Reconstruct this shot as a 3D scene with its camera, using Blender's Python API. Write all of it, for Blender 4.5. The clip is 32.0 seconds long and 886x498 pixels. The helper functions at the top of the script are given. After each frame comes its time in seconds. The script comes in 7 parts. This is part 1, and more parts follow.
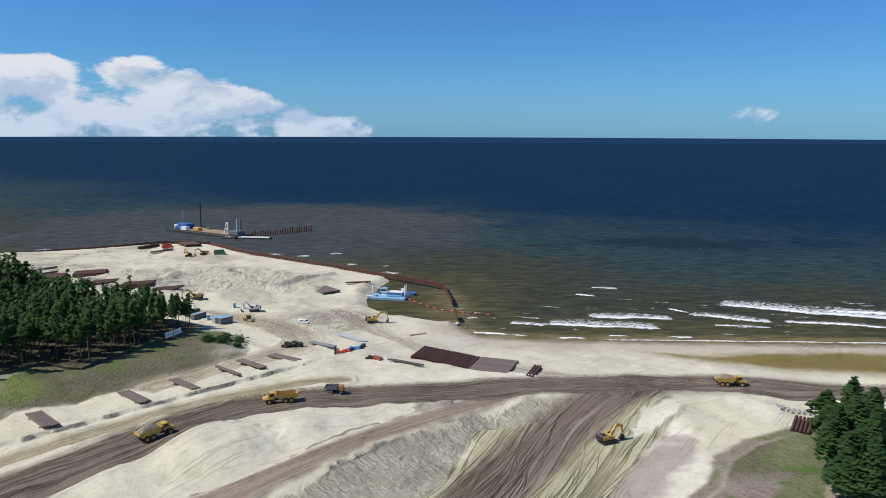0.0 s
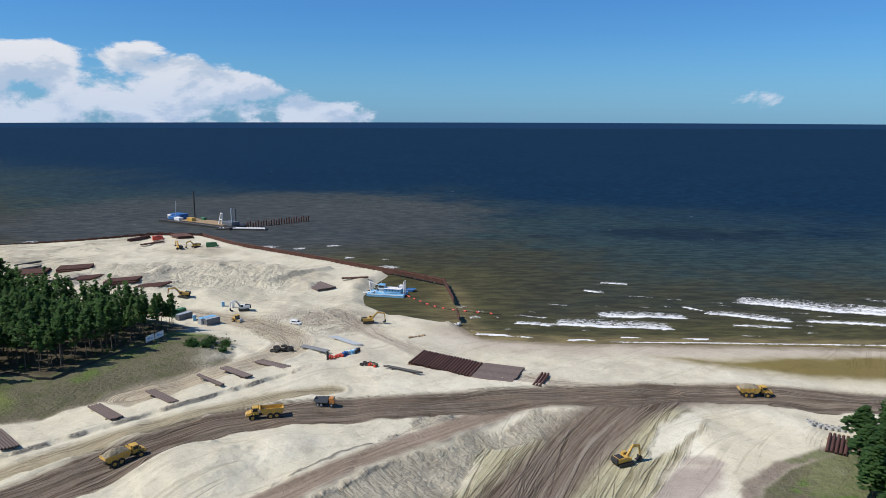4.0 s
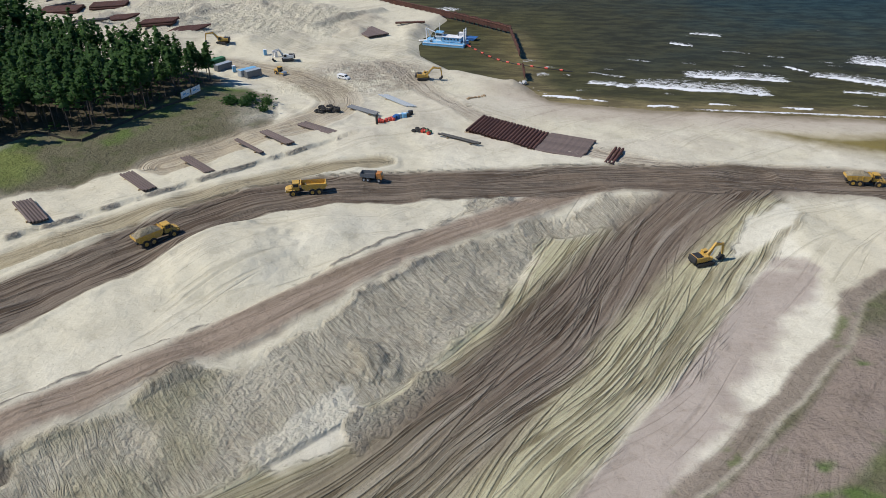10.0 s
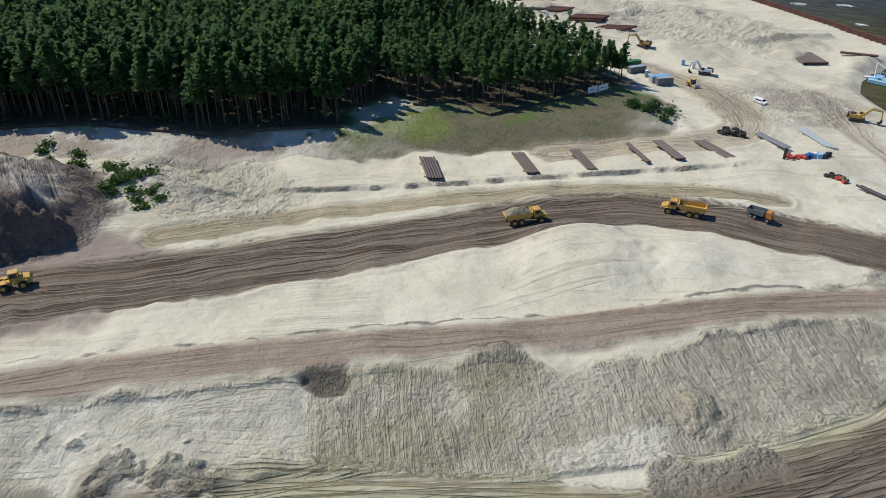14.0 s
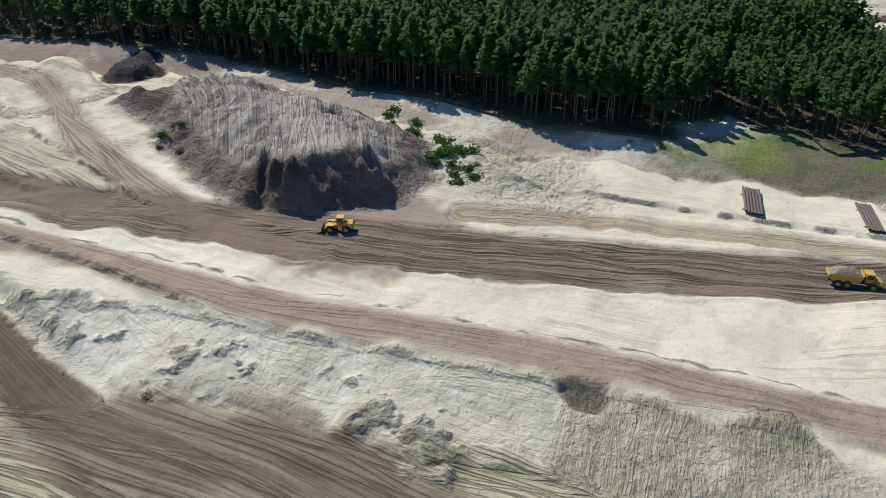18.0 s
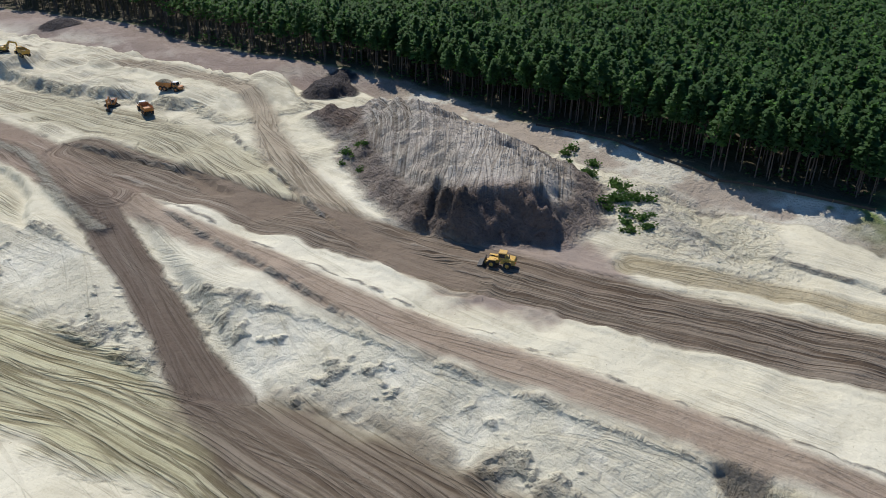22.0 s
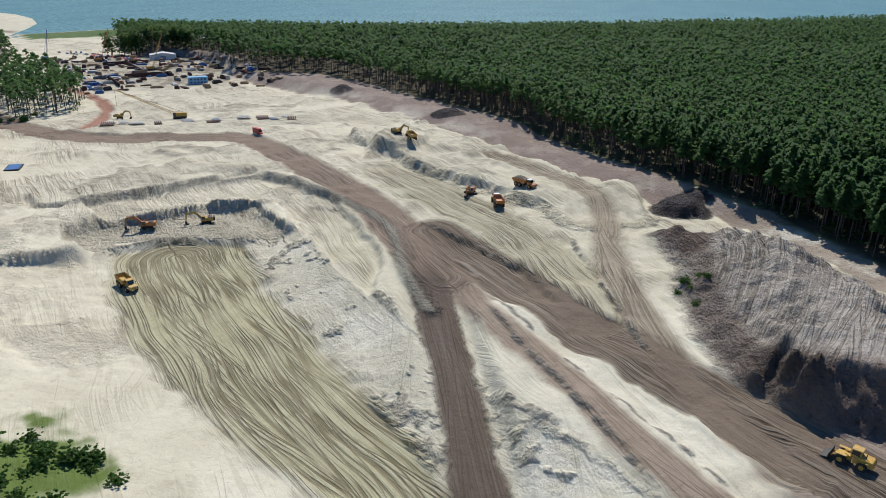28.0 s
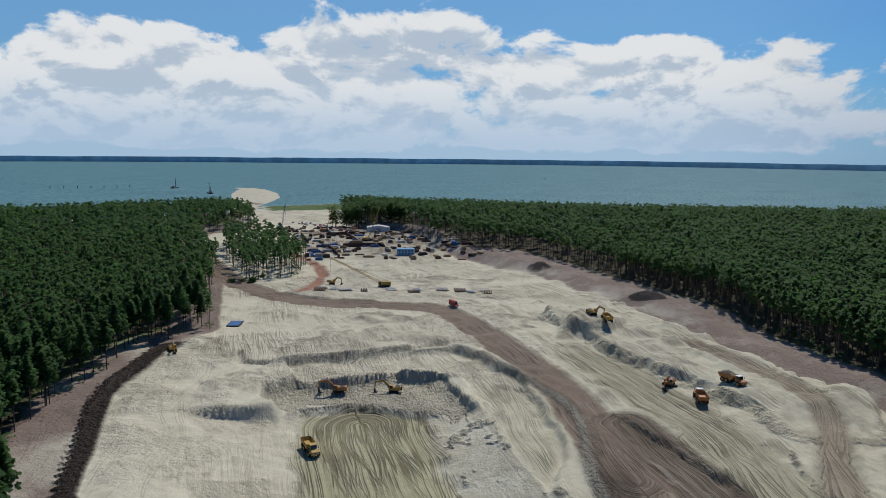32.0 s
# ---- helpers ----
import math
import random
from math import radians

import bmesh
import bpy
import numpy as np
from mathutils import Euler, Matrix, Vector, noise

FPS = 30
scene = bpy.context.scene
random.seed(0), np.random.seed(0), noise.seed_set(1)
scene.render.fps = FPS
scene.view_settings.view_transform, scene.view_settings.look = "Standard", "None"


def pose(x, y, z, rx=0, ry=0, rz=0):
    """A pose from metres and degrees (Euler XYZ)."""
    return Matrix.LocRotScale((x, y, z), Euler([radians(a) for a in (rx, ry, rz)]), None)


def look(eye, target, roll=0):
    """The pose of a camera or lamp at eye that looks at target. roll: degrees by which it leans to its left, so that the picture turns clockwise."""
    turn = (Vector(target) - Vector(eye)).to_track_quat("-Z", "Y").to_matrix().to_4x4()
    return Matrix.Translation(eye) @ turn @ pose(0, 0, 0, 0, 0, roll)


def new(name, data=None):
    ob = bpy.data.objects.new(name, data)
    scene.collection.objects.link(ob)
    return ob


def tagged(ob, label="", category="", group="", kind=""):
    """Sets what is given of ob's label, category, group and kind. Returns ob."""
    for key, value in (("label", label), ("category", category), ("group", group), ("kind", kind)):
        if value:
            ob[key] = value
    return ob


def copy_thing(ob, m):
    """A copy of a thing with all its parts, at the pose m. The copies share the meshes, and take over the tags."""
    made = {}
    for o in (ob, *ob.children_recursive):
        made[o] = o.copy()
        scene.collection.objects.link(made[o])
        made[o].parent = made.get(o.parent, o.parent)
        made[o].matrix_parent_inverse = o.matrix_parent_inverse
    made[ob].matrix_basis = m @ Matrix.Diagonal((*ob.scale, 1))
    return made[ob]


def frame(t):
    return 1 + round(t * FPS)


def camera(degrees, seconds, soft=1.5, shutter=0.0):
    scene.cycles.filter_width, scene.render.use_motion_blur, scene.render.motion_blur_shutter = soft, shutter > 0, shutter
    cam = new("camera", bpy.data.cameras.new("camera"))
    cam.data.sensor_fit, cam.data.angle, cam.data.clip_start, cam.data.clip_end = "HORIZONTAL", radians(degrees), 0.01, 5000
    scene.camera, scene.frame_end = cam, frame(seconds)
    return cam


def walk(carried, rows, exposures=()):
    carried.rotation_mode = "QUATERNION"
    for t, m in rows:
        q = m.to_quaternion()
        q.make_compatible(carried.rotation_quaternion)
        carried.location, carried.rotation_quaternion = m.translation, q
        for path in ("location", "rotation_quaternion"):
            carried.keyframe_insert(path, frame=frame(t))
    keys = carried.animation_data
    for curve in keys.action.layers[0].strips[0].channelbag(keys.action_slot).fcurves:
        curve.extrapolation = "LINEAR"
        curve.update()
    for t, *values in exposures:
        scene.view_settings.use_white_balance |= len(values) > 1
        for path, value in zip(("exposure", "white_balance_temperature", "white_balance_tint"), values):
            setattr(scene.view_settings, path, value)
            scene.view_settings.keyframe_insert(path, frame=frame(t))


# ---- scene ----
cam = camera(62.9, 32.0, soft=0.75)
PATH = [
    (0, (0.0, 0.0, 86.883), (0.0, 1.974, 86.559), 0.2),
    (0.5, (0.017, 2.131, 87.067), (0.016, 4.104, 86.743), 0.1),
    (1, (0.002, 4.629, 87.052), (0.0, 6.603, 86.728), 0.1),
    (1.5, (0.013, 7.063, 86.96), (0.012, 9.037, 86.637), 0.1),
    (2, (0.092, 9.679, 87.088), (0.09, 11.653, 86.765), 0.2),
    (2.5, (0.43, 12.173, 87.279), (0.426, 14.147, 86.956), 0.2),
    (4.5, (0.945, 23.346, 88.315), (0.937, 25.302, 87.898), 0.1),
    (5, (0.915, 26.745, 88.808), (0.91, 28.672, 88.273), 0.0),
    (5.5, (0.995, 29.41, 88.894), (0.989, 31.314, 88.282), -0.1),
    (6, (1.21, 32.206, 88.749), (1.203, 34.083, 88.061), -0.1),
    (6.5, (1.71, 35.084, 88.713), (1.7, 36.934, 87.954), -0.1),
    (7, (1.381, 37.549, 88.463), (1.375, 39.368, 87.63), -0.1),
    (7.5, (1.152, 39.687, 88.12), (1.149, 41.474, 87.222), -0.1),
    (8, (0.875, 41.773, 87.888), (0.877, 43.529, 86.931), -0.0),
    (8.5, (0.935, 43.498, 87.794), (0.93, 45.237, 86.806), -0.0),
    (9, (1.004, 45.339, 87.72), (0.966, 47.06, 86.701), -0.1),
    (9.5, (0.989, 46.641, 88.35), (0.897, 48.35, 87.315), -0.1),
    (10, (0.835, 47.735, 88.177), (0.675, 49.441, 87.146), -0.1),
    (10.5, (0.814, 48.649, 87.898), (0.594, 50.349, 86.87), -0.2),
    (11, (0.729, 49.289, 87.828), (0.443, 50.982, 86.801), -0.2),
    (11.5, (0.062, 49.91, 87.185), (-0.322, 51.586, 86.163), -0.2),
    (12, (-0.035, 50.627, 87.111), (-0.565, 52.263, 86.09), -0.1),
    (12.5, (-0.238, 50.987, 87.099), (-0.908, 52.571, 86.079), -0.1),
    (13, (-0.419, 51.505, 86.998), (-1.235, 53.019, 85.977), -0.0),
    (13.5, (-0.604, 52.02, 86.68), (-1.543, 53.462, 85.662), -0.0),
    (14, (-0.588, 52.616, 86.277), (-1.642, 53.979, 85.261), -0.1),
    (14.5, (-0.728, 52.869, 86.194), (-1.875, 54.155, 85.179), -0.1),
    (15, (-1.378, 53.153, 86.002), (-2.621, 54.347, 84.987), 0.0),
    (15.5, (-1.188, 53.458, 86.785), (-2.507, 54.56, 85.764), 0.1),
    (17.5, (-1.88, 54.685, 86.929), (-3.392, 55.503, 85.906), -0.0),
    (18, (-2.144, 54.743, 86.815), (-3.694, 55.488, 85.794), 0.0),
    (18.5, (-2.383, 55.054, 86.722), (-3.966, 55.727, 85.702), -0.0),
    (19, (-2.53, 55.325, 86.652), (-4.145, 55.922, 85.634), -0.1),
    (19.5, (-2.819, 55.479, 86.824), (-4.455, 56.012, 85.804), -0.1),
    (20, (-3.177, 55.634, 86.838), (-4.832, 56.104, 85.818), -0.0),
    (20.5, (-3.612, 55.791, 86.937), (-5.28, 56.214, 85.916), -0.0),
    (21, (-4.312, 56.056, 87.125), (-5.999, 56.448, 86.125), -0.0),
    (21.5, (-4.894, 56.044, 87.058), (-6.601, 56.411, 86.082), 0.1),
    (22, (-5.755, 56.141, 86.896), (-7.482, 56.477, 85.945), 0.2),
    (22.5, (-6.438, 56.23, 87.144), (-8.182, 56.529, 86.211), 0.2),
    (23, (-7.29, 56.349, 87.059), (-9.05, 56.611, 86.146), 0.3),
    (23.5, (-8.18, 56.493, 87.686), (-9.954, 56.706, 86.786), 0.3),
    (24, (-9.041, 56.631, 87.494), (-10.831, 56.785, 86.614), 0.3),
    (24.5, (-9.4, 56.948, 88.139), (-11.201, 57.036, 87.275), 0.2),
    (26.5, (-12.91, 56.572, 88.389), (-14.729, 56.312, 87.599), 0.4),
    (27, (-14.311, 56.487, 88.804), (-16.119, 56.119, 88.031), 0.4),
    (27.5, (-15.364, 56.508, 89.114), (-17.157, 56.046, 88.359), 0.4),
    (28, (-16.58, 56.467, 89.314), (-18.363, 55.921, 88.59), 0.5),
    (28.5, (-17.682, 56.59, 89.38), (-19.462, 55.962, 88.718), 0.5),
    (29, (-18.534, 56.457, 89.865), (-20.306, 55.747, 89.268), 0.6),
    (29.5, (-19.371, 56.041, 89.915), (-21.129, 55.256, 89.374), 0.7),
    (30, (-20.126, 55.863, 89.971), (-21.864, 54.999, 89.488), 0.7),
    (30.5, (-20.951, 55.549, 90.135), (-22.662, 54.605, 89.706), 0.7),
    (31, (-22.303, 54.993, 90.154), (-23.982, 53.972, 89.783), 0.6),
    (31.5, (-23.346, 54.909, 90.154), (-25.008, 53.842, 89.839), 0.6),
    (32, (-24.091, 54.533, 89.95), (-25.756, 53.458, 89.68), 0.6),
]
walk(cam, [(t, look(eye, target, roll)) for t, eye, target, roll in PATH],
     [(0, -0.03, 6500, 10), (5, -0.02, 6560, 11), (8, -0.08, 6600, 11), (10, -0.16, 6540, 10), (14, -0.10, 6500, 9), (18, 0.05, 6500, 9), (22, 0.03, 6500, 9), (25, 0.02, 6500, 9),
      (28, -0.08, 6500, 9), (30, -0.34, 6500, 9), (32, -0.68, 6450, 8)])

# ---- sun, sky and clouds ----
SUN_AZ, SUN_EL = radians(103), radians(50)   # the sun's bearing (counted from +y towards -x) and height
sun_dir = Vector((-math.sin(SUN_AZ) * math.cos(SUN_EL), math.cos(SUN_AZ) * math.cos(SUN_EL), math.sin(SUN_EL)))
sun_data = bpy.data.lights.new("sun", "SUN")
sun_data.energy, sun_data.angle, sun_data.color = 5.0, radians(0.55), (1.0, 0.965, 0.92)
sun = new("sun", sun_data)
sun.matrix_world = look((0, 0, 0), -sun_dir)

world = bpy.data.worlds.new("world")
scene.world = world
world.use_nodes = True
wt = world.node_tree
wt.nodes.clear()


class Net:
    """Short hand for a node tree."""

    def __init__(self, tree):
        self.tree = tree

    def node(self, kind, **settings):
        n = self.tree.nodes.new(kind)
        for key, value in settings.items():
            if key == "op":
                n.operation = value
            elif key == "blend":
                n.blend_type = value
            elif key == "attr":
                n.attribute_name = value
            elif key == "dims":
                n.noise_dimensions = value
            elif key == "dtype":
                n.data_type = value
        return n

    def put(self, socket, value):
        if isinstance(value, bpy.types.NodeSocket):
            self.tree.links.new(value, socket)
        elif isinstance(value, (tuple, list)) and len(value) == 3 and socket.type == "RGBA":
            socket.default_value = (*value, 1)
        else:
            socket.default_value = value

    def math(self, op, a, b=0.0, c=0.0, clamp=False):
        n = self.node("ShaderNodeMath", op=op)
        n.use_clamp = clamp
        for k, v in enumerate((a, b, c)):
            self.put(n.inputs[k], v)
        return n.outputs[0]

    def ramp(self, value, lo, hi, a=0.0, b=1.0):
        n = self.node("ShaderNodeMapRange")
        n.interpolation_type = "SMOOTHSTEP"
        for k, v in enumerate((value, lo, hi, a, b)):
            self.put(n.inputs[k], v)
        return n.outputs[0]

    def mix(self, fac, a, b, blend="MIX"):
        n = self.node("ShaderNodeMix", dtype="RGBA", blend=blend)
        self.put(n.inputs[0], fac)
        self.put(n.inputs[6], a)
        self.put(n.inputs[7], b)
        return n.outputs[2]

    def noise(self, vec, scale, detail=4.0, rough=0.55, warp=0.0):
        n = self.node("ShaderNodeTexNoise")
        if vec is not None:
            self.put(n.inputs["Vector"], vec)
        n.inputs["Scale"].default_value, n.inputs["Detail"].default_value = scale, detail
        n.inputs["Roughness"].default_value, n.inputs["Distortion"].default_value = rough, warp
        return n.outputs[0]

    def stretch(self, vec, x, y, z):
        n = self.node("ShaderNodeMapping")
        self.put(n.inputs["Vector"], vec)
        n.inputs["Scale"].default_value = (x, y, z)
        return n.outputs[0]

    def xyz(self, vec):
        n = self.node("ShaderNodeSeparateXYZ")
        self.put(n.inputs[0], vec)
        return n.outputs


w = Net(wt)
gen = w.node("ShaderNodeTexCoord").outputs["Generated"]
sky = w.node("ShaderNodeTexSky")
sky.sky_type, sky.sun_disc, sky.sun_elevation, sky.sun_rotation = "NISHITA", False, SUN_EL, -SUN_AZ
sky.air_density, sky.dust_density, sky.ozone_density, sky.altitude = 1.0, 0.25, 2.2, 80
dx, dy, dz = w.xyz(gen)
blue = w.mix(w.math("MULTIPLY", w.math("MULTIPLY", w.ramp(dy, 0.25, -0.3), w.ramp(dz, 0.6, 0.3)), 0.5), w.mix(1.0, sky.outputs[0], (0.38, 0.87, 1.48), "MULTIPLY"), (5.2, 10.0, 15.0))
# cumulus in banks over the lagoon, one low bank over the sea; bases greyer than tops
back = w.ramp(dy, 0.25, -0.3)                                   # the lagoon side
low_bank = w.math("MULTIPLY_ADD", w.ramp(dx, -0.10, -0.40), 0.075, 0.012)
bank = w.math("MULTIPLY", w.math("MULTIPLY", w.ramp(dx, -0.02, -0.16), w.ramp(dy, 0.2, 0.5)), w.ramp(w.math("SUBTRACT", dz, low_bank), 0.022, -0.016))
belt = w.math("MULTIPLY", w.math("MULTIPLY", w.ramp(dz, 0.235, 0.10), w.ramp(dz, -0.015, 0.015)), back)


def cloud(lift):
    """How thick the cloud is, seen a little higher in the sky."""
    shifted = w.node("ShaderNodeVectorMath", op="ADD")
    w.put(shifted.inputs[0], gen)
    shifted.inputs[1].default_value = (0, 0, lift)
    wide = w.stretch(shifted.outputs[0], 1.0, 1.0, 1.9)
    return w.math("MULTIPLY_ADD", w.noise(wide, 3.6, 3.0, 0.5), 0.55, w.math("MULTIPLY", w.noise(wide, 8.5, 11.0, 0.60, 0.25), 0.75))


cover = w.math("ADD", w.math("MULTIPLY", belt, 0.345), w.math("MULTIPLY", bank, 0.27))
dens = w.math("ADD", cloud(0.0), w.math("SUBTRACT", cover, 0.245))
above = w.math("ADD", cloud(0.022), w.math("SUBTRACT", cover, 0.245))
mask = w.ramp(dens, 0.585, 0.655)
base_ = w.math("MULTIPLY", w.ramp(above, 0.60, 0.76), w.ramp(w.math("SUBTRACT", above, dens), -0.05, 0.05))
white = w.mix(base_, w.mix(back, (10.5, 10.8, 11.4), (16.0, 16.3, 16.8)), w.mix(back, (6.6, 7.8, 9.4), (9.4, 11.0, 13.2)))
haze = w.ramp(dz, 0.11, 0.0)
hazed = w.mix(w.math("MULTIPLY", haze, w.math("MULTIPLY_ADD", back, 0.50, 0.34)), w.mix(mask, blue, white), w.mix(back, (2.9, 5.8, 10.4), (8.2, 11.0, 14.6)))
# below the horizon: open water out to the curve of the earth
deep = w.mix(back, (0.20, 0.64, 1.62), (2.3, 4.2, 5.0))
under = w.ramp(w.math("MULTIPLY_ADD", back, 0.0045, dz), -0.0090, -0.0098)
bg = w.node("ShaderNodeBackground")
w.put(bg.inputs[0], w.mix(under, hazed, deep))
bg.inputs[1].default_value = 0.075
wt.links.new(bg.outputs[0], w.node("ShaderNodeOutputWorld").inputs[0])


# ---- materials ----
def material(name, color, rough=0.8, metal=0.0, grain=0.15, scale=3.0, bump=0.0, spec=0.4, vary=0.0, rust=None):
    """A worn surface: grain and broader stains over a base colour; vary: change from piece to piece."""
    m = bpy.data.materials.new(name)
    m.use_nodes = True
    n = Net(m.node_tree)
    b = m.node_tree.nodes["Principled BSDF"]
    pos = n.node("ShaderNodeTexCoord").outputs["Object"]
    fine, broad = n.noise(pos, scale * 4, 5), n.noise(pos, scale * 0.6, 3)
    dark = tuple(c * (1 - 2.0 * grain) for c in color)
    pale = tuple(min(1, c * (1 + 1.2 * grain) + 0.02 * grain) for c in color)
    col = n.mix(n.ramp(fine, 0.3, 0.7), dark, pale)
    col = n.mix(n.ramp(broad, 0.4, 0.75, 0, 0.6), col, rust or tuple(c * 0.8 for c in color))
    if vary:
        rnd = n.node("ShaderNodeObjectInfo").outputs["Random"]
        col = n.mix(n.math("MULTIPLY", rnd, vary), col, tuple(c * 0.45 for c in color))
    n.put(b.inputs["Base Color"], col)
    n.put(b.inputs["Roughness"], n.ramp(fine, 0.2, 0.8, max(0.05, rough - 0.12), min(1, rough + 0.12)))
    b.inputs["Metallic"].default_value = metal
    b.inputs["Specular IOR Level"].default_value = spec
    if bump:
        bn = n.node("ShaderNodeBump")
        bn.inputs["Distance"].default_value = bump
        n.put(bn.inputs["Height"], fine)
        n.put(b.inputs["Normal"], bn.outputs[0])
    return m


def ground_material():
    """Bare sand and soil: the soil's own colour by zone, tyre marks that follow the roads, clods with shade painted
    between them, grain.
    """
    m = bpy.data.materials.new("sand_and_soil")
    m.use_nodes = True
    n = Net(m.node_tree)
    b = m.node_tree.nodes["Principled BSDF"]
    soil = n.node("ShaderNodeAttribute", attr="soil").outputs["Color"]
    flow = n.node("ShaderNodeAttribute", attr="flow").outputs["Vector"]
    fx, fy, amount = n.xyz(flow)
    lumpy = n.node("ShaderNodeAttribute", attr="clod").outputs["Fac"]
    pos = n.node("ShaderNodeNewGeometry").outputs["Position"]
    px_, py_, _ = n.xyz(pos)
    wander = n.math("MULTIPLY_ADD", n.noise(pos, 0.014, 1), 5.0, n.math("MULTIPLY", n.noise(pos, 0.05, 1), 1.4))
    worn = n.ramp(n.noise(pos, 0.035, 3), 0.34, 0.56, 0.55, 1.0)
    amount = n.math("MULTIPLY", amount, worn)

    def strip(along_, across, shift):
        v = n.node("ShaderNodeCombineXYZ")
        n.put(v.inputs[0], along_)
        n.put(v.inputs[1], across)
        v.inputs[2].default_value = shift
        return v.outputs[0]

    def wheel_lines(along_, across, shift, pitch, width, lo, hi):
        """Sharp wheel ruts that run in bundles: how deep the rut is, and the ridge beside it."""
        v = n.noise(strip(n.math("MULTIPLY", along_, 0.012), n.math("MULTIPLY", across, pitch), shift), 1.0, 1.5, 0.5)
        off_ = n.math("ABSOLUTE", n.math("SUBTRACT", v, 0.5))
        where = n.ramp(n.noise(strip(n.math("MULTIPLY", along_, 0.018), n.math("MULTIPLY", across, 0.16), shift + 7), 1.0, 2), lo, hi)
        rut = n.math("MULTIPLY", n.ramp(off_, width, width * 0.25), where)
        ridge = n.math("MULTIPLY", n.math("MULTIPLY", n.ramp(off_, width, width * 1.6), n.ramp(off_, width * 3.2, width * 1.8)), where)
        return rut, ridge

    lane = n.math("ADD", fy, wander)
    cut, lip = None, None
    for shift, skew, pitch, width, lo, hi in ((0.0, 0.0, 0.62, 0.048, 0.40, 0.54), (3.0, 0.10, 0.5, 0.042, 0.46, 0.56), (11.0, -0.16, 0.5, 0.040, 0.48, 0.58), (17.0, 0.02, 0.30, 0.034, 0.38, 0.53)):
        r_, g_ = wheel_lines(fx, n.math("MULTIPLY_ADD", fx, skew, lane), shift, pitch, width, lo, hi)
        cut, lip = (r_, g_) if cut is None else (n.math("MAXIMUM", cut, r_), n.math("MAXIMUM", lip, g_))
    cut, lip = n.math("MULTIPLY", cut, amount), n.math("MULTIPLY", lip, amount)
    bands = n.noise(strip(n.math("MULTIPLY", fx, 0.006), lane, 0.0), 0.42, 4, 0.62)
    # stray wheel tracks over the open sand, in three directions
    stray = None
    for shift, ux_, uy_ in ((21.0, 0.66, 0.75), (27.0, 0.80, 0.60)):
        al = n.math("ADD", n.math("MULTIPLY", px_, ux_), n.math("MULTIPLY", py_, uy_))
        ac = n.math("ADD", n.math("MULTIPLY", px_, -uy_), n.math("MULTIPLY", py_, ux_))
        ac = n.math("MULTIPLY_ADD", n.noise(pos, 0.009, 1), 60.0, ac)
        r_, _ = wheel_lines(al, ac, shift, 0.42, 0.042, 0.54, 0.64)
        stray = r_ if stray is None else n.math("MAXIMUM", stray, r_)
    stray = n.math("MULTIPLY", stray, n.math("MULTIPLY", n.math("SUBTRACT", 1.0, lumpy), n.math("SUBTRACT", 1.0, amount), clamp=True))
    clods = n.noise(pos, 0.55, 8, 0.64, 0.4)
    cells = n.node("ShaderNodeTexVoronoi")
    bent = n.node("ShaderNodeVectorMath", op="ADD")
    n.put(bent.inputs[0], pos)
    turn_ = n.node("ShaderNodeTexNoise")
    n.put(turn_.inputs["Vector"], pos)
    turn_.inputs["Scale"].default_value, turn_.inputs["Detail"].default_value = 0.8, 3
    n.put(bent.inputs[1], turn_.outputs["Color"])
    n.put(cells.inputs["Vector"], bent.outputs[0])
    cells.inputs["Scale"].default_value, cells.inputs["Detail"].default_value, cells.inputs["Roughness"].default_value = 0.75, 2.0, 0.6
    lumps = n.math("SUBTRACT", 1.0, cells.outputs["Distance"])
    grain = n.noise(pos, 3.0, 6, 0.68)
    broad = n.noise(pos, 0.05, 7, 0.66, 0.6)
    mottle = n.noise(pos, 0.22, 6, 0.7, 0.5)
    c = n.mix(n.ramp(broad, 0.36, 0.68, 0, 0.40), soil, n.mix(1.0, soil, (0.70, 0.68, 0.64), "MULTIPLY"))
    c = n.mix(n.ramp(mottle, 0.50, 0.68, 0, 0.32), c, n.mix(1.0, c, (0.66, 0.64, 0.60), "MULTIPLY"))
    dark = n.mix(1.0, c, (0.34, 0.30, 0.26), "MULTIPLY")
    pale = n.mix(0.55, c, (0.60, 0.555, 0.44))
    c = n.mix(n.math("MULTIPLY", n.ramp(bands, 0.48, 0.36), n.math("MULTIPLY", amount, 0.8)), c, dark)
    c = n.mix(n.math("MULTIPLY", n.ramp(bands, 0.53, 0.66), n.math("MULTIPLY", amount, 0.42)), c, pale)
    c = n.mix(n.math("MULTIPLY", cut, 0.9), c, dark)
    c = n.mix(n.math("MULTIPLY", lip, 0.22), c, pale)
    c = n.mix(n.math("MULTIPLY", stray, 0.24), c, n.mix(1.0, c, (0.52, 0.49, 0.44), "MULTIPLY"))
    # small shadow spots between the clods, darkened in the colour
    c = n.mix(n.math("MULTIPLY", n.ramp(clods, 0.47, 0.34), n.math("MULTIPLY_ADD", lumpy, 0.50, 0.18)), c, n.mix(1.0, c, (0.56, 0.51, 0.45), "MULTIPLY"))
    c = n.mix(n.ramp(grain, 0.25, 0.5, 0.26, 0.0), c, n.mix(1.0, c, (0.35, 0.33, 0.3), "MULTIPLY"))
    speck = n.ramp(n.noise(pos, 0.9, 5, 0.7), 0.65, 0.70)
    c = n.mix(n.math("MULTIPLY", speck, 0.6), c, n.mix(1.0, c, (0.48, 0.46, 0.42), "MULTIPLY"))
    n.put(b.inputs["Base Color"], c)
    b.inputs["Roughness"].default_value = 0.95
    b.inputs["Specular IOR Level"].default_value = 0.15
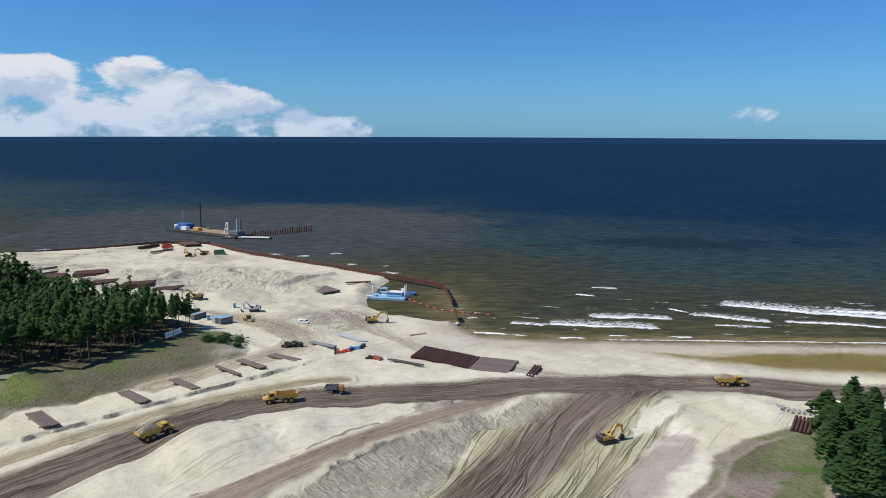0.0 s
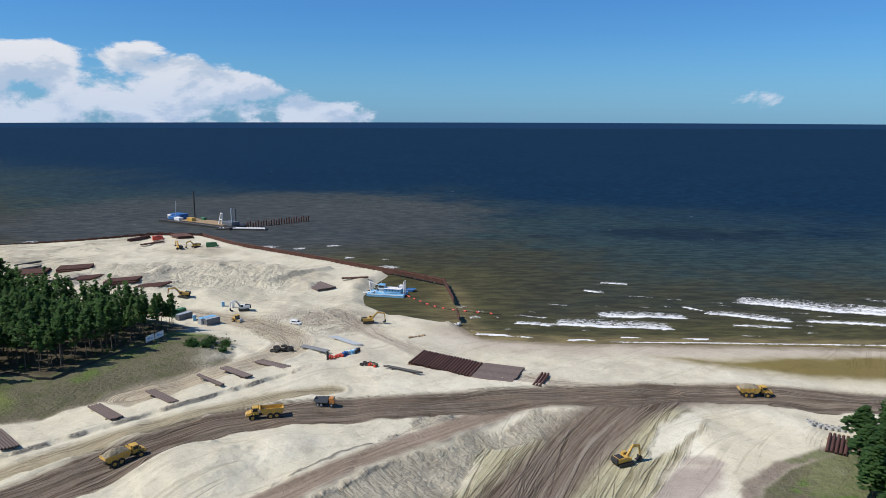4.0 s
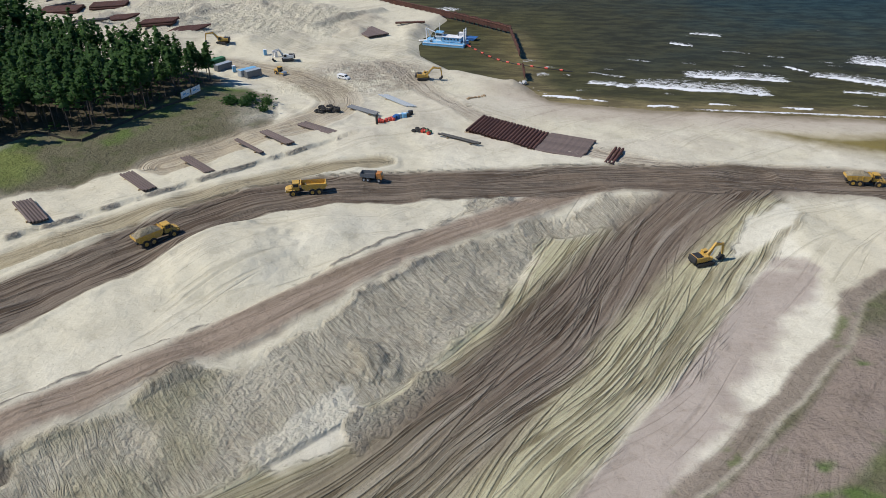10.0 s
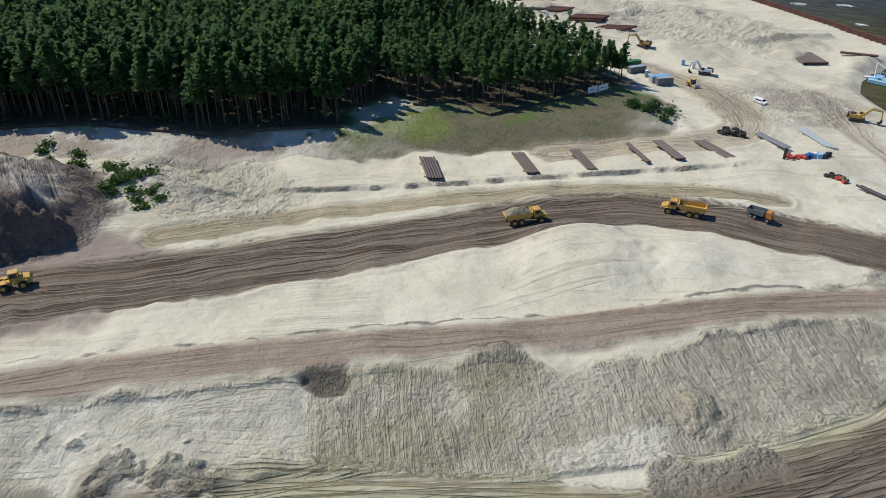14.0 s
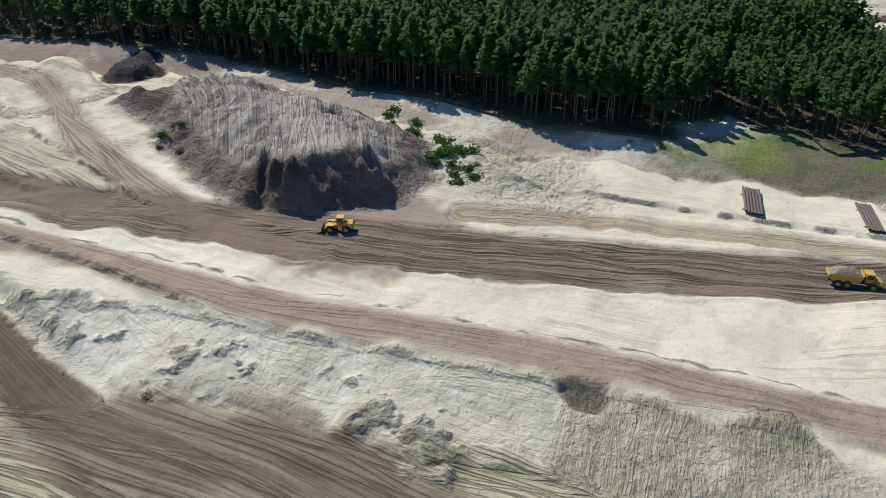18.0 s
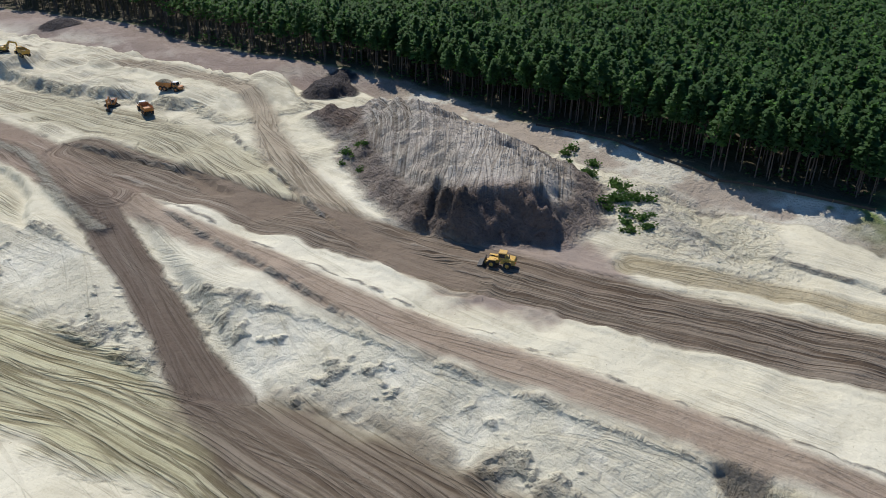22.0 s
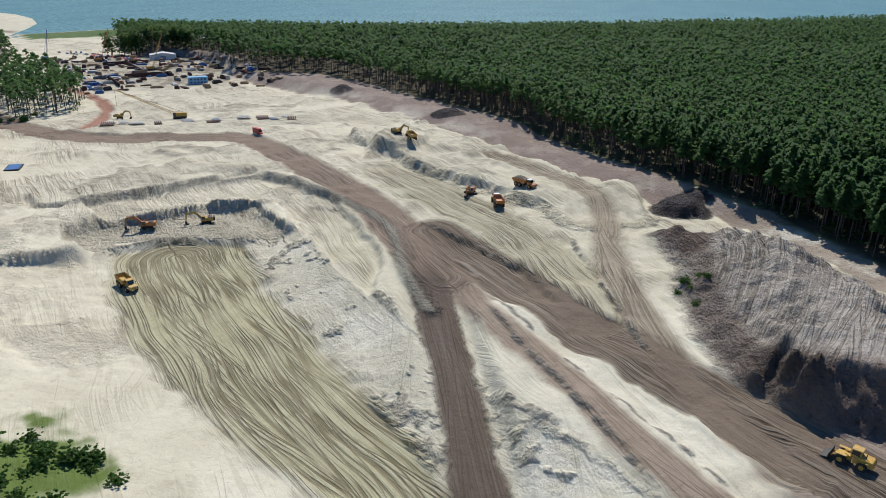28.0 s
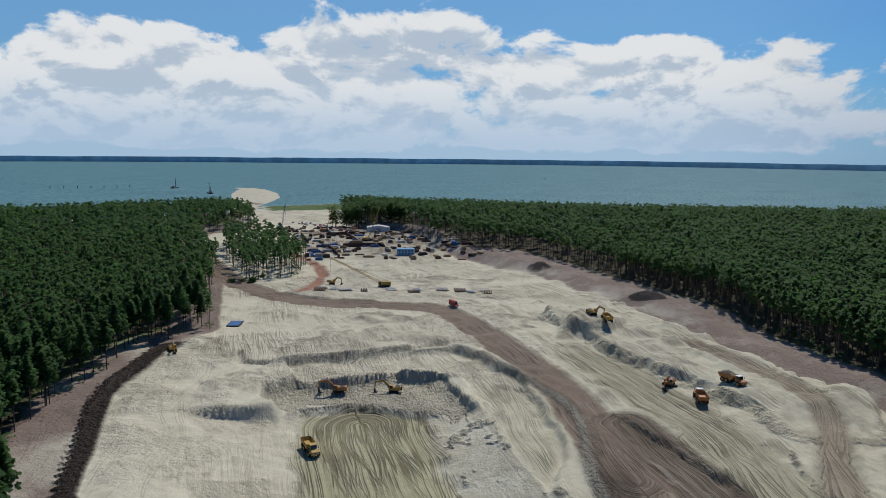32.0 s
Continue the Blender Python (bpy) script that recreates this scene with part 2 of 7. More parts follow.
    h = n.math("MULTIPLY_ADD", bands, n.math("MULTIPLY", amount, 1.0), n.math("MULTIPLY", clods, n.math("MULTIPLY_ADD", lumpy, 3.2, 0.30)))
    h = n.math("MULTIPLY_ADD", lumps, n.math("MULTIPLY_ADD", lumpy, 0.95, 0.015), h)
    h = n.math("MULTIPLY_ADD", cut, -0.30, h)
    h = n.math("MULTIPLY_ADD", lip, 0.10, h)
    h = n.math("MULTIPLY_ADD", stray, -0.08, h)
    h = n.math("MULTIPLY_ADD", grain, n.math("MULTIPLY_ADD", n.math("MAXIMUM", lumpy, amount), 0.14, 0.04), h)
    bn = n.node("ShaderNodeBump")
    bn.inputs["Strength"].default_value, bn.inputs["Distance"].default_value = 1.0, 1.0
    n.put(bn.inputs["Height"], h)
    n.put(b.inputs["Normal"], bn.outputs[0])
    return m


def water_material():
    """Sea and lagoon: clear dark water offshore, sand-laden water near the land, foam where waves break."""
    m = bpy.data.materials.new("water")
    m.use_nodes = True
    n = Net(m.node_tree)
    b = m.node_tree.nodes["Principled BSDF"]
    tint = n.node("ShaderNodeAttribute", attr="tint").outputs["Color"]
    surf = n.node("ShaderNodeAttribute", attr="surf").outputs["Fac"]
    pos = n.node("ShaderNodeNewGeometry").outputs["Position"]
    rip = n.noise(n.stretch(pos, 0.07, 0.22, 1), 1.0, 7, 0.68)
    chop = n.noise(n.stretch(pos, 0.35, 0.9, 1), 1.0, 5, 0.65)
    big = n.noise(n.stretch(pos, 0.006, 0.012, 1), 1.0, 4, 0.6)
    c = n.mix(n.ramp(big, 0.35, 0.7, 0, 0.4), tint, n.mix(1.0, tint, (0.62, 0.68, 0.78), "MULTIPLY"))
    c = n.mix(n.ramp(rip, 0.40, 0.62, 0, 0.75), n.mix(1.0, c, (0.78, 0.78, 0.8), "MULTIPLY"), n.mix(1.0, c, (1.6, 1.6, 1.5), "MULTIPLY"))
    lace = n.noise(n.stretch(pos, 0.55, 1.0, 1), 0.75, 7, 0.72, 1.1)
    foam = n.math("MULTIPLY", n.ramp(n.math("MULTIPLY_ADD", lace, 1.1, surf), 0.93, 1.08), n.ramp(surf, 0.02, 0.75, 0.62, 1.0), clamp=True)
    caps = n.math("MULTIPLY", n.ramp(n.noise(n.stretch(pos, 0.045, 0.16, 1), 1.0, 4, 0.75), 0.715, 0.74), n.ramp(surf, -0.05, 0.01))
    foam = n.math("MAXIMUM", foam, n.math("MULTIPLY", caps, 0.8))
    n.put(b.inputs["Base Color"], n.mix(foam, c, (0.78, 0.78, 0.76)))
    b.inputs["Roughness"].default_value = 0.9
    b.inputs["Specular IOR Level"].default_value = 0.0
    bn = n.node("ShaderNodeBump")
    bn.inputs["Strength"].default_value, bn.inputs["Distance"].default_value = 0.8, 1.2
    n.put(bn.inputs["Height"], n.math("MULTIPLY_ADD", chop, 0.5, rip))
    n.put(b.inputs["Normal"], bn.outputs[0])
    gloss = n.node("ShaderNodeBsdfGlossy")
    gloss.inputs["Roughness"].default_value = 0.28
    n.put(gloss.inputs["Normal"], bn.outputs[0])
    both = n.node("ShaderNodeMixShader")
    n.put(both.inputs[0], n.math("MULTIPLY_ADD", n.node("ShaderNodeAttribute", attr="calm").outputs["Fac"], 0.01, 0.042))
    m.node_tree.links.new(b.outputs[0], both.inputs[1])
    m.node_tree.links.new(gloss.outputs[0], both.inputs[2])
    m.node_tree.links.new(both.outputs[0], m.node_tree.nodes["Material Output"].inputs[0])
    return m


def foliage_material(name, lo, hi):
    m = bpy.data.materials.new(name)
    m.use_nodes = True
    n = Net(m.node_tree)
    b = m.node_tree.nodes["Principled BSDF"]
    isl = n.node("ShaderNodeNewGeometry")
    pos = isl.outputs["Position"]
    mixv = n.math("ADD", n.math("MULTIPLY", isl.outputs["Random Per Island"], 0.30), n.math("MULTIPLY", n.noise(pos, 0.10, 4), 0.85))
    c = n.mix(n.ramp(mixv, 0.2, 0.95), lo, hi)
    c = n.mix(n.ramp(n.noise(pos, 1.6, 4), 0.62, 0.38, 0, 0.5), c, tuple(v * 0.8 for v in lo))
    n.put(b.inputs["Base Color"], c)
    b.inputs["Roughness"].default_value = 0.75
    b.inputs["Specular IOR Level"].default_value = 0.2
    thin = n.node("ShaderNodeBsdfTranslucent")
    n.put(thin.inputs["Color"], n.mix(1.0, c, (1.5, 1.7, 1.1), "MULTIPLY"))
    both = n.node("ShaderNodeMixShader")
    both.inputs[0].default_value = 0.58
    m.node_tree.links.new(b.outputs[0], both.inputs[1])
    m.node_tree.links.new(thin.outputs[0], both.inputs[2])
    m.node_tree.links.new(both.outputs[0], m.node_tree.nodes["Material Output"].inputs[0])
    return m


MAT_GROUND, MAT_WATER = ground_material(), water_material()
MAT_PINE = foliage_material("pine_needles", (0.046, 0.102, 0.038), (0.102, 0.180, 0.053))
MAT_LEAF = foliage_material("shrub_leaves", (0.055, 0.115, 0.028), (0.125, 0.205, 0.050))
MAT_BARK = material("pine_bark", (0.085, 0.064, 0.050), 0.9, grain=0.3, scale=1.2)
MAT_RUST = material("rusty_steel", (0.105, 0.044, 0.031), 0.8, 0.0, 0.3, 1.5, rust=(0.17, 0.075, 0.045), vary=0.5)
MAT_PILE = material("weathered_steel_pile", (0.145, 0.105, 0.09), 0.7, 0.0, 0.22, 1.0, vary=0.5)
MAT_YELLOW = material("machine_yellow_paint", (0.56, 0.33, 0.055), 0.55, grain=0.2, scale=1.5, rust=(0.33, 0.24, 0.13))
MAT_ORANGE = material("machine_orange_paint", (0.50, 0.19, 0.04), 0.55, grain=0.2, scale=1.5, rust=(0.30, 0.18, 0.09))
MAT_BLACK = material("dark_steel", (0.03, 0.028, 0.026), 0.6, grain=0.25)
MAT_RUBBER = material("tyre_rubber", (0.022, 0.021, 0.020), 0.9, grain=0.25, rust=(0.10, 0.085, 0.065))
MAT_GLASS = material("cab_glass", (0.02, 0.028, 0.032), 0.12, grain=0.05, spec=0.8)
MAT_WHITE = material("white_paint", (0.74, 0.74, 0.72), 0.5, grain=0.08, rust=(0.5, 0.46, 0.4))
MAT_BLUE = material("light_blue_paint", (0.15, 0.40, 0.62), 0.5, grain=0.12, rust=(0.28, 0.38, 0.46))
MAT_DBLUE = material("deep_blue_paint", (0.03, 0.12, 0.32), 0.5, grain=0.12)
MAT_GREY = material("grey_sheet_metal", (0.33, 0.36, 0.38), 0.5, grain=0.12)
MAT_DGREY = material("dark_grey_sheet_metal", (0.12, 0.13, 0.14), 0.55, grain=0.15)
MAT_GREEN = material("green_paint", (0.05, 0.17, 0.07), 0.6, grain=0.15)
MAT_RED = material("red_plastic", (0.55, 0.06, 0.035), 0.5, grain=0.12)
MAT_CONCRETE = material("concrete", (0.45, 0.44, 0.41), 0.9, grain=0.15)
MAT_LOAD = material("heaped_sand_load", (0.30, 0.25, 0.16), 0.95, grain=0.2, scale=1.0, bump=0.2)
MAT_WOOD = material("raw_timber", (0.32, 0.22, 0.12), 0.85, grain=0.2)

# ---- the lie of the land ----
_lat = np.random.RandomState(7).rand(256, 256)


def value_noise(x, y):
    i, j = np.floor(x).astype(int), np.floor(y).astype(int)
    u, v = x - i, y - j
    u, v = u * u * (3 - 2 * u), v * v * (3 - 2 * v)
    i0, i1, j0, j1 = i % 256, (i + 1) % 256, j % 256, (j + 1) % 256
    a = _lat[i0, j0] * (1 - u) + _lat[i1, j0] * u
    b = _lat[i0, j1] * (1 - u) + _lat[i1, j1] * u
    return (a * (1 - v) + b * v) * 2 - 1


def fbm(x, y, size, octaves=3):
    out, amp = 0.0, 1.0
    for k in range(octaves):
        out = out + amp * value_noise(x / size * 2**k + 13.7 * k, y / size * 2**k + 5.1 * k)
        amp *= 0.5
    return out


def step(v, lo, hi):
    t = np.clip((v - lo) / (hi - lo), 0, 1)
    return t * t * (3 - 2 * t)


def along(x, y, line, reach=1e9):
    """Distance from a line of places, length along it, and the side (positive: to its left)."""
    d = np.full(x.shape, 1e9 if reach > 1e8 else float(reach))
    s, side = np.zeros(x.shape), np.zeros(x.shape)
    pts = np.array(line, float)
    near = slice(None)
    if reach < 1e8:
        lo, hi = pts.min(0) - reach, pts.max(0) + reach
        near = np.nonzero((x > lo[0]) & (x < hi[0]) & (y > lo[1]) & (y < hi[1]))[0]
        if len(near) == 0:
            return d, s, side
    px, py = x[near], y[near]
    dd, ss, sg, run = d[near].copy() + 0, s[near].copy(), side[near].copy(), 0.0
    for (ax, ay), (bx, by) in zip(pts[:-1], pts[1:]):
        ex, ey = bx - ax, by - ay
        ln = math.hypot(ex, ey)
        t = np.clip(((px - ax) * ex + (py - ay) * ey) / ln**2, 0, 1)
        ox, oy = px - ax - t * ex, py - ay - t * ey
        r = np.sqrt(ox * ox + oy * oy)
        m = r < dd
        dd = np.where(m, r, dd)
        ss = np.where(m, run + t * ln, ss)
        sg = np.where(m, ex * oy - ey * ox, sg)
        run += ln
    d[near], s[near], side[near] = dd, ss, np.sign(sg)
    return d, s, side


def inside(x, y, poly, reach=60.0):
    """Signed distance from a closed outline: positive inside."""
    d, _, _ = along(x, y, poly + poly[:1], reach)
    pts = np.array(poly, float)
    odd = np.zeros(x.shape, bool)
    for (ax, ay), (bx, by) in zip(pts, np.roll(pts, -1, 0)):
        if ay == by:
            continue
        c = ((ay > y) != (by > y)) & (x < (bx - ax) * (y - ay) / (by - ay) + ax)
        odd ^= c
    return np.where(odd, d, -d)


def curve(line, rounds=2):
    """A line of places with its corners rounded."""
    for _ in range(rounds):
        out = [line[0]]
        for (ax, ay), (bx, by) in zip(line[:-1], line[1:]):
            out += [(ax * 0.75 + bx * 0.25, ay * 0.75 + by * 0.25), (ax * 0.25 + bx * 0.75, ay * 0.25 + by * 0.75)]
        line = out + [line[-1]]
    return line


COAST = [(5200, -3700), (1500, -500), (700, 80), (400, 230), (184, 289), (98, 292), (51, 293), (16, 299), (6, 317), (4, 355), (0, 389), (-28, 414), (-89, 462), (-140, 500),
         (-175, 537), (-211, 541), (-251, 512), (-304, 490), (-380, 520), (-800, 900), (-5200, 4600)]
LAGOON = [(-5200, 3300), (-1600, 500), (-1300, 200), (-1080, -50), (-960, -300), (-900, -480), (-870, -640), (-760, -735), (-620, -790), (-480, -820), (-300, -930), (5200, -5200)]
SITE = [(-420, 750), (900, 750), (900, 212), (180, 212), (130, 205), (100, 193), (85, 185), (75, 176), (66, 161), (52, 144), (36, 127), (25, 117), (5, 85), (-40, 30),
        (-88, -35), (-100, -75), (-113, -107), (-131, -128), (-159, -163), (-202, -192), (-240, -206), (-318, -294), (-398, -396), (-455, -490), (-520, -548),
        (-592, -556), (-650, -625), (-740, -760), (-800, -860), (-930, -760), (-820, -640), (-700, -530), (-650, -470), (-640, -385), (-560, -300), (-532, -279), (-470, -185),
        (-453, -144), (-369, -39), (-323, 11), (-290, 56), (-278, 78), (-246, 105), (-200, 132), (-175, 147), (-150, 165), (-133, 178), (-114, 202), (-92, 228), (-73, 254),
        (-73, 268), (-80, 283), (-97, 297), (-112, 308), (-160, 318), (-270, 350), (-420, 430)]
PIT = [(30, 205), (11, 198), (5, 183), (1, 169), (-8, 154), (-16, 144), (-24, 134), (-38, 120), (-66, 100), (-77, 84), (-90, 72), (-99, 64), (-108, 51), (-114, 36), (-118, 27),
       (-139, 4), (-161, -22), (-189, -53), (-214, -74), (-209, -98), (-194, -110), (-169, -90), (-144, -60), (-121, -22), (-112, -2), (-102, 15), (-88, 34), (-60, 55), (-20, 80),
       (11, 119), (21, 133), (34, 151), (48, 173), (65, 198), (74, 214), (62, 226), (45, 218)]
POND = [(-40, 376), (-37, 350), (-22, 330), (0, 320), (10, 322), (12, 351), (6, 392), (-12, 408), (-30, 416)]
MOUND = [(-245, 57), (-225, 66), (-193, 68), (-163, 76), (-151, 85), (-149, 99), (-146, 110), (-157, 126), (-178, 133), (-205, 127), (-235, 108), (-258, 82)]
MARSH = [(-880, -640), (-760, -720), (-820, -800), (-960, -740)]
SPIT = [(-700, -740), (-775, -815), (-880, -935), (-1000, -1075), (-1120, -1190), (-1190, -1235), (-1160, -1150), (-1080, -1030), (-990, -930), (-900, -860), (-800, -790), (-740, -700)]
PUDDLE = [(78, 275), (112, 274), (149, 279), (220, 277), (300, 266), (300, 232), (159, 242), (122, 247), (92, 262)]
ROAD_A = curve([(-231, -13), (-198, 20), (-168, 55), (-151, 74), (-138, 92), (-124, 110), (-112, 126), (-101, 143), (-87, 164), (-76, 183), (-63, 200), (-44, 212), (-18, 218), (7, 224), (20, 228),
                (46, 231), (70, 234), (98, 233), (124, 229), (143, 224), (220, 216), (400, 200)])
ROAD_B = curve([(-205, -4), (-192, 8), (-173, 22), (-150, 44), (-133, 58), (-113, 78), (-99, 95), (-79, 118), (-65, 132), (-50, 147), (-35, 165), (-18, 186), (2, 205), (16, 218), (34, 228)])
TRUNK = curve([(-196, 2), (-215, -14), (-247, -38), (-283, -78), (-318, -122), (-335, -150), (-326, -172), (-310, -200), (-305, -235), (-318, -280), (-370, -370), (-440, -480)])
RAMP = curve([(-205, -10), (-183, 3), (-162, 13), (-136, 25), (-116, 34), (-100, 42), (-85, 60)])
TRACK = curve([(-330, -20), (-300, 20), (-278, 37), (-255, 42), (-235, 43), (-193, 54), (-167, 63), (-149, 72), (-134, 85)])
DARK = curve([(95, 232), (68, 231), (50, 219), (28, 189), (12, 163), (2, 147), (-8, 130), (-28, 111), (-55, 88), (-78, 66), (-96, 46)])
TREAD = curve([(70, 228), (50, 205), (34, 175), (15, 142), (-5, 118), (-40, 85), (-80, 50), (-105, 25), (-130, -8), (-165, -50), (-200, -90)])
BEACH_ROAD = curve([(-92, 222), (-70, 250), (-58, 268), (-55, 285), (-70, 305), (-95, 318), (-130, 325)])
BEACH_ROAD_B = curve([(-48, 330), (-30, 300), (-8, 275), (14, 256), (40, 240), (70, 236)])
RED_ROAD = curve([(-480, -420), (-450, -370), (-417, -310), (-380, -268), (-350, -248), (-320, -235)])
GREEN_STRIP = curve([(-135, 125), (-118, 150), (-100, 175), (-80, 200), (-55, 222), (-35, 232)])
BLACK_BERM = curve([(-208, -198), (-181, -181), (-161, -166), (-147, -149), (-134, -131), (-123, -117), (-115, -107), (-107, -92)])
TERRACE = [(-345, -92), (-322, -62), (-300, -38), (-284, -12), (-266, 17), (-250, 33), (-262, 54), (-290, 52), (-323, 7), (-369, -43), (-392, -78), (-372, -92)]
STRIP = [(-280, -110), (-219, -143), (-208, -124), (-243, -100), (-247, -82), (-197, -33), (-180, -14), (-200, -18), (-222, -32), (-255, -62)]
SCARP_A = curve([(-150, 140), (-128, 160), (-104, 184), (-88, 203), (-76, 216), (-62, 233), (-50, 248)])
SCARP_B = curve([(-190, 14), (-165, 36), (-140, 60), (-118, 82), (-98, 104), (-78, 126), (-58, 146), (-38, 170), (-18, 192)])
SCARP_C = curve([(-184, 18), (-165, 30), (-146, 46), (-128, 58)])
SCARP_D = curve([(-245, 30), (-220, 38), (-192, 50), (-172, 58)])
OLIVE_BELT = curve([(-300, -60), (-270, -22), (-240, 12), (-215, 30), (-185, 44)])
SCARP_F = curve([(-238, -18), (-228, -4), (-217, 10), (-210, 20), (-198, 29)])
POCKET = [(-196, -131), (-209, -128), (-219, -112), (-238, -104), (-246, -88), (-233, -71), (-216, -57), (-200, -62), (-188, -100), (-186, -122)]
LEDGE = [(-222, -172), (-215, -159), (-218, -149), (-212, -146), (-208, -158), (-212, -173)]
WOOD_EDGE = [(-560, -235), (-480, -115), (-440, -65), (-400, -20), (-364, 10), (-333, 40), (-306, 66), (-284, 90), (-255, 113), (-224, 131), (-201, 148), (-185, 157), (-169, 165), (-156, 179), (-145, 193),
             (-151, 212), (-154, 223), (-139, 222), (-135, 236), (-122, 231), (-117, 250), (-111, 270), (-106, 284), (-100, 294), (-90, 315)]
WOOD = WOOD_EDGE[:-1] + [(-104, 300), (-112, 303), (-124, 306), (-142, 309), (-160, 313), (-190, 325), (-270, 345), (-420, 430), (-900, 800), (-2500, 2000), (-2500, -235)]
FAN = [(-126, 26), (-118, 40), (-112, 46), (-106, 57), (-98, 69), (-85, 80), (-70, 90), (-62, 86), (-74, 66), (-86, 48), (-98, 34), (-108, 27)]
PAN = [(-38, 126), (-30, 138), (-24, 143), (-19, 134), (-33, 123)]
DUG = [(-22, 134), (-16, 143), (-10, 149), (-7, 146), (-12, 138), (-20, 131)]
BARE = [(51, 194), (62, 211), (73, 218), (75, 214), (64, 200), (55, 192)]
BERM_LINE = curve([(-210, -152), (-224, -143), (-243, -131), (-264, -117), (-279, -102), (-266, -76), (-252, -53), (-238, -33), (-221, -20), (-197, -10), (-178, 4)], 1)
MOLE_BERM = [(-92, 381), (-84, 393), (-73, 412), (-66, 420)]
AX = np.array((-0.61, -0.79))


def site_level(x, y):
    s = (x - 20) * AX[0] + (y - 300) * AX[1]
    return np.interp(s, [-40, 0, 60, 130, 200, 280, 640, 760, 900, 1080], [2.2, 2.6, 3.4, 6.0, 7.3, 8.2, 8.2, 5.5, 4.0, 1.5])


SAND, PALE, DIRT, BROWN = (0.590, 0.540, 0.400), (0.660, 0.615, 0.480), (0.163, 0.126, 0.092), (0.270, 0.205, 0.152)
OLIVE, PURPLE, PEAT = (0.435, 0.400, 0.245), (0.37, 0.310, 0.255), (0.060, 0.044, 0.035)
GRASS, FLOOR, TURF, RED_SOIL, WET = (0.085, 0.115, 0.032), (0.075, 0.062, 0.038), (0.140, 0.128, 0.076), (0.36, 0.19, 0.13), (0.30, 0.25, 0.16)


def land(x, y):
    """Height, soil colour, flow of the tyre marks (along, across, strength) and roughness of the ground."""
    n_big, n_mid, n_small = fbm(x, y, 60, 3), fbm(x, y, 14, 3), fbm(x, y, 3.2, 3)
    dc, sc, side = along(x, y, COAST)
    dc = dc * side
    dl, _, lside = along(x, y, LAGOON)
    dl = dl * lside
    wall = step(x, 12, 6) * step(x, -330, -300) * step(y, 300, 325)
    shore = np.where(dc > 0, dc * (0.055 + 0.9 * wall), np.maximum(dc * 0.07, -5))
    shore_l = np.where(dl > 0, dl * 0.05, np.maximum(dl * 0.07, -4))
    wood = 11.0 + 1.6 * n_big
    z = np.minimum(np.minimum(wood, shore + 0.4 * n_mid * (dc > 25)), shore_l)
    col = np.empty(x.shape + (3,))
    col[:] = SAND
    flow = np.zeros(x.shape + (3,))
    clod, second = np.zeros(x.shape), np.zeros(x.shape)

    def paint(mask, color):
        col[:] = col + (np.array(color) - col) * np.clip(mask, 0, 1)[..., None]

    def marks(d, s, amount, sign):
        m = amount > flow[..., 2]
        second[:] = np.maximum(second, np.minimum(amount, flow[..., 2]))
        flow[..., 0] = np.where(m, s, flow[..., 0])
        flow[..., 1] = np.where(m, d * sign, flow[..., 1])
        flow[..., 2] = np.where(m, amount, flow[..., 2])

    ragged = 2.2 * n_mid + 1.1 * n_small
    site = inside(x, y, SITE, 90)
    level = np.minimum(site_level(x, y) + 0.35 * n_mid, np.where(dc > 0, shore + 0.12 * n_mid, shore))
    level = np.minimum(level, shore_l)
    east = step(-0.753 * (x + 205) + 0.658 * (y + 88), 5, -5)          # the bank on the camera's side of the cut
    bank = step(site + ragged * 0.5, -17, 0) * (1 - east) + step(site + ragged * 0.5, -40, -2) * east
    woodz = np.where(east > 0.5, np.minimum(z, 8.0 + n_big), z)
    z = woodz + (level - woodz) * bank
    # soil of the woods, the bank and the field
    outside = step(site + ragged * (1 - 0.75 * east), 0.5, -1.5)
    dune = np.where(dc > 0, step(dc, 40, 60), 0) * step(dl, 12, 40)
    paint(outside * dune, TURF)
    edge_d = np.where((east < 0.5) & (x > -540) & (y < 300), inside(x, y, WOOD, 90), -site - 20)
    paint(outside * dune * step(n_mid + 0.7 * n_small, 0.0, 0.7) * 0.5, (0.19, 0.165, 0.115))
    paint(outside * dune * step(fbm(x + 70, y, 2.6, 2), 0.2, 0.8) * 0.6, (0.095, 0.105, 0.045))
    paint(outside * step(edge_d + ragged, -15, -9) * dune * step(n_mid + 0.5 * n_small, -0.8, 0.1) * 0.9, (0.105, 0.150, 0.038))
    paint(outside * step(edge_d + 0.5 * ragged, -2, 2) * dune, FLOOR)
    away = -site + 1.2 * n_mid
    lawn = outside * east * dune * step(y, 40, 70)
    paint(lawn * step(away, 0, 2) * step(away, 14.5, 12) * step(y, 172, 160), (0.27, 0.215, 0.170))
    paint(lawn * np.maximum(step(away, 12, 14.5), step(y, 160, 172)) * step(n_mid + 0.6 * n_small, -0.8, 0.1), (0.160, 0.165, 0.078))
    paint(lawn * step(n_mid + 0.8 * n_small, 0.2, 0.9) * step(away, 12, 15) * 0.7, (0.105, 0.145, 0.045))
    paint(lawn * step(fbm(x, y + 90, 26, 3), 0.3, 0.9) * step(away, 14, 18) * 0.6, (0.30, 0.265, 0.19))
    paint(lawn * step(np.abs(away - 24), 2.2, 1.2), (0.30, 0.255, 0.185))
    paint(lawn * step(away, 2, 5) * step(fbm(x, y, 7, 3), 0.45, 0.8), (0.10, 0.15, 0.04))
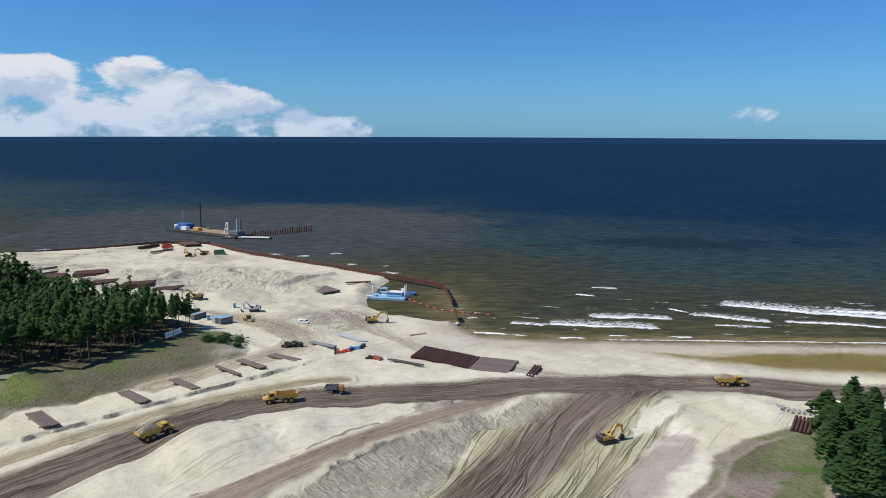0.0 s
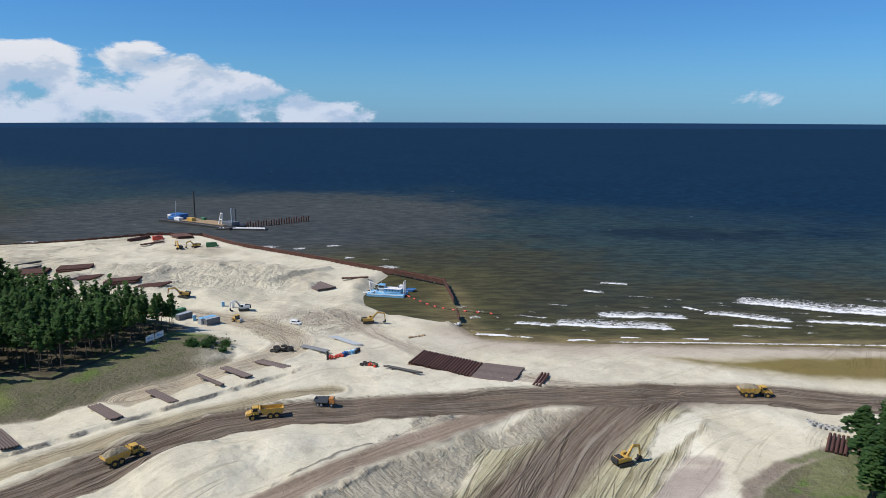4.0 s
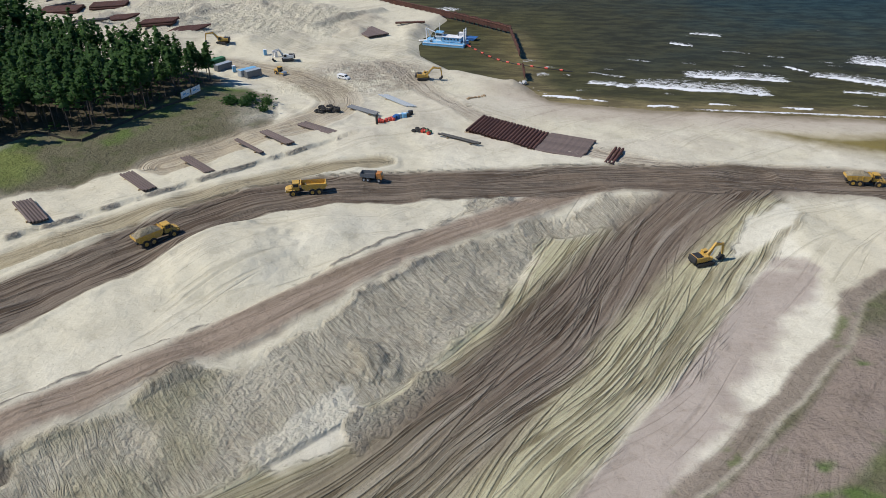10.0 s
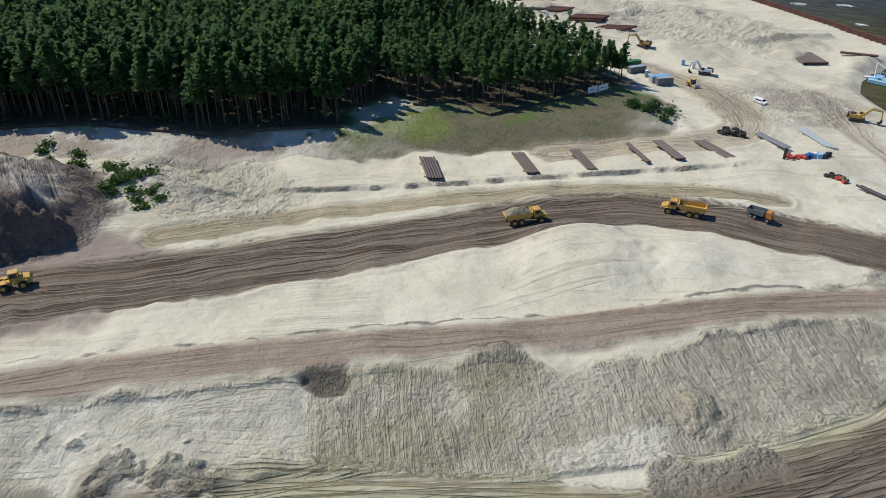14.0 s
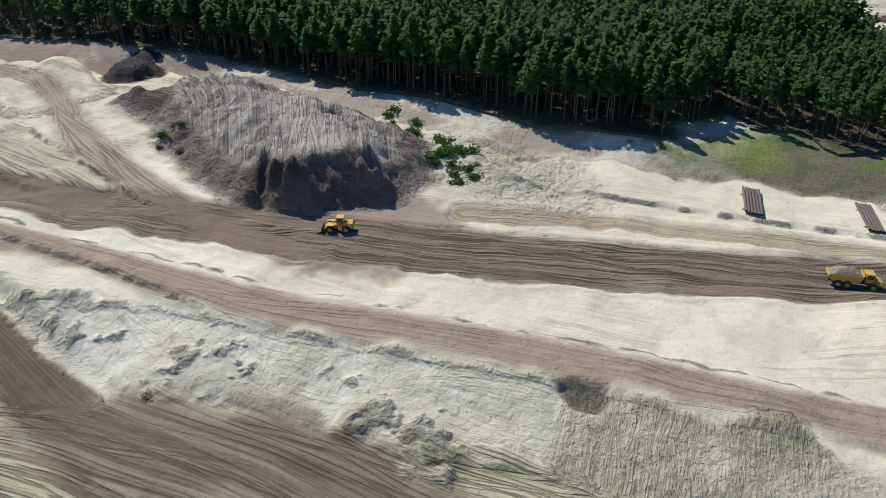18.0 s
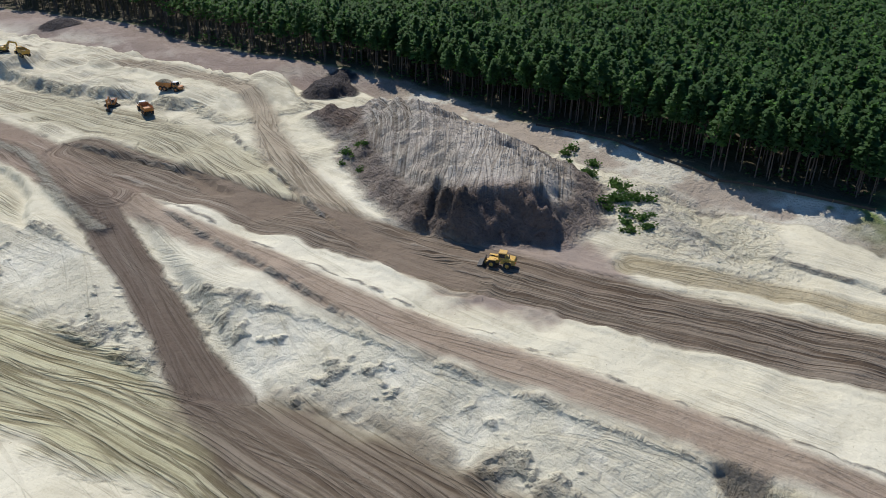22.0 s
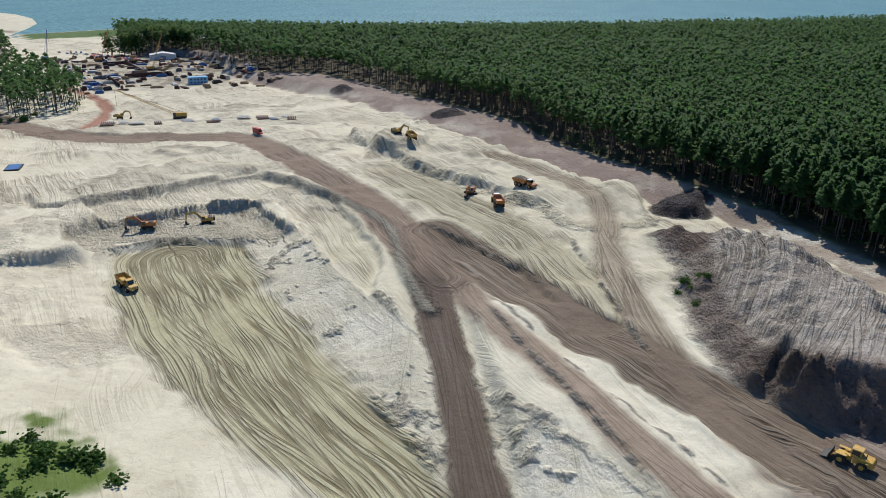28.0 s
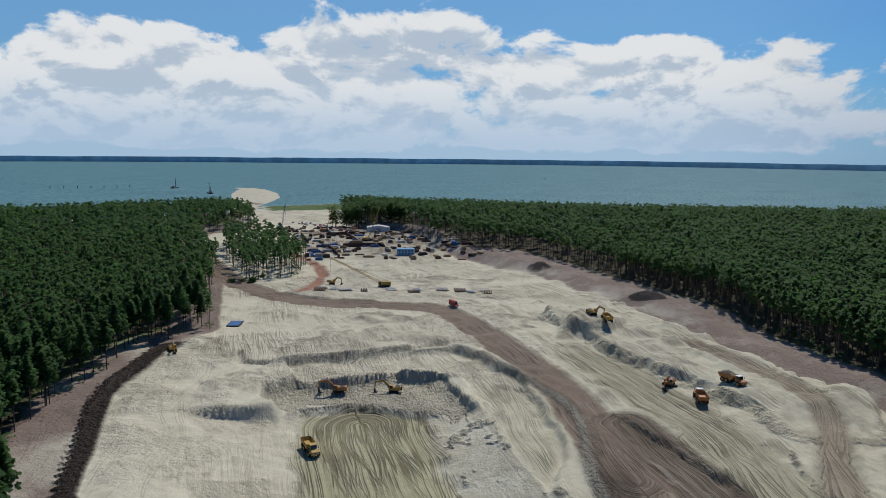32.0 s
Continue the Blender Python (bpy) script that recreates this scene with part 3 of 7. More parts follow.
    paint(outside * east * dune * step(y, 70, 40) * step(n_mid + 0.5 * n_small, -0.1, 0.5), GRASS)
    west = (1 - east) * outside * dune
    paint(west * step(site + ragged, -4, -1) * 0.6, (0.30, 0.25, 0.18))
    glade = np.hypot((x + 138) * 0.8, y - 207) + ragged
    paint(west * step(glade, 15, 9), (0.16, 0.185, 0.055))
    paint(west * step(np.hypot((x + 146) * 1.3, (y - 208) * 0.8) + ragged, 9, 5), (0.46, 0.42, 0.33))
    lane_w = west * step(x, -128, -150) * step(x, -290, -262)
    paint(lane_w * step(site + ragged, -13, -10), (0.33, 0.275, 0.215))
    paint(lane_w * step(n_mid + 0.6 * n_small, -0.1, 0.6) * step(edge_d, 0, -3), (0.50, 0.465, 0.38))
    paint(lane_w * step(site + ragged, -5, -2) * step(x, -205, -190) * 0.5, (0.52, 0.49, 0.40))
    paint(west * step(x, -262, -285) * step(edge_d + ragged, 1, -3), (0.245, 0.190, 0.155))
    paint(west * step(x, -262, -285) * step(n_mid + n_small, 0.1, 0.7) * step(edge_d, 0, -3) * 0.6, (0.33, 0.27, 0.225))
    berm, _, _ = along(x, y, BLACK_BERM, 40)
    paint(step(y, -70, -85) * east * outside * step(site, -26, -22), (0.25, 0.19, 0.155))
    clod = clod + outside * 0.14
    # beach: wet rim and shallows
    paint(step(dc, 9, 1) * (1 - wall) * (1 - outside), WET)
    pud = inside(x, y, PUDDLE, 30) + ragged
    # undulation of the tipped and graded sand
    z = z + bank * step(dc, 10, 40) * (0.35 * n_mid + 0.10 * n_small)
    paint(bank * step(n_big + 0.6 * n_mid, 0.1, 0.9) * 0.6, PALE)
    terrace = inside(x, y, TERRACE, 40)
    gap = step(np.hypot(x + 252, y - 44), 12, 34)
    z = z + gap * (3.4 + 0.9 * n_mid) * step(terrace + 1.3 * ragged, -2.6, 2.2)
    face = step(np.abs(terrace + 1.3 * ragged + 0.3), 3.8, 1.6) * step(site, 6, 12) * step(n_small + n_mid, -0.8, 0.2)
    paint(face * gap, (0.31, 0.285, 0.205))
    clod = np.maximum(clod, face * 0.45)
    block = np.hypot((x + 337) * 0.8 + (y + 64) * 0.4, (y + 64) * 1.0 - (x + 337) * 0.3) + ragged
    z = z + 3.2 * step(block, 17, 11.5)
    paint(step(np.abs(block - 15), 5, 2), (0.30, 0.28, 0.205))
    strip = inside(x, y, STRIP, 40)
    z = z - 2.1 * step(strip + 0.6 * ragged, -1.0, 1.2)
    paint(step(strip, 0, 6) * 0.5, OLIVE)
    d, s, g = along(x, y, TRUNK, 90)
    marks(d, s, step(strip, 0, 6) * 0.75, g)
    marks(d, s, step(site, 4, 14) * step(n_big + n_mid, -0.3, 0.5) * step(x, -200, -230) * 0.55, g)
    paint(step(site, 4, 14) * step(x, -190, -240) * step(n_big, -0.6, 0.6) * step(y, -240, -180) * 0.35, OLIVE)
    valley = step(x, -185, -225) * step(site, 2, 10) * step(y, -330, -250)
    paint(valley * (0.55 + 0.4 * step(n_big + n_mid, -0.5, 0.6)), (0.575, 0.525, 0.385))
    paint(valley * step(n_mid + 0.7 * n_small, 0.35, 0.9) * 0.6, (0.39, 0.355, 0.255))
    belt_o = step(along(x, y, OLIVE_BELT, 60)[0] + ragged, 15, 7)
    paint(belt_o * 0.7, (0.37, 0.335, 0.215))
    db, sb, gb = along(x, y, OLIVE_BELT, 60)
    marks(db, sb, belt_o * 0.85, gb)
    marks(-x * 0.75 + y * 0.66 + 6 * fbm(x + 300, y, 70, 2), x * 0.66 + y * 0.75, valley * step(fbm(x, y, 22, 2), -0.5, 0.3) * 0.6, 1.0)
    # the cut
    pit = inside(x, y, PIT, 90)
    floor = 0.9 + 3.0 * step(y + 0.35 * x, 205, 250) + 0.12 * n_mid
    out = np.maximum(-pit - 0.55 * ragged * step(-pit, 2, 8), 0)
    tall = np.maximum(site_level(x, y) - floor, 1.0)
    d_road, _, _ = along(x, y, ROAD_B, 40)
    span = np.minimum(out + np.maximum(d_road - 4.2, 0), 23.0) + 0.01
    up_ = out / span
    rise_w = tall * np.interp(up_, [0, 0.5, 0.86, 1.0, 2.0], [0, 0.42, 0.82, 1.02, 3.5])
    back_wall = step((x + 205) * -0.79 + (y + 100) * -0.61, -13, -3)
    rise_e = np.minimum(out * 0.13, 40) + np.maximum(out - 22, 0) * 0.1
    rise_b = np.where(out < 2.5, out * 0.9, 2.25 + np.maximum(out - 7, 0) * 1.6)
    cut = floor + (rise_w * (1 - east) + rise_e * east) * (1 - back_wall) + rise_b * back_wall
    east = east * (1 - back_wall)
    inpit = step(pit, -0.6, 0.6)
    depth = np.maximum(z - cut, 0)
    slope = step(depth, 0.15, 0.7) * (1 - inpit)
    z = np.minimum(z, cut + slope * (1 - east) * (0.50 * n_mid + 0.34 * n_small))
    north_face = step(0.66 * x + 0.75 * y + 0.8 * n_mid, 31, 36)                       # raked, olive part of the slope
    paint(slope * (1 - east), (0.565, 0.520, 0.392))
    lumps = 0.45 * fbm(x, y, 1.9, 3) + 0.8 * fbm(x + 40, y, 9, 3) + 0.3 * n_big
    crumb = step(lumps, 0.42, 0.85) * (1 - 0.7 * north_face)
    paint(slope * (1 - east) * crumb * 0.45, (0.40, 0.375, 0.295))
    z = z + slope * (1 - east) * crumb * (0.15 + 0.75 * np.abs(fbm(x, y, 2.0, 2)))
    paint(slope * (1 - east) * north_face * 0.85, (0.505, 0.452, 0.335))
    paint(slope * (1 - east) * north_face * step(n_mid + n_big, -0.5, 0.5) * step(y + 0.9 * x, 125, 100) * 0.8, (0.395, 0.360, 0.228))
    paint(slope * (1 - east) * (1 - north_face) * step(n_mid + 0.5 * n_small, -0.1, -0.7), PALE)
    rim = step(up_, 0.84, 0.92) * slope * (1 - east)
    paint(rim * step(n_small + n_mid, -0.1, 0.6) * 0.45, (0.31, 0.29, 0.245))
    clod = np.maximum(clod, slope * (1 - east) * np.maximum(crumb * 0.75, np.maximum(0.28 * north_face, np.maximum(rim * 0.5, 0.10))))
    d, s, g = along(x, y, ROAD_B, 60)
    marks(s * 2.7 + 1.2 * fbm(x, y, 6, 2), d * 4, slope * (1 - east) * north_face * 0.42 * step(n_mid, -1.3, -0.5), 1.0)
    hollow = step(np.hypot(x + 73.5, y - 115) + 0.9 * ragged, 3.6, 1.6)
    z = z - 1.3 * hollow
    paint(hollow * 0.8, (0.17, 0.145, 0.115))
    clod = np.maximum(clod, hollow * 0.7)
    paint(step(pit + ragged, -3, 3), OLIVE)
    d, s, g = along(x, y, TREAD, 75)
    marks(d + 3.5 * g * fbm(x, y, 55, 2), s, step(pit + ragged, -4, 2) * 0.95, g)
    paint(step(inside(x, y, FAN, 40) + 1.5 * ragged, -4, 5) * 0.95, (0.165, 0.125, 0.090))
    flow[..., 2] = flow[..., 2] * (1 - 0.35 * step(inside(x, y, FAN, 40), -4, 5))
    pan = step(inside(x, y, PAN, 20) + 0.8 * ragged, -1, 1.5)
    paint(pan, (0.60, 0.555, 0.43))
    flow[..., 2] = flow[..., 2] * (1 - 0.85 * pan)
    dug_in = inside(x, y, DUG, 20) + 1.1 * ragged
    z = z + 1.9 * step(dug_in, -1.0, 0.4) * step(0.56 * (x + 9) - 0.83 * (y - 147) + 3, 3.5, -2)
    paint(step(dug_in, -1, 0.6) * 0.8, (0.43, 0.385, 0.29))
    flow[..., 2] = flow[..., 2] * (1 - 0.9 * step(dug_in, -1.5, 0.5))
    clod = np.maximum(clod, step(dug_in, -1, 0.6) * 0.8)
    bare = step(inside(x, y, BARE, 20) + 0.6 * ragged, -1, 1)
    paint(bare, PALE)
    flow[..., 2] = flow[..., 2] * (1 - 0.9 * bare)
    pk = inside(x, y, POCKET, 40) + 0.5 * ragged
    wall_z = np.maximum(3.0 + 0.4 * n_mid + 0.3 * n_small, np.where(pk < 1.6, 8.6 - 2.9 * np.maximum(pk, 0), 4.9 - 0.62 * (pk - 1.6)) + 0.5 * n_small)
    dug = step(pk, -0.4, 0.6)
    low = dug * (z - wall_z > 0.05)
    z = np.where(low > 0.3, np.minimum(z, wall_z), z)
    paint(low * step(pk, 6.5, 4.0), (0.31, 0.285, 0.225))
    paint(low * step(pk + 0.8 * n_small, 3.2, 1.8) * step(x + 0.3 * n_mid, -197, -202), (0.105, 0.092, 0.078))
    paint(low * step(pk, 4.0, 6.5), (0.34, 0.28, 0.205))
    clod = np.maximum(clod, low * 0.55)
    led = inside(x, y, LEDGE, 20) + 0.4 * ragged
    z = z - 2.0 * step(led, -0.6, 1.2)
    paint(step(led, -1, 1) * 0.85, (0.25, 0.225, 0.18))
    belt = slope * east * (1 - outside)
    loose = step(x, -110, -140) * step(y, -30, -70) * (1 - outside) * step(pit, 0, -3)
    paint(loose * (0.5 + 0.4 * step(n_big, -0.5, 0.5)), (0.640, 0.580, 0.430))
    paint(loose * step(n_mid + n_small, 0.2, 1.0) * 0.5, (0.47, 0.41, 0.30))
    z = z + loose * step(pk, -1, -4) * 0.5 * np.abs(n_mid + 0.5 * n_small)
    clod = np.maximum(clod, loose * step(n_mid + n_big, 0.0, 0.6) * 0.22)
    paint(belt * step(y + x * 0.3, 60, 90), PALE)
    paint(belt * 0.95 * step(-pit + 2.5 * n_mid + n_small, 13, 8) * step(y + ragged, 192, 184) * step(y, 70, 90), PURPLE)
    paint(belt * 0.8 * step(np.abs(y + 0.35 * x - 213 + ragged), 4, 2) * step(-pit, 20, 17), PURPLE)
    verge = east * step(y, 60, 95) * step(site + 0.4 * ragged, 4.5, 2.5) * (1 - outside)
    paint(verge, (0.255, 0.210, 0.160))
    paint(verge * step(n_mid + n_small, 0.2, 0.7) * 0.7, (0.12, 0.15, 0.05))
    clod = np.maximum(clod, verge * 0.10)
    # mound of topsoil
    hill = inside(x, y, MOUND, 60)
    hz = np.clip(hill + ragged, 0, 99)
    top = 11.5 + 1.2 * step(x, -170, -225)
    steep = step(np.hypot(x + 151, y - 90), 25, 15)
    z = z + np.minimum(hz * (0.52 + 0.95 * steep), top) + steep * step(hill, 0.5, 3) * step(hill, 12, 8) * (1.3 * np.abs(fbm(x, y, 3.2, 3)) - 0.3) + step(hill, 1, 4) * (0.5 * n_small + 0.5 * n_mid)
    paint(step(hill + ragged, -4, 2), (0.245, 0.200, 0.165))
    plateau = step(hill + 0.5 * ragged, 6, 10)
    paint(step(hill + ragged, -1, 2) * step(hill + 2 * ragged, 9, 4) * step(y + 0.15 * x, 40, 30) * step(x, -168, -180), (0.46, 0.43, 0.36))
    paint(plateau, (0.40, 0.355, 0.295))
    d, s, g = along(x, y, curve([(-275, 85), (-240, 112), (-205, 112), (-150, 93)]), 60)
    marks(d * 1.3, s, plateau * 0.85, g)
    paint(plateau * step(np.abs(d - 3 + 0.5 * ragged), 3, 1) * 0.6, (0.50, 0.45, 0.38))
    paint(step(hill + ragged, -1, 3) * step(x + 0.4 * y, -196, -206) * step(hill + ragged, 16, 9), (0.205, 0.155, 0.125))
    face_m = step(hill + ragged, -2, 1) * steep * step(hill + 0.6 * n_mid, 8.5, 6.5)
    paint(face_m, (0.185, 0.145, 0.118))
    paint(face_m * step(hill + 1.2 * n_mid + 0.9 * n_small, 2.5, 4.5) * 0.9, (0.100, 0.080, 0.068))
    z = z + step(hill, 1, 5) * (1 - plateau) * 0.5 * np.abs(fbm(x, y, 3.0, 2))
    clod = np.maximum(clod, step(hill + ragged, -4, 2) * (1 - 0.7 * plateau))
    skirt = np.hypot(x + 138, y - 100) + 2 * ragged
    paint(step(skirt, 25, 15) * 0.85, (0.235, 0.175, 0.145))
    for bx_, by_, r, h in ((-279, 66, 10, 5.0), (-292, 70, 6, 1.6), (-414, -62, 9, 2.2), (-474, -156, 8, 2.5)):
        rr = np.hypot(x - bx_, y - by_) + 0.9 * ragged
        z = z + h * step(rr, r, r * 0.3)
        paint(step(rr, r + 1, r - 1), (0.085, 0.072, 0.068))
        clod = np.maximum(clod, step(rr, r + 1, r - 1))
    scal = berm + 1.3 * np.sin(x * 1.1 + y * 1.3)
    z = z + 0.9 * step(np.abs(scal - 3), 3.5, 1.0) * step(site, 2, 0)
    paint(step(scal, 6.5, 5.0) * step(site, 1.5, 0.0), PEAT)
    clod = np.maximum(clod, step(scal, 6.5, 5.0) * step(site, 1.5, 0.0))
    # sand heaps by the roads
    for hx, hy, r, h in ((-58, 176, 20, 4.0), (-40, 188, 16, 2.2), (-75, 158, 12, 1.0), (-245, 62, 14, 3), (-140, 345, 30, 3.5), (-110, 352, 24, 2.6), (-75, 268, 10, -1)):
        rr = np.hypot(x - hx, y - hy)
        z = z + h * step(rr + ragged, r, r * 0.15)
    # roads
    for line, half, color, amount, soft in ((TRACK, 5.5, (0.33, 0.275, 0.195), 0.8, 4), (GREEN_STRIP, 4.5, (0.37, 0.315, 0.20), 0.5, 3), (BEACH_ROAD, 7, (0.47, 0.40, 0.28), 0.6, 5), (BEACH_ROAD_B, 4.5, (0.47, 0.41, 0.31), 0.6, 4),
                                            (RED_ROAD, 4, RED_SOIL, 0.5, 3), (DARK, 10.5, (0.178, 0.137, 0.100), 0.0, 7), (ROAD_B, 4.6, (0.305, 0.236, 0.172), 0.36, 3.5), (ROAD_A, 9.5, (0.178, 0.136, 0.098), 0.85, 3), (TRUNK, 9, (0.240, 0.180, 0.132), 0.6, 3), (RAMP, 5.5, (0.128, 0.096, 0.072), 0.40, 1.6)):
        d, s, g = along(x, y, line, 40)
        e = d + 0.45 * ragged
        m = step(e, half + soft * 0.4, half - soft * 0.6)
        if line is RAMP:
            m = m * step(s, 2, 16) * step(s + 4 * n_mid, 122, 96)
        if line is RAMP:
            ln = s / 118.0
            z = z + (np.interp(ln, [0, 0.12, 0.82, 1], [8.0, 7.8, 1.2, 1.0]) - z) * step(d, 10, 6.0)
        elif line is ROAD_B:
            z = z + (np.maximum(site_level(x, y), z) - z) * step(d, half + 1.2, half - 0.3)
        else:
            z = z - 0.25 * m + 0.35 * step(np.abs(e - half - 1.0), 1.3, 0.2) * (line is not DARK)
        if line is DARK:
            m = m * (0.62 + 0.38 * step(y, 112, 150))
        paint(m, color)
        if amount:
            marks(d, s, m * amount, g)
        clod = clod * (1 - m) + m * 0.05
    for bx_, by_, r, h in ((-22, 149, 4.0, 2.6), (-25, 146, 3.0, 1.8), (-72, 89, 2.5, 1.8), (-68, 94, 2.5, 1.8), (-78, 85, 3, 1.6)):
        rr = np.hypot(x - bx_, y - by_) + 1.7 * ragged
        z = z + 0.6 * h * step(rr, r, r * 0.25)
        paint(step(rr, r + 1, r - 1) * 0.85, (0.52, 0.47, 0.35))
        clod = np.maximum(clod, step(rr, r + 1, r - 1) * 0.5)
    paint(step(np.hypot(x + 97, y + 46) + 3 * ragged, 19, 11) * east, (0.12, 0.17, 0.04))
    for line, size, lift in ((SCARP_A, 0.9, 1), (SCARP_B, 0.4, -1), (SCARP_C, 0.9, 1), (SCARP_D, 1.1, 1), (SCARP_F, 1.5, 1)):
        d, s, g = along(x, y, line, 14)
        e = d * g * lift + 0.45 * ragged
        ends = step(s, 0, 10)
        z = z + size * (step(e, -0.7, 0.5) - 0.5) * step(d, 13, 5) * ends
        # shadow side of each small scarp painted as a broken dark line, with clods
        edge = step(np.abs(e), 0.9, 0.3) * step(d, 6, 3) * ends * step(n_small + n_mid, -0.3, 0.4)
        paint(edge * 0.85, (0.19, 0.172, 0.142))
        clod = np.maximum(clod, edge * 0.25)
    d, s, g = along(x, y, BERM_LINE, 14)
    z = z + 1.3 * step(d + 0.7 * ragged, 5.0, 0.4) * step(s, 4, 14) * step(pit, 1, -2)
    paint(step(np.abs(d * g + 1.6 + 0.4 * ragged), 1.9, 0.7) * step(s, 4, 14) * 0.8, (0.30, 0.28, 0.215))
    clod = np.maximum(clod, step(d, 4, 2) * step(s, 4, 14) * 0.35)
    d, s, g = along(x, y, MOLE_BERM, 14)
    z = z + 2.0 * step(d + 0.6 * ragged, 4.5, 0.8)
    paint(step(d * -g + 0.5 * ragged, -1, 1) * step(d, 4.5, 3), (0.43, 0.40, 0.31))
    torn = step(np.hypot((x + 155) * 0.6, y - 148) + ragged * 2, 27, 9) * step(site, -4, 2) * step(hill, 0, -3)
    z = z + torn * (0.9 * n_mid + 0.6 * n_small)
    paint(torn * step(n_mid + n_small, 0.1, 0.8) * 0.65, (0.36, 0.335, 0.28))
    clod = np.maximum(clod, torn * 0.55)
    for ux_, uy_, mm in ((0.66, 0.75, step(y - 0.2 * x, 250, 225)), (0.9, -0.43, step(y - 0.2 * x, 240, 265))):
        bend = 6 * fbm(x + 300, y, 70, 2)
        marks(-x * uy_ + y * ux_ + bend, x * ux_ + y * uy_, bank * mm * step(fbm(x, y, 25, 2), 0.0, 0.7) * step(hill, 0, -3) * step(dc, 10, 25) * 0.24, 1.0)
    works = step(np.hypot((x + 555) * 0.61 + (y + 380) * 0.79, 1.6 * ((x + 555) * 0.79 - (y + 380) * 0.61)) + 6 * n_mid, 150, 90)
    paint(works * step(n_mid + n_small, -0.5, 0.5) * 0.8, (0.30, 0.235, 0.17))
    clod = np.maximum(clod, works * 0.6)
    # pond behind the piles, lagoon marsh and the tipped spit
    pond = inside(x, y, POND, 40)
    z = z + (-1.6 - z) * step(pond, -7, 5)
    spit = inside(x, y, SPIT, 60)
    z = np.maximum(z, np.where(spit > -20, np.minimum(spit * 0.08, 2.5), -9))
    marsh = inside(x, y, MARSH, 60)
    z = np.maximum(z, np.where(marsh > -10, np.minimum(marsh * 0.03, 0.5), -9))
    paint(step(marsh, 0, 8), (0.09, 0.14, 0.04))
    yard = step(np.hypot((x + 52) * 0.8, y - 312) + 2.5 * ragged, 27, 14)
    paint(yard * step(n_mid + n_small, -0.6, 0.6) * 0.75, (0.33, 0.275, 0.205))
    clod = np.maximum(clod, yard * 0.35)
    strand = step(y, 232, 262) * step(site, 0, 4) * step(dc, 8, 20)
    paint(strand * step(n_mid + 0.7 * n_small + 0.5 * n_big, -0.3, 0.7) * 0.5, (0.45, 0.395, 0.30))
    paint(step(np.hypot((x + 155) * 0.5, y - 476) + 2 * ragged, 17, 8) * 0.7, (0.40, 0.35, 0.25))
    mole = step(y - 0.3 * x, 350, 372) * step(dc, 12, 30)
    tip = mole * step(np.hypot((x + 140) * 0.6, y - 395) + 6 * n_mid, 52, 30)
    z = z + mole * 0.9 * np.maximum(n_mid, 0) + mole * 0.5 * np.maximum(n_big, 0) + tip * (1.6 * np.abs(n_mid) + 0.8 * np.abs(n_small))
    paint(tip * step(n_mid + n_small, 0.1, 0.8) * 0.5, (0.47, 0.43, 0.34))
    clod = np.maximum(clod, tip * 0.35)
    paint(mole * step(n_mid + 0.5 * n_big, 0.2, 0.9) * 0.55, (0.45, 0.40, 0.30))
    paint(step(dc + 2 * ragged, 24, 9) * (1 - wall) * (1 - outside) * 0.8, (0.43, 0.365, 0.285))
    paint(step(dc + ragged, 7, 1) * (1 - wall), (0.26, 0.215, 0.145))
    paint(step(pud, -4, 4) * 0.6, (0.33, 0.27, 0.15))
    paint(step(pud, 1, 8), (0.19, 0.150, 0.050))
    flow[..., 2] = flow[..., 2] * np.clip((flow[..., 2] - second) * 4, 0, 1) * step(pud, 2, -2)
    # ruts in relief
    z = z + 0.10 * flow[..., 2] * (value_noise(flow[..., 0] * 0.01, flow[..., 1] * 0.22) + 0.9 * value_noise(flow[..., 0] * 0.02, flow[..., 1] * 0.52 + 2 * fbm(x, y, 40, 2)) * step(x, -260, -230)) * step(x, -330, -250)
    return z, col, flow, clod


def spaced(*spans):
    """Grid lines from spans of (start, end, step)."""
    out = []
    for a, b, s in spans:
        out += list(np.linspace(a, b, max(1, round((b - a) / s)), endpoint=False))
    return np.array(out + [spans[-1][1]])


def sheet(name, xs, ys, z, mat, faces=None):
    nx, ny = len(xs), len(ys)
    me = bpy.data.meshes.new(name)
    co = np.empty((ny, nx, 3), np.float32)
    co[..., 0], co[..., 1], co[..., 2] = xs[None, :], ys[:, None], z
    me.vertices.add(nx * ny)
    me.vertices.foreach_set("co", co.ravel())
    i = (np.arange(ny - 1)[:, None] * nx + np.arange(nx - 1)[None, :]).ravel()
    quads = np.stack([i, i + 1, i + nx + 1, i + nx], 1).astype(np.int32)
    me.loops.add(quads.size)
    me.loops.foreach_set("vertex_index", quads.ravel())
    me.polygons.add(len(quads))
    me.polygons.foreach_set("loop_start", np.arange(len(quads), dtype=np.int32) * 4)
    me.polygons.foreach_set("use_smooth", np.ones(len(quads), bool))
    me.update()
    me.materials.append(mat)
    return new(name, me), me


def attribute(me, name, kind, values):
    a = me.attributes.new(name, kind, "POINT")
    a.data.foreach_set({"FLOAT": "value", "FLOAT_VECTOR": "vector", "FLOAT_COLOR": "color"}[kind], np.ascontiguousarray(values, np.float32).ravel())


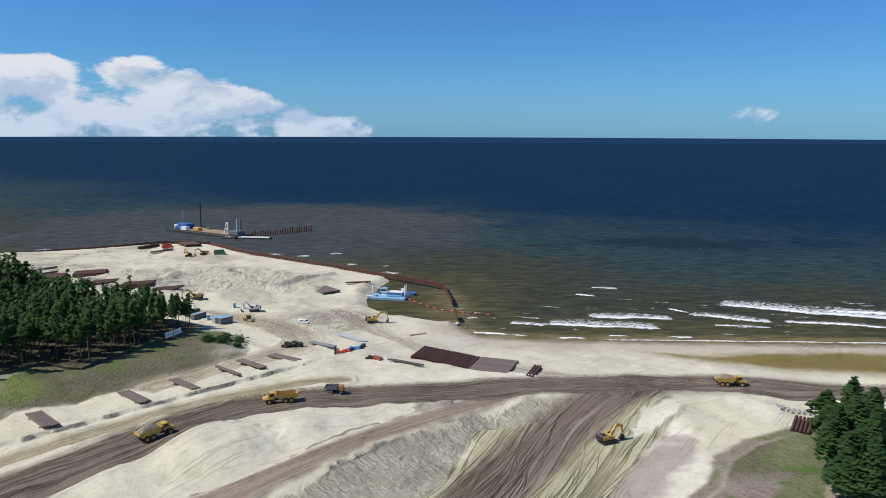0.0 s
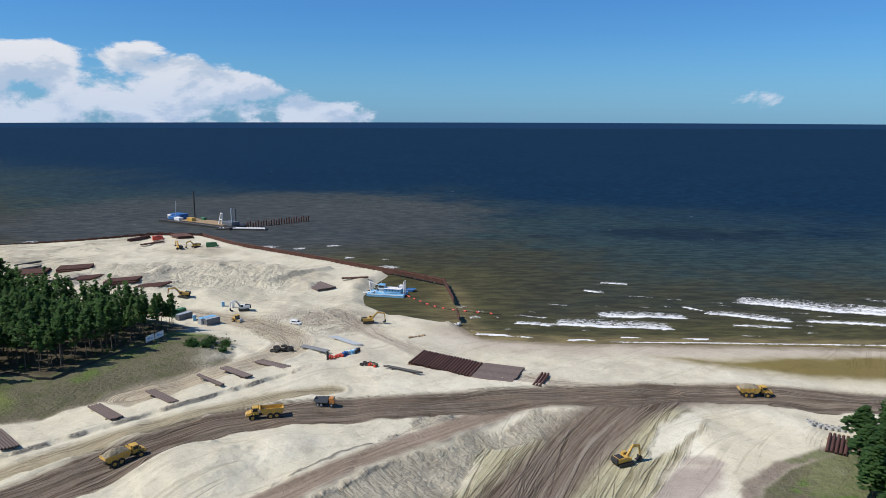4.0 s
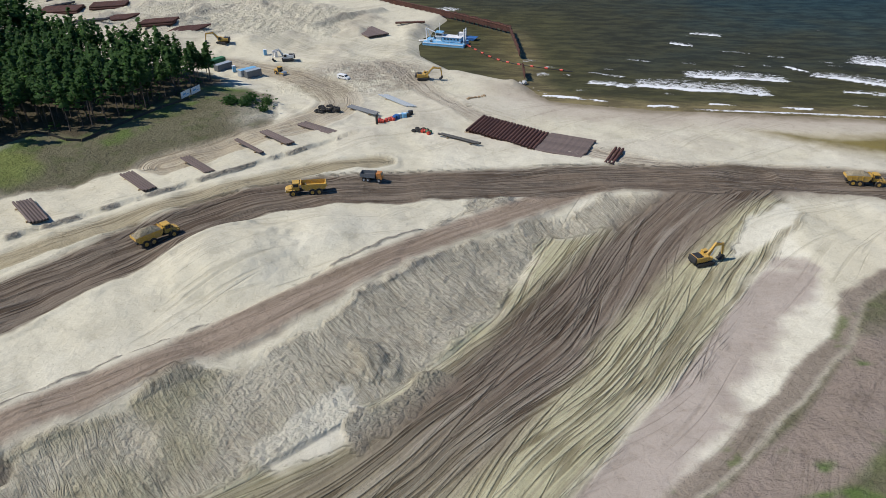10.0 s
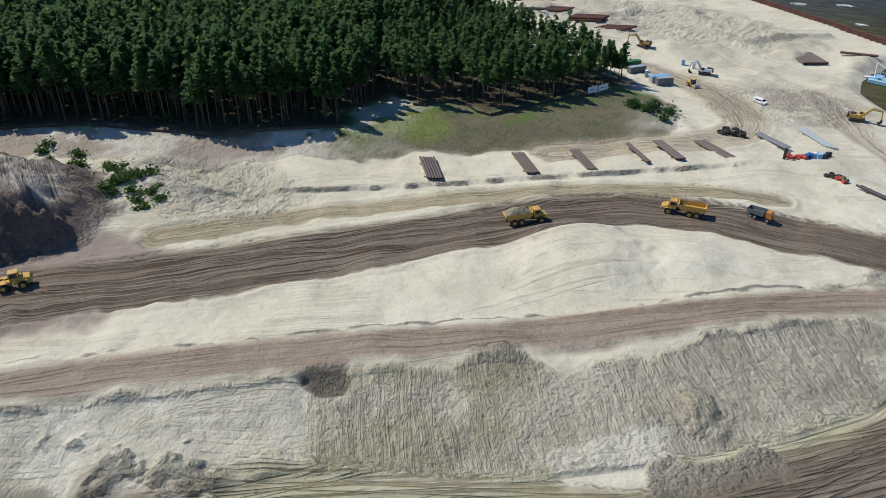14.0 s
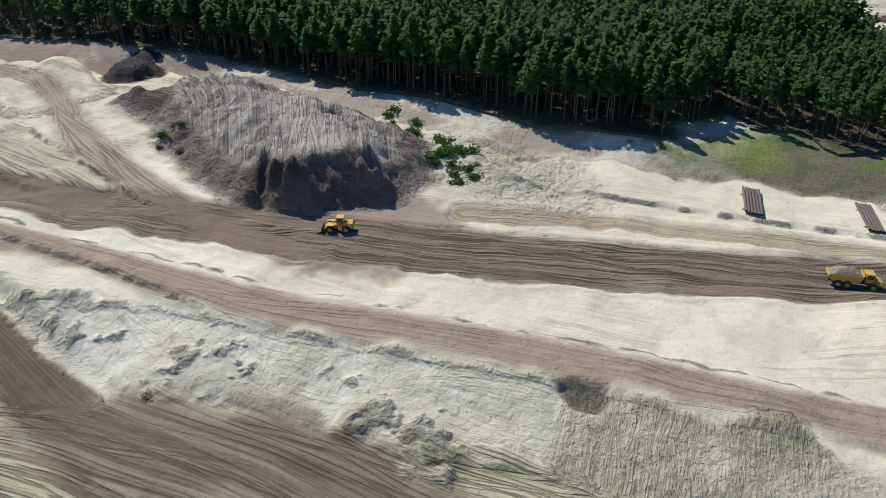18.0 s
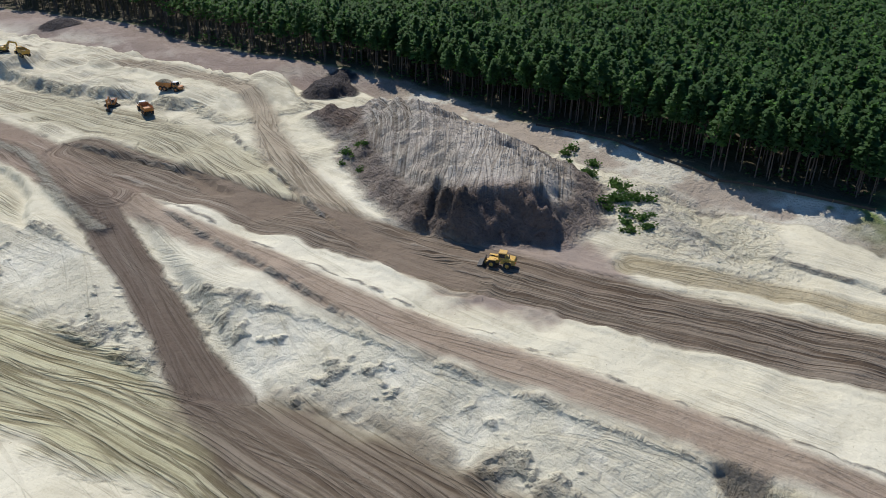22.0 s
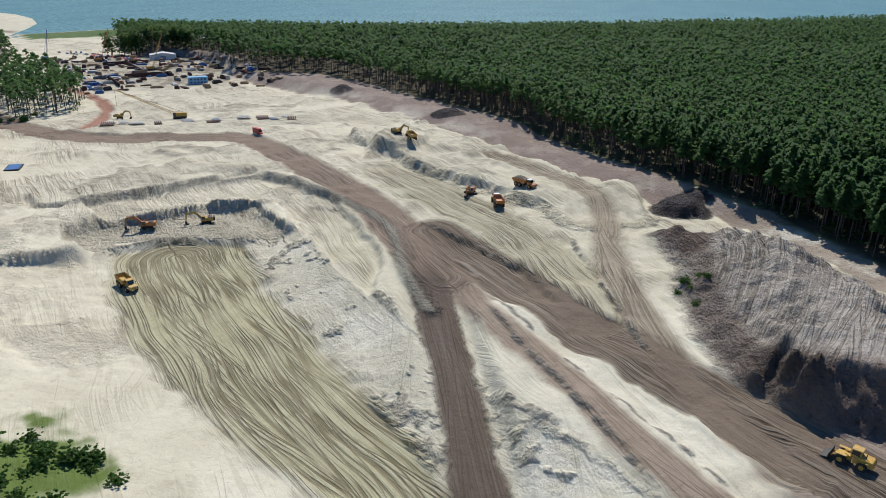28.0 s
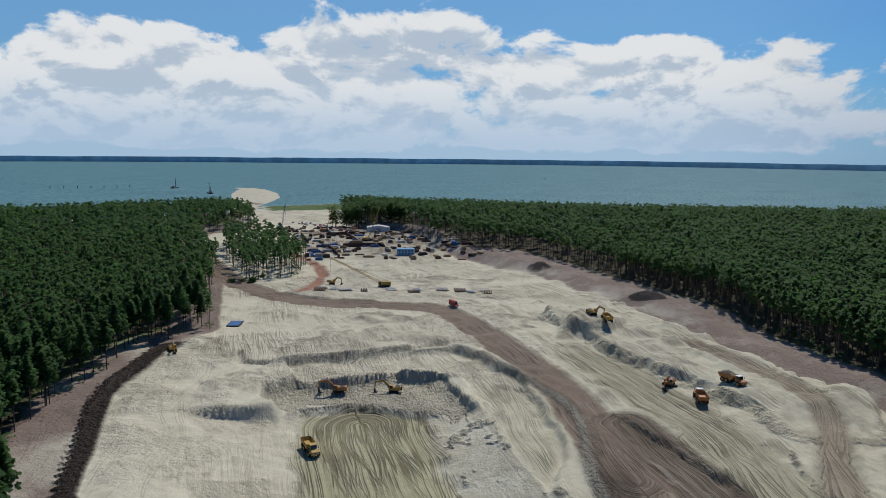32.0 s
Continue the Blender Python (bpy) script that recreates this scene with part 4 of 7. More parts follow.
gx = spaced((-5200, -1600, 300), (-1600, -700, 18), (-700, -420, 4.0), (-420, -260, 1.15), (-260, -150, 0.85), (-150, 60, 0.62), (60, 130, 0.9), (130, 220, 2.2), (220, 600, 15), (600, 5200, 300))
gy = spaced((-5200, -1200, 300), (-1200, -700, 12), (-700, -300, 4.4), (-300, -120, 1.5), (-120, 40, 0.85), (40, 190, 0.62), (190, 250, 0.85), (250, 345, 1.3), (345, 560, 2.3), (560, 1000, 20), (1000, 5200, 300))
GX, GY = np.meshgrid(gx, gy)
gz, gcol, gflow, gclod = land(GX.ravel(), GY.ravel())
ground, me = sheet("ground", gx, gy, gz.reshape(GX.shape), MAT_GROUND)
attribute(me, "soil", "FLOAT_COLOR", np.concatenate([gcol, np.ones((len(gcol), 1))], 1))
attribute(me, "flow", "FLOAT_VECTOR", gflow)
attribute(me, "clod", "FLOAT", gclod)
GZ = gz.reshape(GX.shape)


def level_at(x, y):
    """The ground's height at a place."""
    i, j = int(np.clip(np.searchsorted(gx, x) - 1, 0, len(gx) - 2)), int(np.clip(np.searchsorted(gy, y) - 1, 0, len(gy) - 2))
    u, v = (x - gx[i]) / (gx[i + 1] - gx[i]), (y - gy[j]) / (gy[j + 1] - gy[j])
    return float((GZ[j, i] * (1 - u) + GZ[j, i + 1] * u) * (1 - v) + (GZ[j + 1, i] * (1 - u) + GZ[j + 1, i + 1] * u) * v)


tagged(ground, "pale dug sand with brown haul roads, tyre marks and grassy banks", "ground", kind="structure")

# ---- sea and lagoon ----
wx = spaced((-5200, -1500, 120), (-1500, -450, 12), (-450, 320, 2.0), (320, 900, 20), (900, 5200, 150))
wy = spaced((-5200, -1500, 150), (-1500, -600, 20), (-600, 270, 40), (270, 520, 1.3), (520, 900, 6), (900, 5200, 80))
WX, WY = np.meshgrid(wx, wy)
X, Y = WX.ravel(), WY.ravel()
dc, sc, side = along(X, Y, COAST)
off = -dc * side                                           # metres out from the sea's edge
n_big, n_mid, n_small = fbm(X, Y, 70, 3), fbm(X, Y, 22, 3), fbm(X, Y, 5, 2)
natural = step(X, -20, 25)
tint = np.empty(X.shape + (3,))
tint[:] = (0.005, 0.022, 0.047)


def wash(mask, color):
    tint[:] = tint + (np.array(color) - tint) * np.clip(mask, 0, 1)[:, None]


wash(step(off + 60 * n_big, 480, 120), (0.027, 0.046, 0.046))
wash(step(off + 25 * n_mid, 190, 50), (0.044, 0.043, 0.024))
wash(step(off + 12 * n_mid, 55, 8), (0.065, 0.060, 0.026))
wash(step(off, 14, 2) * natural, (0.17, 0.135, 0.065))
wash(step(np.hypot(X + 170, (Y - 650) * 1.1) + 25 * n_mid, 265, 150) * (off > 0), (0.052, 0.057, 0.054))
wash(step(np.hypot((X - 190) / 3.2, Y - 560) + 14 * n_mid, 42, 10) * 0.55, (0.004, 0.010, 0.024))
lagoon_side = step(Y + 0.75 * X, 0, -60)
wash(lagoon_side, (0.118, 0.228, 0.248))
# breakers: each a white crest with a lace of foam trailing to seaward (ends of the crest, depth of the lace)
crest, lace = np.zeros(X.shape), np.zeros(X.shape)
BREAKERS = [((83, 398), (97, 393), 10), ((70, 380), (80, 374), 9), ((68, 330), (108, 327), 20), ((47, 316), (97, 311), 22), ((31, 332), (46, 328), 5), ((30, 320), (46, 316), 11),
            ((138, 355), (230, 322), 30), ((110, 348), (119, 341), 5), ((117, 336), (152, 323), 16), ((123, 315), (147, 313), 8), ((157, 323), (205, 312), 12), ((49, 297), (60, 295), 3),
            ((71, 301), (80, 299), 4), ((96, 299), (107, 299), 4), ((103, 350), (106, 348), 3), ((190, 345), (240, 330), 18), ((12, 303), (36, 299), 3)]
for k, (a, b, deep_) in enumerate(BREAKERS):
    ux_, uy_ = b[0] - a[0], b[1] - a[1]
    ln = math.hypot(ux_, uy_)
    ux_, uy_ = ux_ / ln, uy_ / ln
    al = ((X - a[0]) * ux_ + (Y - a[1]) * uy_) / ln
    ac = -(X - a[0]) * uy_ + (Y - a[1]) * ux_ + 1.6 * fbm(X + 50 * k, Y, 16, 2) + 0.6 * n_small
    hump = np.clip(4 * al * (1 - al), 0, 1)
    line_ = step(al, -0.06, 0.05) * step(al, 1.06, 0.95)
    thick_ = 0.9 + 0.05 * ln * hump
    crest = np.maximum(crest, line_ * step(ac, -0.8, 0.0) * step(ac, thick_ + 1.2, thick_ * 0.4) * step(fbm(al * ln + 31 * k, 0 * al, 7, 2), -0.9, -0.2))
    lace = np.maximum(lace, line_ * step(ac, -1.0, 0.6) * (0.62 + 0.38 * np.exp(-np.clip(ac, 0, 99) / (0.4 * deep_))) * step(ac, deep_ * (0.55 + 0.75 * hump + 0.1 * n_small), deep_ * 0.40))
rng_w = np.random.RandomState(3)
for k in range(30):                                           # small broken crests
    cx_, cy_ = rng_w.uniform(12, 230), rng_w.uniform(296, 372)
    ln = rng_w.uniform(2, 8)
    ac, al = (Y - cy_) + 0.3 * (X - cx_) * rng_w.uniform(0, 1) + 0.5 * n_small, np.abs(X - cx_)
    crest = np.maximum(crest, step(al, ln, ln * 0.6) * step(np.abs(ac), 0.9, 0.3) * step(off, 4, 8) * 0.62)
    lace = np.maximum(lace, 0.7 * step(al, ln * 1.5, ln * 0.5) * step(ac, -0.5, 0.5) * step(ac, 6, 1) * step(off, 4, 8))
crest = np.maximum(crest, 0.8 * np.exp(-((off - 1.5) / 1.3) ** 2) * natural * step(fbm(sc, 0 * sc, 20, 2), -0.4, 0.2))
for cx_, cy_, r_ in ((-118, 503, 7), (-96, 497, 6), (-76, 508, 5), (-37, 460, 4), (-33, 437, 8), (-271, 518, 9), (-60, 466, 4), (-290, 520, 7), (14, 330, 4), (10, 348, 4)):
    rr = np.hypot(X - cx_, (Y - cy_) * 1.4) + 1.5 * n_small
    crest = np.maximum(crest, 0.62 * step(rr, r_ * 0.9, r_ * 0.2))
    lace = np.maximum(lace, 0.75 * step(rr, r_ * 1.9, r_ * 0.5))
lace = np.maximum(lace, 0.35 * step(fbm(sc, off * 2.6, 34, 3), 0.1, 0.8) * step(off, 60, 18) * natural * step(off, 0, 4))
crest, lace = crest * (off > 0), lace * (off > 0)
surf = np.maximum(crest * 0.80, lace * 0.60) - 0.02 - 0.5 * lagoon_side
swell = (0.5 * crest + 0.16 * n_small * step(off, 0, 20)) * (off > 0)
sea, me = sheet("water", wx, wy, swell.reshape(WX.shape), MAT_WATER)
attribute(me, "tint", "FLOAT_COLOR", np.concatenate([tint, np.ones((len(tint), 1))], 1))
attribute(me, "surf", "FLOAT", surf)
attribute(me, "calm", "FLOAT", lagoon_side)
tagged(sea, "dark blue sea, brown and foaming along the beach", "water", kind="structure")

# ---- woods ----
def from_arrays(name, verts, faces, mat_index, mats, smooth=False, normals=None):
    """A mesh from arrays of places and triangles."""
    me = bpy.data.meshes.new(name)
    me.vertices.add(len(verts))
    me.vertices.foreach_set("co", np.ascontiguousarray(verts, np.float32).ravel())
    f = np.ascontiguousarray(faces, np.int32)
    me.loops.add(f.size)
    me.loops.foreach_set("vertex_index", f.ravel())
    me.polygons.add(len(f))
    me.polygons.foreach_set("loop_start", np.arange(len(f), dtype=np.int32) * f.shape[1])
    me.polygons.foreach_set("material_index", np.ascontiguousarray(mat_index, np.int32))
    me.polygons.foreach_set("use_smooth", np.full(len(f), smooth))
    me.update()
    for m in mats:
        me.materials.append(m)
    if normals is not None:
        me.normals_split_custom_set_from_vertices(normals)
    return me


def crown_normals(v, height, low):
    """Soft outward normals, as the needles of a full crown scatter light."""
    out = v - np.array((0, 0, height * (low + 0.15 * (1 - low))))
    out[:, 2] = np.maximum(out[:, 2], 0) * 0.8 + 0.6
    out = out + np.random.RandomState(len(v)).normal(size=v.shape) * 0.28
    return out / np.linalg.norm(out, axis=1)[:, None]


def trunk_arrays(rs, height, sides, rings, radius):
    vs, fs = [], []
    lean = rs.uniform(-0.4, 0.4, 2)
    for k in range(rings):
        t = k / (rings - 1)
        for a in range(sides):
            an = 2 * math.pi * a / sides
            r = radius * (1 - 0.8 * t)
            vs.append((r * math.cos(an) + lean[0] * t * t, r * math.sin(an) + lean[1] * t * t, -0.6 + t * (height + 0.6)))
    for k in range(rings - 1):
        for a in range(sides):
            p, q = k * sides + a, k * sides + (a + 1) % sides
            fs += [(p, q, q + sides), (p, q + sides, p + sides)]
    return np.array(vs), np.array(fs)


def clump_arrays(rs, places, size, pads=3):
    """Ragged tufts of needles: each a handful of low, open pads round a place."""
    vs, fs = [], []
    for p, s in zip(places, size):
        for _ in range(pads):
            a0 = rs.uniform(0, 6.283)
            tip = p + s * rs.normal(size=3) * (0.3, 0.3, 0.12) + (0, 0, s * rs.uniform(0.25, 0.55))
            k = len(vs)
            vs.append(tip)
            for q in range(4):
                an, r = a0 + q * 1.571 + rs.uniform(-0.4, 0.4), s * rs.uniform(0.55, 1.15)
                vs.append(p + (r * math.cos(an), r * math.sin(an), s * rs.uniform(-0.45, 0.15)))
            fs += [(k, k + 1, k + 2), (k, k + 2, k + 3), (k, k + 3, k + 4)]
    return np.array(vs), np.array(fs)


def pine_arrays(seed, height, tufts, spread, low, size, pads=3, sides=5):
    """Trunk and crown of a Scots pine: a bare stem and an uneven crown near the top."""
    rs = np.random.RandomState(seed)
    t = rs.beta(1.15, 1.5, tufts)
    zz = height * (low + (1.02 - low) * t)
    reach = spread * np.sqrt(np.clip(1.05 - t, 0.05, 1)) * (0.5 + 0.5 * np.sin(np.clip(t * 3 + 0.6, 0, 3.1))) + 0.25
    rad = reach * np.sqrt(rs.uniform(0.08, 1, tufts))
    ang = rs.uniform(0, 2 * math.pi, tufts)
    lob = 1 + 0.35 * np.sin(3 * ang + seed)
    places = np.stack([rad * lob * np.cos(ang), rad * lob * np.sin(ang), zz], 1)
    places[0] = (0, 0, height * 1.0)
    trunk, crown_ = trunk_arrays(rs, height * 0.96, sides, 4 if sides > 4 else 2, 0.24 * height / 20), clump_arrays(rs, places, size * rs.uniform(0.6, 1.25, tufts), pads)
    flat = trunk[0] * (1, 1, 0) + (0, 0, 0.05)
    return trunk, crown_, (flat / np.linalg.norm(flat, axis=1)[:, None], crown_normals(crown_[0], height, low))


def part(name, data, mat, parent, label=""):
    """Links a bmesh or mesh as one part under a thing."""
    if isinstance(data, bmesh.types.BMesh):
        me = bpy.data.meshes.new(name)
        data.to_mesh(me)
        data.free()
    else:
        me = data
    if mat is not None and not me.materials:
        me.materials.append(mat)
    ob = new(name, me)
    ob.parent = parent
    if label:
        ob["label"] = label
    return ob


def empty(name, x, y, z, turn=0.0, label="", category="", group="", kind=""):
    e = new(name)
    e.empty_display_size = 0.5
    e.matrix_world = pose(x, y, z, 0, 0, turn)
    return tagged(e, label, category, group, kind)


CLUMP_WOOD = [(-330, -290), (-368, -282), (-407, -310), (-470, -400), (-503, -469), (-470, -470), (-400, -390)]
rs = np.random.RandomState(11)


def scatter(n, x0, x1, y0, y1, spacing):
    """Places about one to a square of the given spacing, jittered."""
    xs, ys = np.arange(x0, x1, spacing), np.arange(y0, y1, spacing)
    a, b = np.meshgrid(xs, ys)
    a = a.ravel() + rs.uniform(-0.48, 0.48, a.size) * spacing
    b = b.ravel() + rs.uniform(-0.48, 0.48, b.size) * spacing
    return a, b


def wooded(x, y, edge=22):
    site = inside(x, y, SITE, 120)
    dc, _, s1 = along(x, y, COAST)
    dl, _, s2 = along(x, y, LAGOON)
    east = (-0.753 * (x + 205) + 0.658 * (y + 88)) < 0
    far_east = np.where(east & (y > -60), 45, np.where(y < -208, 5, np.where(east, 17, np.where((x > -275) & (x < -125), 13, edge)))) + 4 * fbm(x, y, 22, 2)
    ok = (site < -far_east) & (dc * s1 > 55) & (dl * s2 > 15)
    ok = np.where(~east & (x > -540) & (y < 430), inside(x, y, WOOD, 90) > 1.5 + 0.8 * fbm(x, y, 9, 2), ok)
    return ok | (inside(x, y, CLUMP_WOOD, 30) > 0)


tx, ty = scatter(0, -700, -60, -100, 420, 4.4)
m = wooded(tx, ty)
tx, ty = tx[m], ty[m]
ux, uy = scatter(0, -1150, 200, -850, 500, 6.2)
m = wooded(ux, uy) & ~((ux > -700) & (ux < -60) & (uy > -100) & (uy < 420))
# leave out what lies behind the camera's arc for good
m &= ~((ux > -60) & (uy < 40)) & ~((ux > 40) & (uy < 130))
ux, uy = ux[m], uy[m]
vx, vy = scatter(0, -1900, -1150, -300, 1300, 11)
m = wooded(vx, vy)
vx, vy = vx[m], vy[m]
px, py = np.concatenate([tx, ux, vx]), np.concatenate([ty, uy, vy])
dist = np.hypot(px + 10, py - 50)
keep = (dist < 560) | (rs.uniform(size=len(px)) < 0.62)
px, py = px[keep], py[keep]
pz = land(px, py)[0]
site_d = inside(px, py, SITE, 200)
# the rim that the camera passes nearest: single trees
rim = (site_d > -32) & (px > -300) & (px < -60) & (py > 20) & (py < 300)
rim |= (site_d > -40) & (px > -260) & (px < -90) & (py < -100) & (py > -260)
order = np.nonzero(rim)[0]
single = order[rs.permutation(len(order))[:280]]
lone = np.zeros(len(px), bool)
lone[single] = True

near_kinds = []
for k in range(6):
    (tv, tf), (cv, cf), (_, cn) = pine_arrays(20 + k, 17.5 + 0.8 * k, 300, 2.5 + 0.14 * k, 0.42 + 0.05 * (k % 3), 0.72, 2)
    near_kinds.append((from_arrays("trunk", tv, tf, np.zeros(len(tf)), [MAT_BARK], True), from_arrays("crown", cv, cf, np.zeros(len(cf)), [MAT_PINE], True, cn)))
PINE_LABEL = "tall Scots pine with bare brown trunk at the wood's edge"
for k in single:
    tree = empty("pine_tree", px[k], py[k], pz[k], rs.uniform(0, 360), PINE_LABEL, "tree", "pines of the wood")
    g_ = rs.uniform(0.85, 1.12) * (0.62 if py[k] > 262 else 0.78 if py[k] > 228 else 1.0)
    tree.scale = (g_, g_, g_)
    a, b = near_kinds[rs.randint(6)]
    part("trunk", a, None, tree)
    part("crown", b, None, tree)

mid_kinds = [pine_arrays(50 + k, 17.8 + 0.8 * k, 70, 2.5, 0.44, 1.02, 2) for k in range(5)]
far_kinds = [pine_arrays(70 + k, 18.5 + 0.9 * k, 20, 2.4, 0.52, 1.25, 2, 3) for k in range(4)]
last_kinds = [pine_arrays(90 + k, 18.5 + 1.1 * k, 11, 3.0, 0.55, 1.9, 2, 3) for k in range(4)]


def joined_wood(name, sel, kinds, label):
    V, F, M, N, base = [], [], [], [], 0
    which = rs.randint(len(kinds), size=len(sel))
    for w_ in range(len(kinds)):
        idx = sel[which == w_]
        if not len(idx):
            continue
        (tv, tf), (cv, cf), (tn, cn) = kinds[w_]
        nv = np.concatenate([tn, cn])
        v = np.concatenate([tv, cv])
        f = np.concatenate([tf, cf + len(tv)])
        mi = np.concatenate([np.zeros(len(tf)), np.ones(len(cf))])
        an, sc_ = rs.uniform(0, 6.28, len(idx)), rs.uniform(0.84, 1.13, len(idx)) * np.where((py[idx] > 225) & (px[idx] > -180), 0.78, 1.0)
        c, s = np.cos(an)[:, None], np.sin(an)[:, None]
        out = np.empty((len(idx), len(v), 3), np.float32)
        out[..., 0] = (v[:, 0] * c - v[:, 1] * s) * sc_[:, None] + px[idx][:, None]
        out[..., 1] = (v[:, 0] * s + v[:, 1] * c) * sc_[:, None] + py[idx][:, None]
        out[..., 2] = v[:, 2] * sc_[:, None] + pz[idx][:, None]
        V.append(out.reshape(-1, 3))
        turned = np.empty_like(out)
        turned[..., 0], turned[..., 1], turned[..., 2] = nv[:, 0] * c - nv[:, 1] * s, nv[:, 0] * s + nv[:, 1] * c, nv[:, 2]
        N.append(turned.reshape(-1, 3))
        F.append((f[None] + (np.arange(len(idx)) * len(v))[:, None, None] + base).reshape(-1, 3))
        M.append(np.tile(mi, len(idx)))
        base += len(idx) * len(v)
    me = from_arrays(name, np.concatenate(V), np.concatenate(F), np.concatenate(M), [MAT_BARK, MAT_PINE], True, np.concatenate(N))
    return tagged(new(name, me), label, "forest", kind="stuff")


dist = np.hypot(px + 10, py - 50)
rest = ~lone
joined_wood("pine_wood", np.nonzero(rest & (dist < 330))[0], mid_kinds, "dense dark green pine wood with bare trunks")
joined_wood("far_pine_wood", np.nonzero(rest & (dist >= 330) & (dist < 560))[0], far_kinds, "dark green pine wood farther along the spit")
joined_wood("distant_pine_wood", np.nonzero(rest & (dist >= 560))[0], last_kinds, "distant dark green pine wood on the spit")

# low growth under the edge of the wood
bush_kinds = []
for k in range(4):
    r_ = np.random.RandomState(90 + k)
    spots = r_.normal(size=(12, 3)) * (1.5, 1.5, 0.6) + (0, 0, 1.0)
    stem, leafs = trunk_arrays(r_, 1.0, 3, 2, 0.05), clump_arrays(r_, spots, r_.uniform(0.35, 0.75, 12), 2)
    bush_kinds.append((stem, leafs, (np.tile((0.0, 0.0, 1.0), (len(stem[0]), 1)), crown_normals(leafs[0], 1.0, 0.0))))
under = np.nonzero((site_d > -40) & (px > -480) & (rs.uniform(size=len(px)) < 0.4))[0]
px, py = px + rs.uniform(-2, 2, len(px)), py + rs.uniform(-2, 2, len(px))
joined_wood("undergrowth", under, bush_kinds, "low green bushes under the pines along the wood's edge")

# ---- building blocks of things ----
def boxes(*items, bevel=0.04):
    """A mesh of bevelled boxes: (x, y, z of the centre, length, width, height[, turn about y])."""
    bm = bmesh.new()
    for it in items:
        x, y, z, a, b, c = it[:6]
        m = pose(x, y, z, 0, it[6] if len(it) > 6 else 0, 0) @ Matrix.Diagonal((a, b, c, 1))
        bmesh.ops.create_cube(bm, size=1, matrix=m)
    if bevel:
        bmesh.ops.bevel(bm, geom=bm.edges[:], offset=bevel, segments=1, affect="EDGES")
    return bm


def rod(p, q, r, sides=8, bm=None, r2=None):
    """A round bar from p to q."""
    bm = bm or bmesh.new()
    p, q = Vector(p), Vector(q)
    m = Matrix.Translation((p + q) / 2) @ (q - p).to_track_quat("Z", "Y").to_matrix().to_4x4()
    bmesh.ops.create_cone(bm, cap_ends=True, segments=sides, radius1=r, radius2=r if r2 is None else r2, depth=(q - p).length, matrix=m)
    return bm


def rods(items, r, sides=6):
    bm = bmesh.new()
    for p, q in items:
        rod(p, q, r, sides, bm)
    return bm


def prism(outline, y0, y1, bevel=0.03):
    """An outline of (x, z) drawn out from y0 to y1."""
    bm = bmesh.new()
    a = [bm.verts.new((x, y0, z)) for x, z in outline]
    b = [bm.verts.new((x, y1, z)) for x, z in outline]
    bm.faces.new(a), bm.faces.new(b[::-1])
    for k in range(len(outline)):
        j = (k + 1) % len(outline)
        bm.faces.new((a[j], a[k], b[k], b[j]))
    bmesh.ops.recalc_face_normals(bm, faces=bm.faces[:])
    if bevel:
        bmesh.ops.bevel(bm, geom=bm.edges[:], offset=bevel, segments=1, affect="EDGES")
    return bm


def heap(length, width, height, seed, rough=0.15):
    """A heaped load with an uneven top."""
    bm = bmesh.new()
    bmesh.ops.create_grid(bm, x_segments=9, y_segments=7, size=0.5)
    rr = random.Random(seed)
    for v in bm.verts:
        u, w_ = v.co.x * 2, v.co.y * 2
        v.co = (v.co.x * length, v.co.y * width, height * max(0, 1 - u * u) * max(0, 1 - w_ * w_) + rr.uniform(-rough, rough) * (abs(u) < 0.95 and abs(w_) < 0.95))
    ret = bmesh.ops.extrude_face_region(bm, geom=bm.faces[:])
    for v in [g for g in ret["geom"] if isinstance(g, bmesh.types.BMVert)]:
        v.co.z = -0.3
    bmesh.ops.recalc_face_normals(bm, faces=bm.faces[:])
    return bm


def wheel_on(parent, x, y, r, wide, rim=MAT_YELLOW):
    tyre = part("wheel", rod((x, y - wide / 2, r), (x, y + wide / 2, r), r, 16), MAT_RUBBER, parent)
    part("rim", rod((x, y - wide / 2 - 0.03, r), (x, y + wide / 2 + 0.03, r), r * 0.5, 12), rim, tyre)
    return tyre


def mesh_copy(src, x, y, turn, dz=0.0, tilt=0.0):
    ob = copy_thing(src, pose(x, y, level_at(x, y) + dz, 0, tilt, turn))
    return ob


